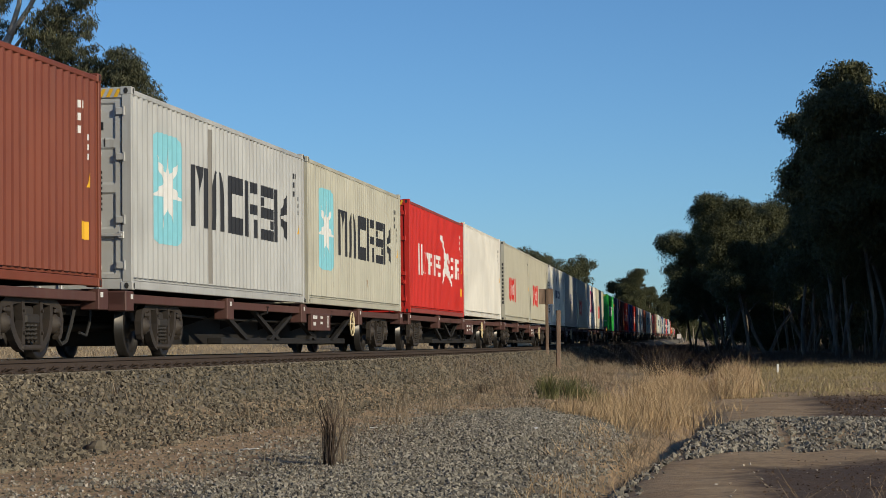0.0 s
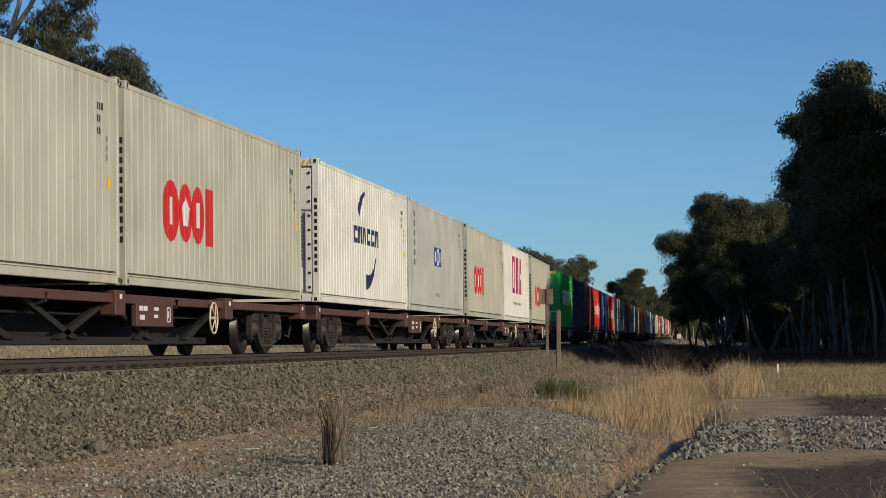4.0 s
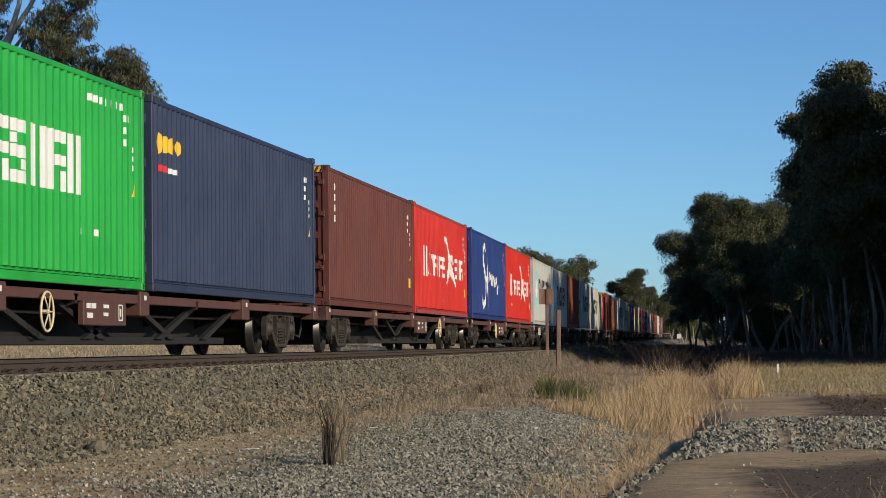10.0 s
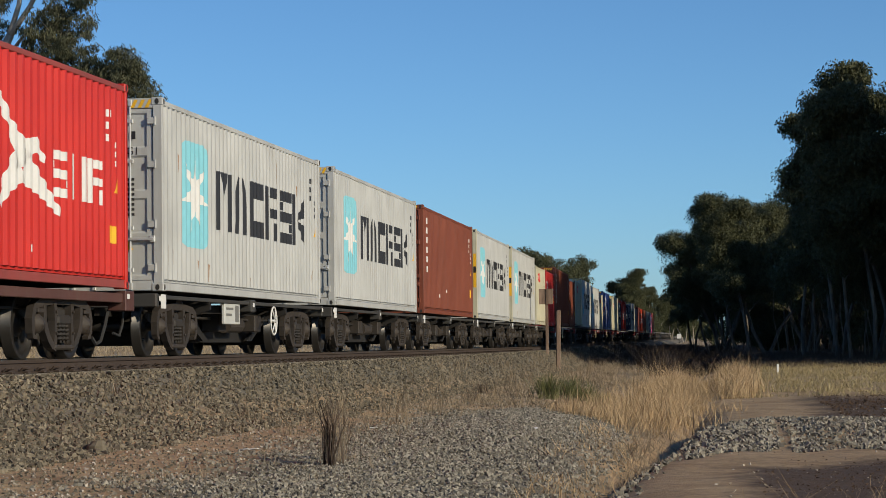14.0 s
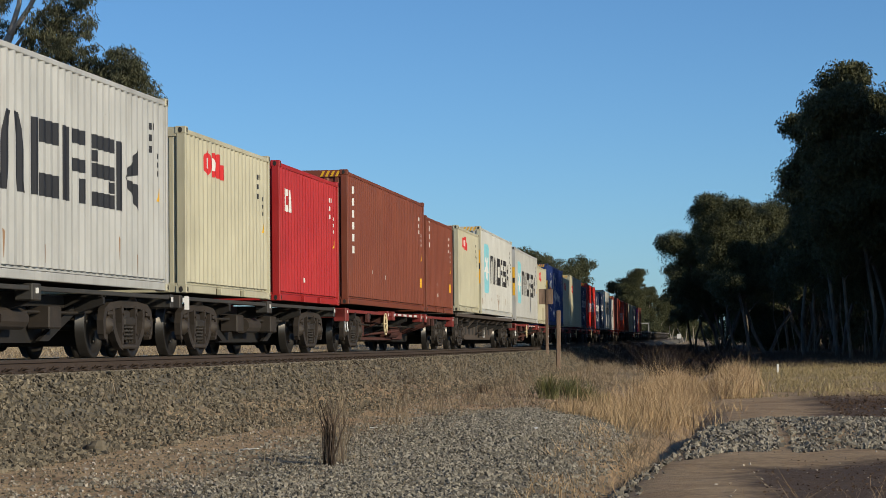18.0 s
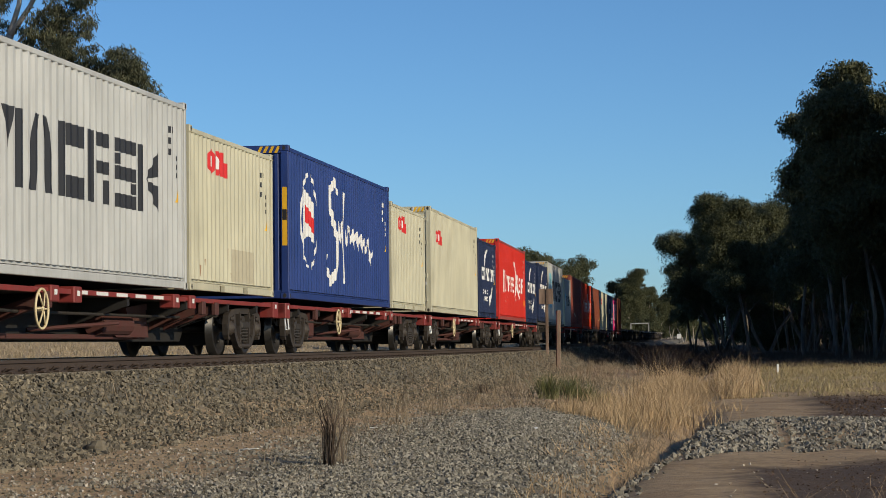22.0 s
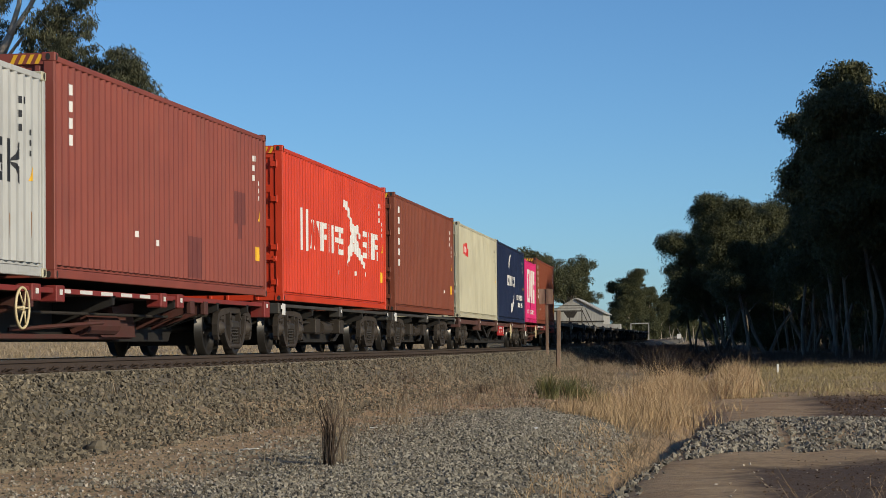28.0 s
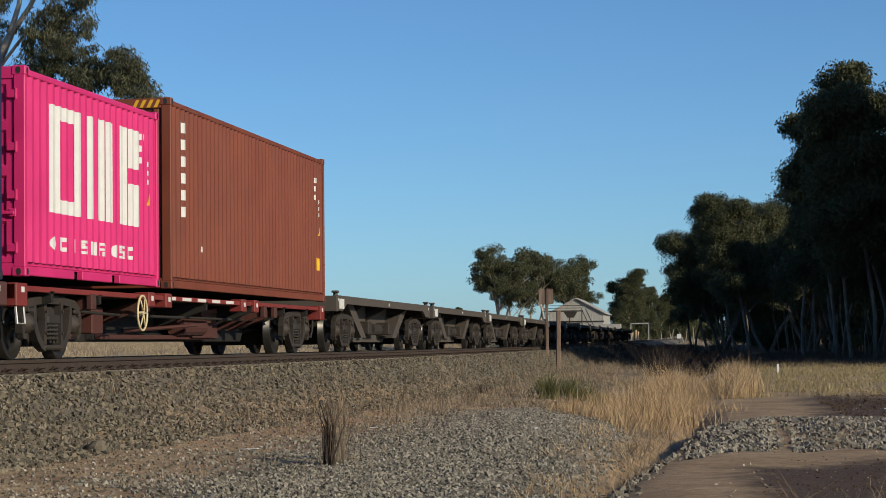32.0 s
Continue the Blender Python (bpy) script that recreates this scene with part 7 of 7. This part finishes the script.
# black sheet over the wall paints the dark inside the door
part("doorway", Geo().box(-3.4, 0.4, -0.03, 0.01, 0, 3.0), RUBBER, sh, "black sheet for the dark of the open doorway")
_b = part("awning_beam", Geo().box(-4.8, 4.7, -0.12, 0.0, 3.15, 3.35), STEEL, sh)
cv = thing("conveyor_frame", spot(-12.6, 340), "dark steel conveyor frame beside the shed", "conveyor")
part("deck", Geo().box(-5.5, 1.2, -0.5, 0.5, 4.9, 5.1), STEEL, cv)
for _x in (-5.3, -3.2, -1.1, 1.0):
    part("leg", Geo().box(_x - 0.08, _x + 0.08, -0.1, 0.1, 0, 5.0), STEEL, cv)
for _z in (5.5, 5.9):
    part("handrail", Geo().tube([(-5.5, 0, _z), (1.2, 0, _z)], 0.05, 6), STEEL, cv)
for _dx in (0.0, 0.7):
    part("ladder_rail", Geo().tube([(0.9 + _dx, -0.4, 5.4), (3.3 + _dx, -0.4, 0.2)], 0.07, 6), STEEL, cv)
part("hopper", Geo().prism([(-2.0, 4.88), (0.2, 4.88), (-0.4, 3.9), (-1.4, 3.9)], 1, -0.8, 0.8), STEEL, cv)
lo = thing("site_hut", spot(-7.4, 340), "low pale hut with flat roof and open front", "hut")
part("roof", Geo().box(-2.0, 2.2, 0, 3.5, 2.3, 3.2, 0.03), IRON, lo)
part("wall", Geo().box(-1.8, 2.0, 1.2, 3.4, 0, 2.3), DARK, lo)
for _x in (-1.9, 0.3, 2.1):
    part("post", Geo().box(_x - 0.08, _x + 0.08, 0.02, 0.2, 0, 2.3), IRON, lo)
wh = thing("paddock_building", spot(-34, 360), "long low white shed behind the trees", "shed")
part("wall", Geo().box(-2, 6, 0, 8, 0, 2.6), IRON, wh)
part("roof", Geo().prism([(0, 2.6), (8, 2.6), (4, 3.5)], 0, -2.4, 6.4), INK["white"], wh, "white sheet roof")
for _k, _x in enumerate((-5.2, -4.7, -4.1, -3.5, -3.1)):
    single("timber_post", Geo().tube([(0, 0, 0), (0.02, 0, 2.6 - 0.25 * (_k % 3))], 0.16, 8), cached("paletimber", lambda: bark_mat("pale_log", (0.40, 0.30, 0.20), (0.60, 0.48, 0.34))), spot(_x, 362, -0.1), "pale peeled log standing upright", "post", "upright logs")
gt = thing("gate_frame", spot(-1.5, 372), "square steel frame standing by the line", "frame")
part("leg", Geo().box(-0.1, 0.1, -0.1, 0.1, 0, 3.2), IRON, gt)
part("leg", Geo().box(-3.3, -3.1, -0.1, 0.1, 0, 3.2), IRON, gt)
part("beam", Geo().box(-3.3, 0.1, -0.1, 0.1, 3.05, 3.25), IRON, gt)
sg = thing("crossing_sign", spot(3.6, 400), "small white square sign on a post", "sign")
part("plate", Geo().box(-0.4, 0.4, -0.05, 0.0, 1.0, 1.9), INK["white"], sg, "white square plate")
part("post", Geo().box(-0.06, 0.06, 0.0, 0.1, 0, 1.8), STEEL, sg)


def motions():
    """The whole train rolls towards the viewer; its wheels turn."""
    for ob, y, length in RIDERS:
        z = ob.matrix_basis.translation.z
        walk(ob, [(t, line_pose(y + START - float(np.interp(t, *zip(*WAY))), length, z)) for t in range(33)])
    # rolling angle at every frame, from the same way
    first = WHEELSETS[0]
    ts = [k / FPS for k in range(0, 32 * FPS + 1)]
    way = np.interp(ts, [t for t, _ in WAY], [s for _, s in WAY])
    walk(first, [(t, Matrix.Rotation(s / 0.463, 4, "X")) for t, s in zip(ts, way)])
    act, slot = first.animation_data.action, first.animation_data.action_slot
    for ob in WHEELSETS[1:]:
        ob.rotation_mode = "QUATERNION"
        ob.animation_data_create()
        ob.animation_data.action = act
        ob.animation_data.action_slot = slot


motions()
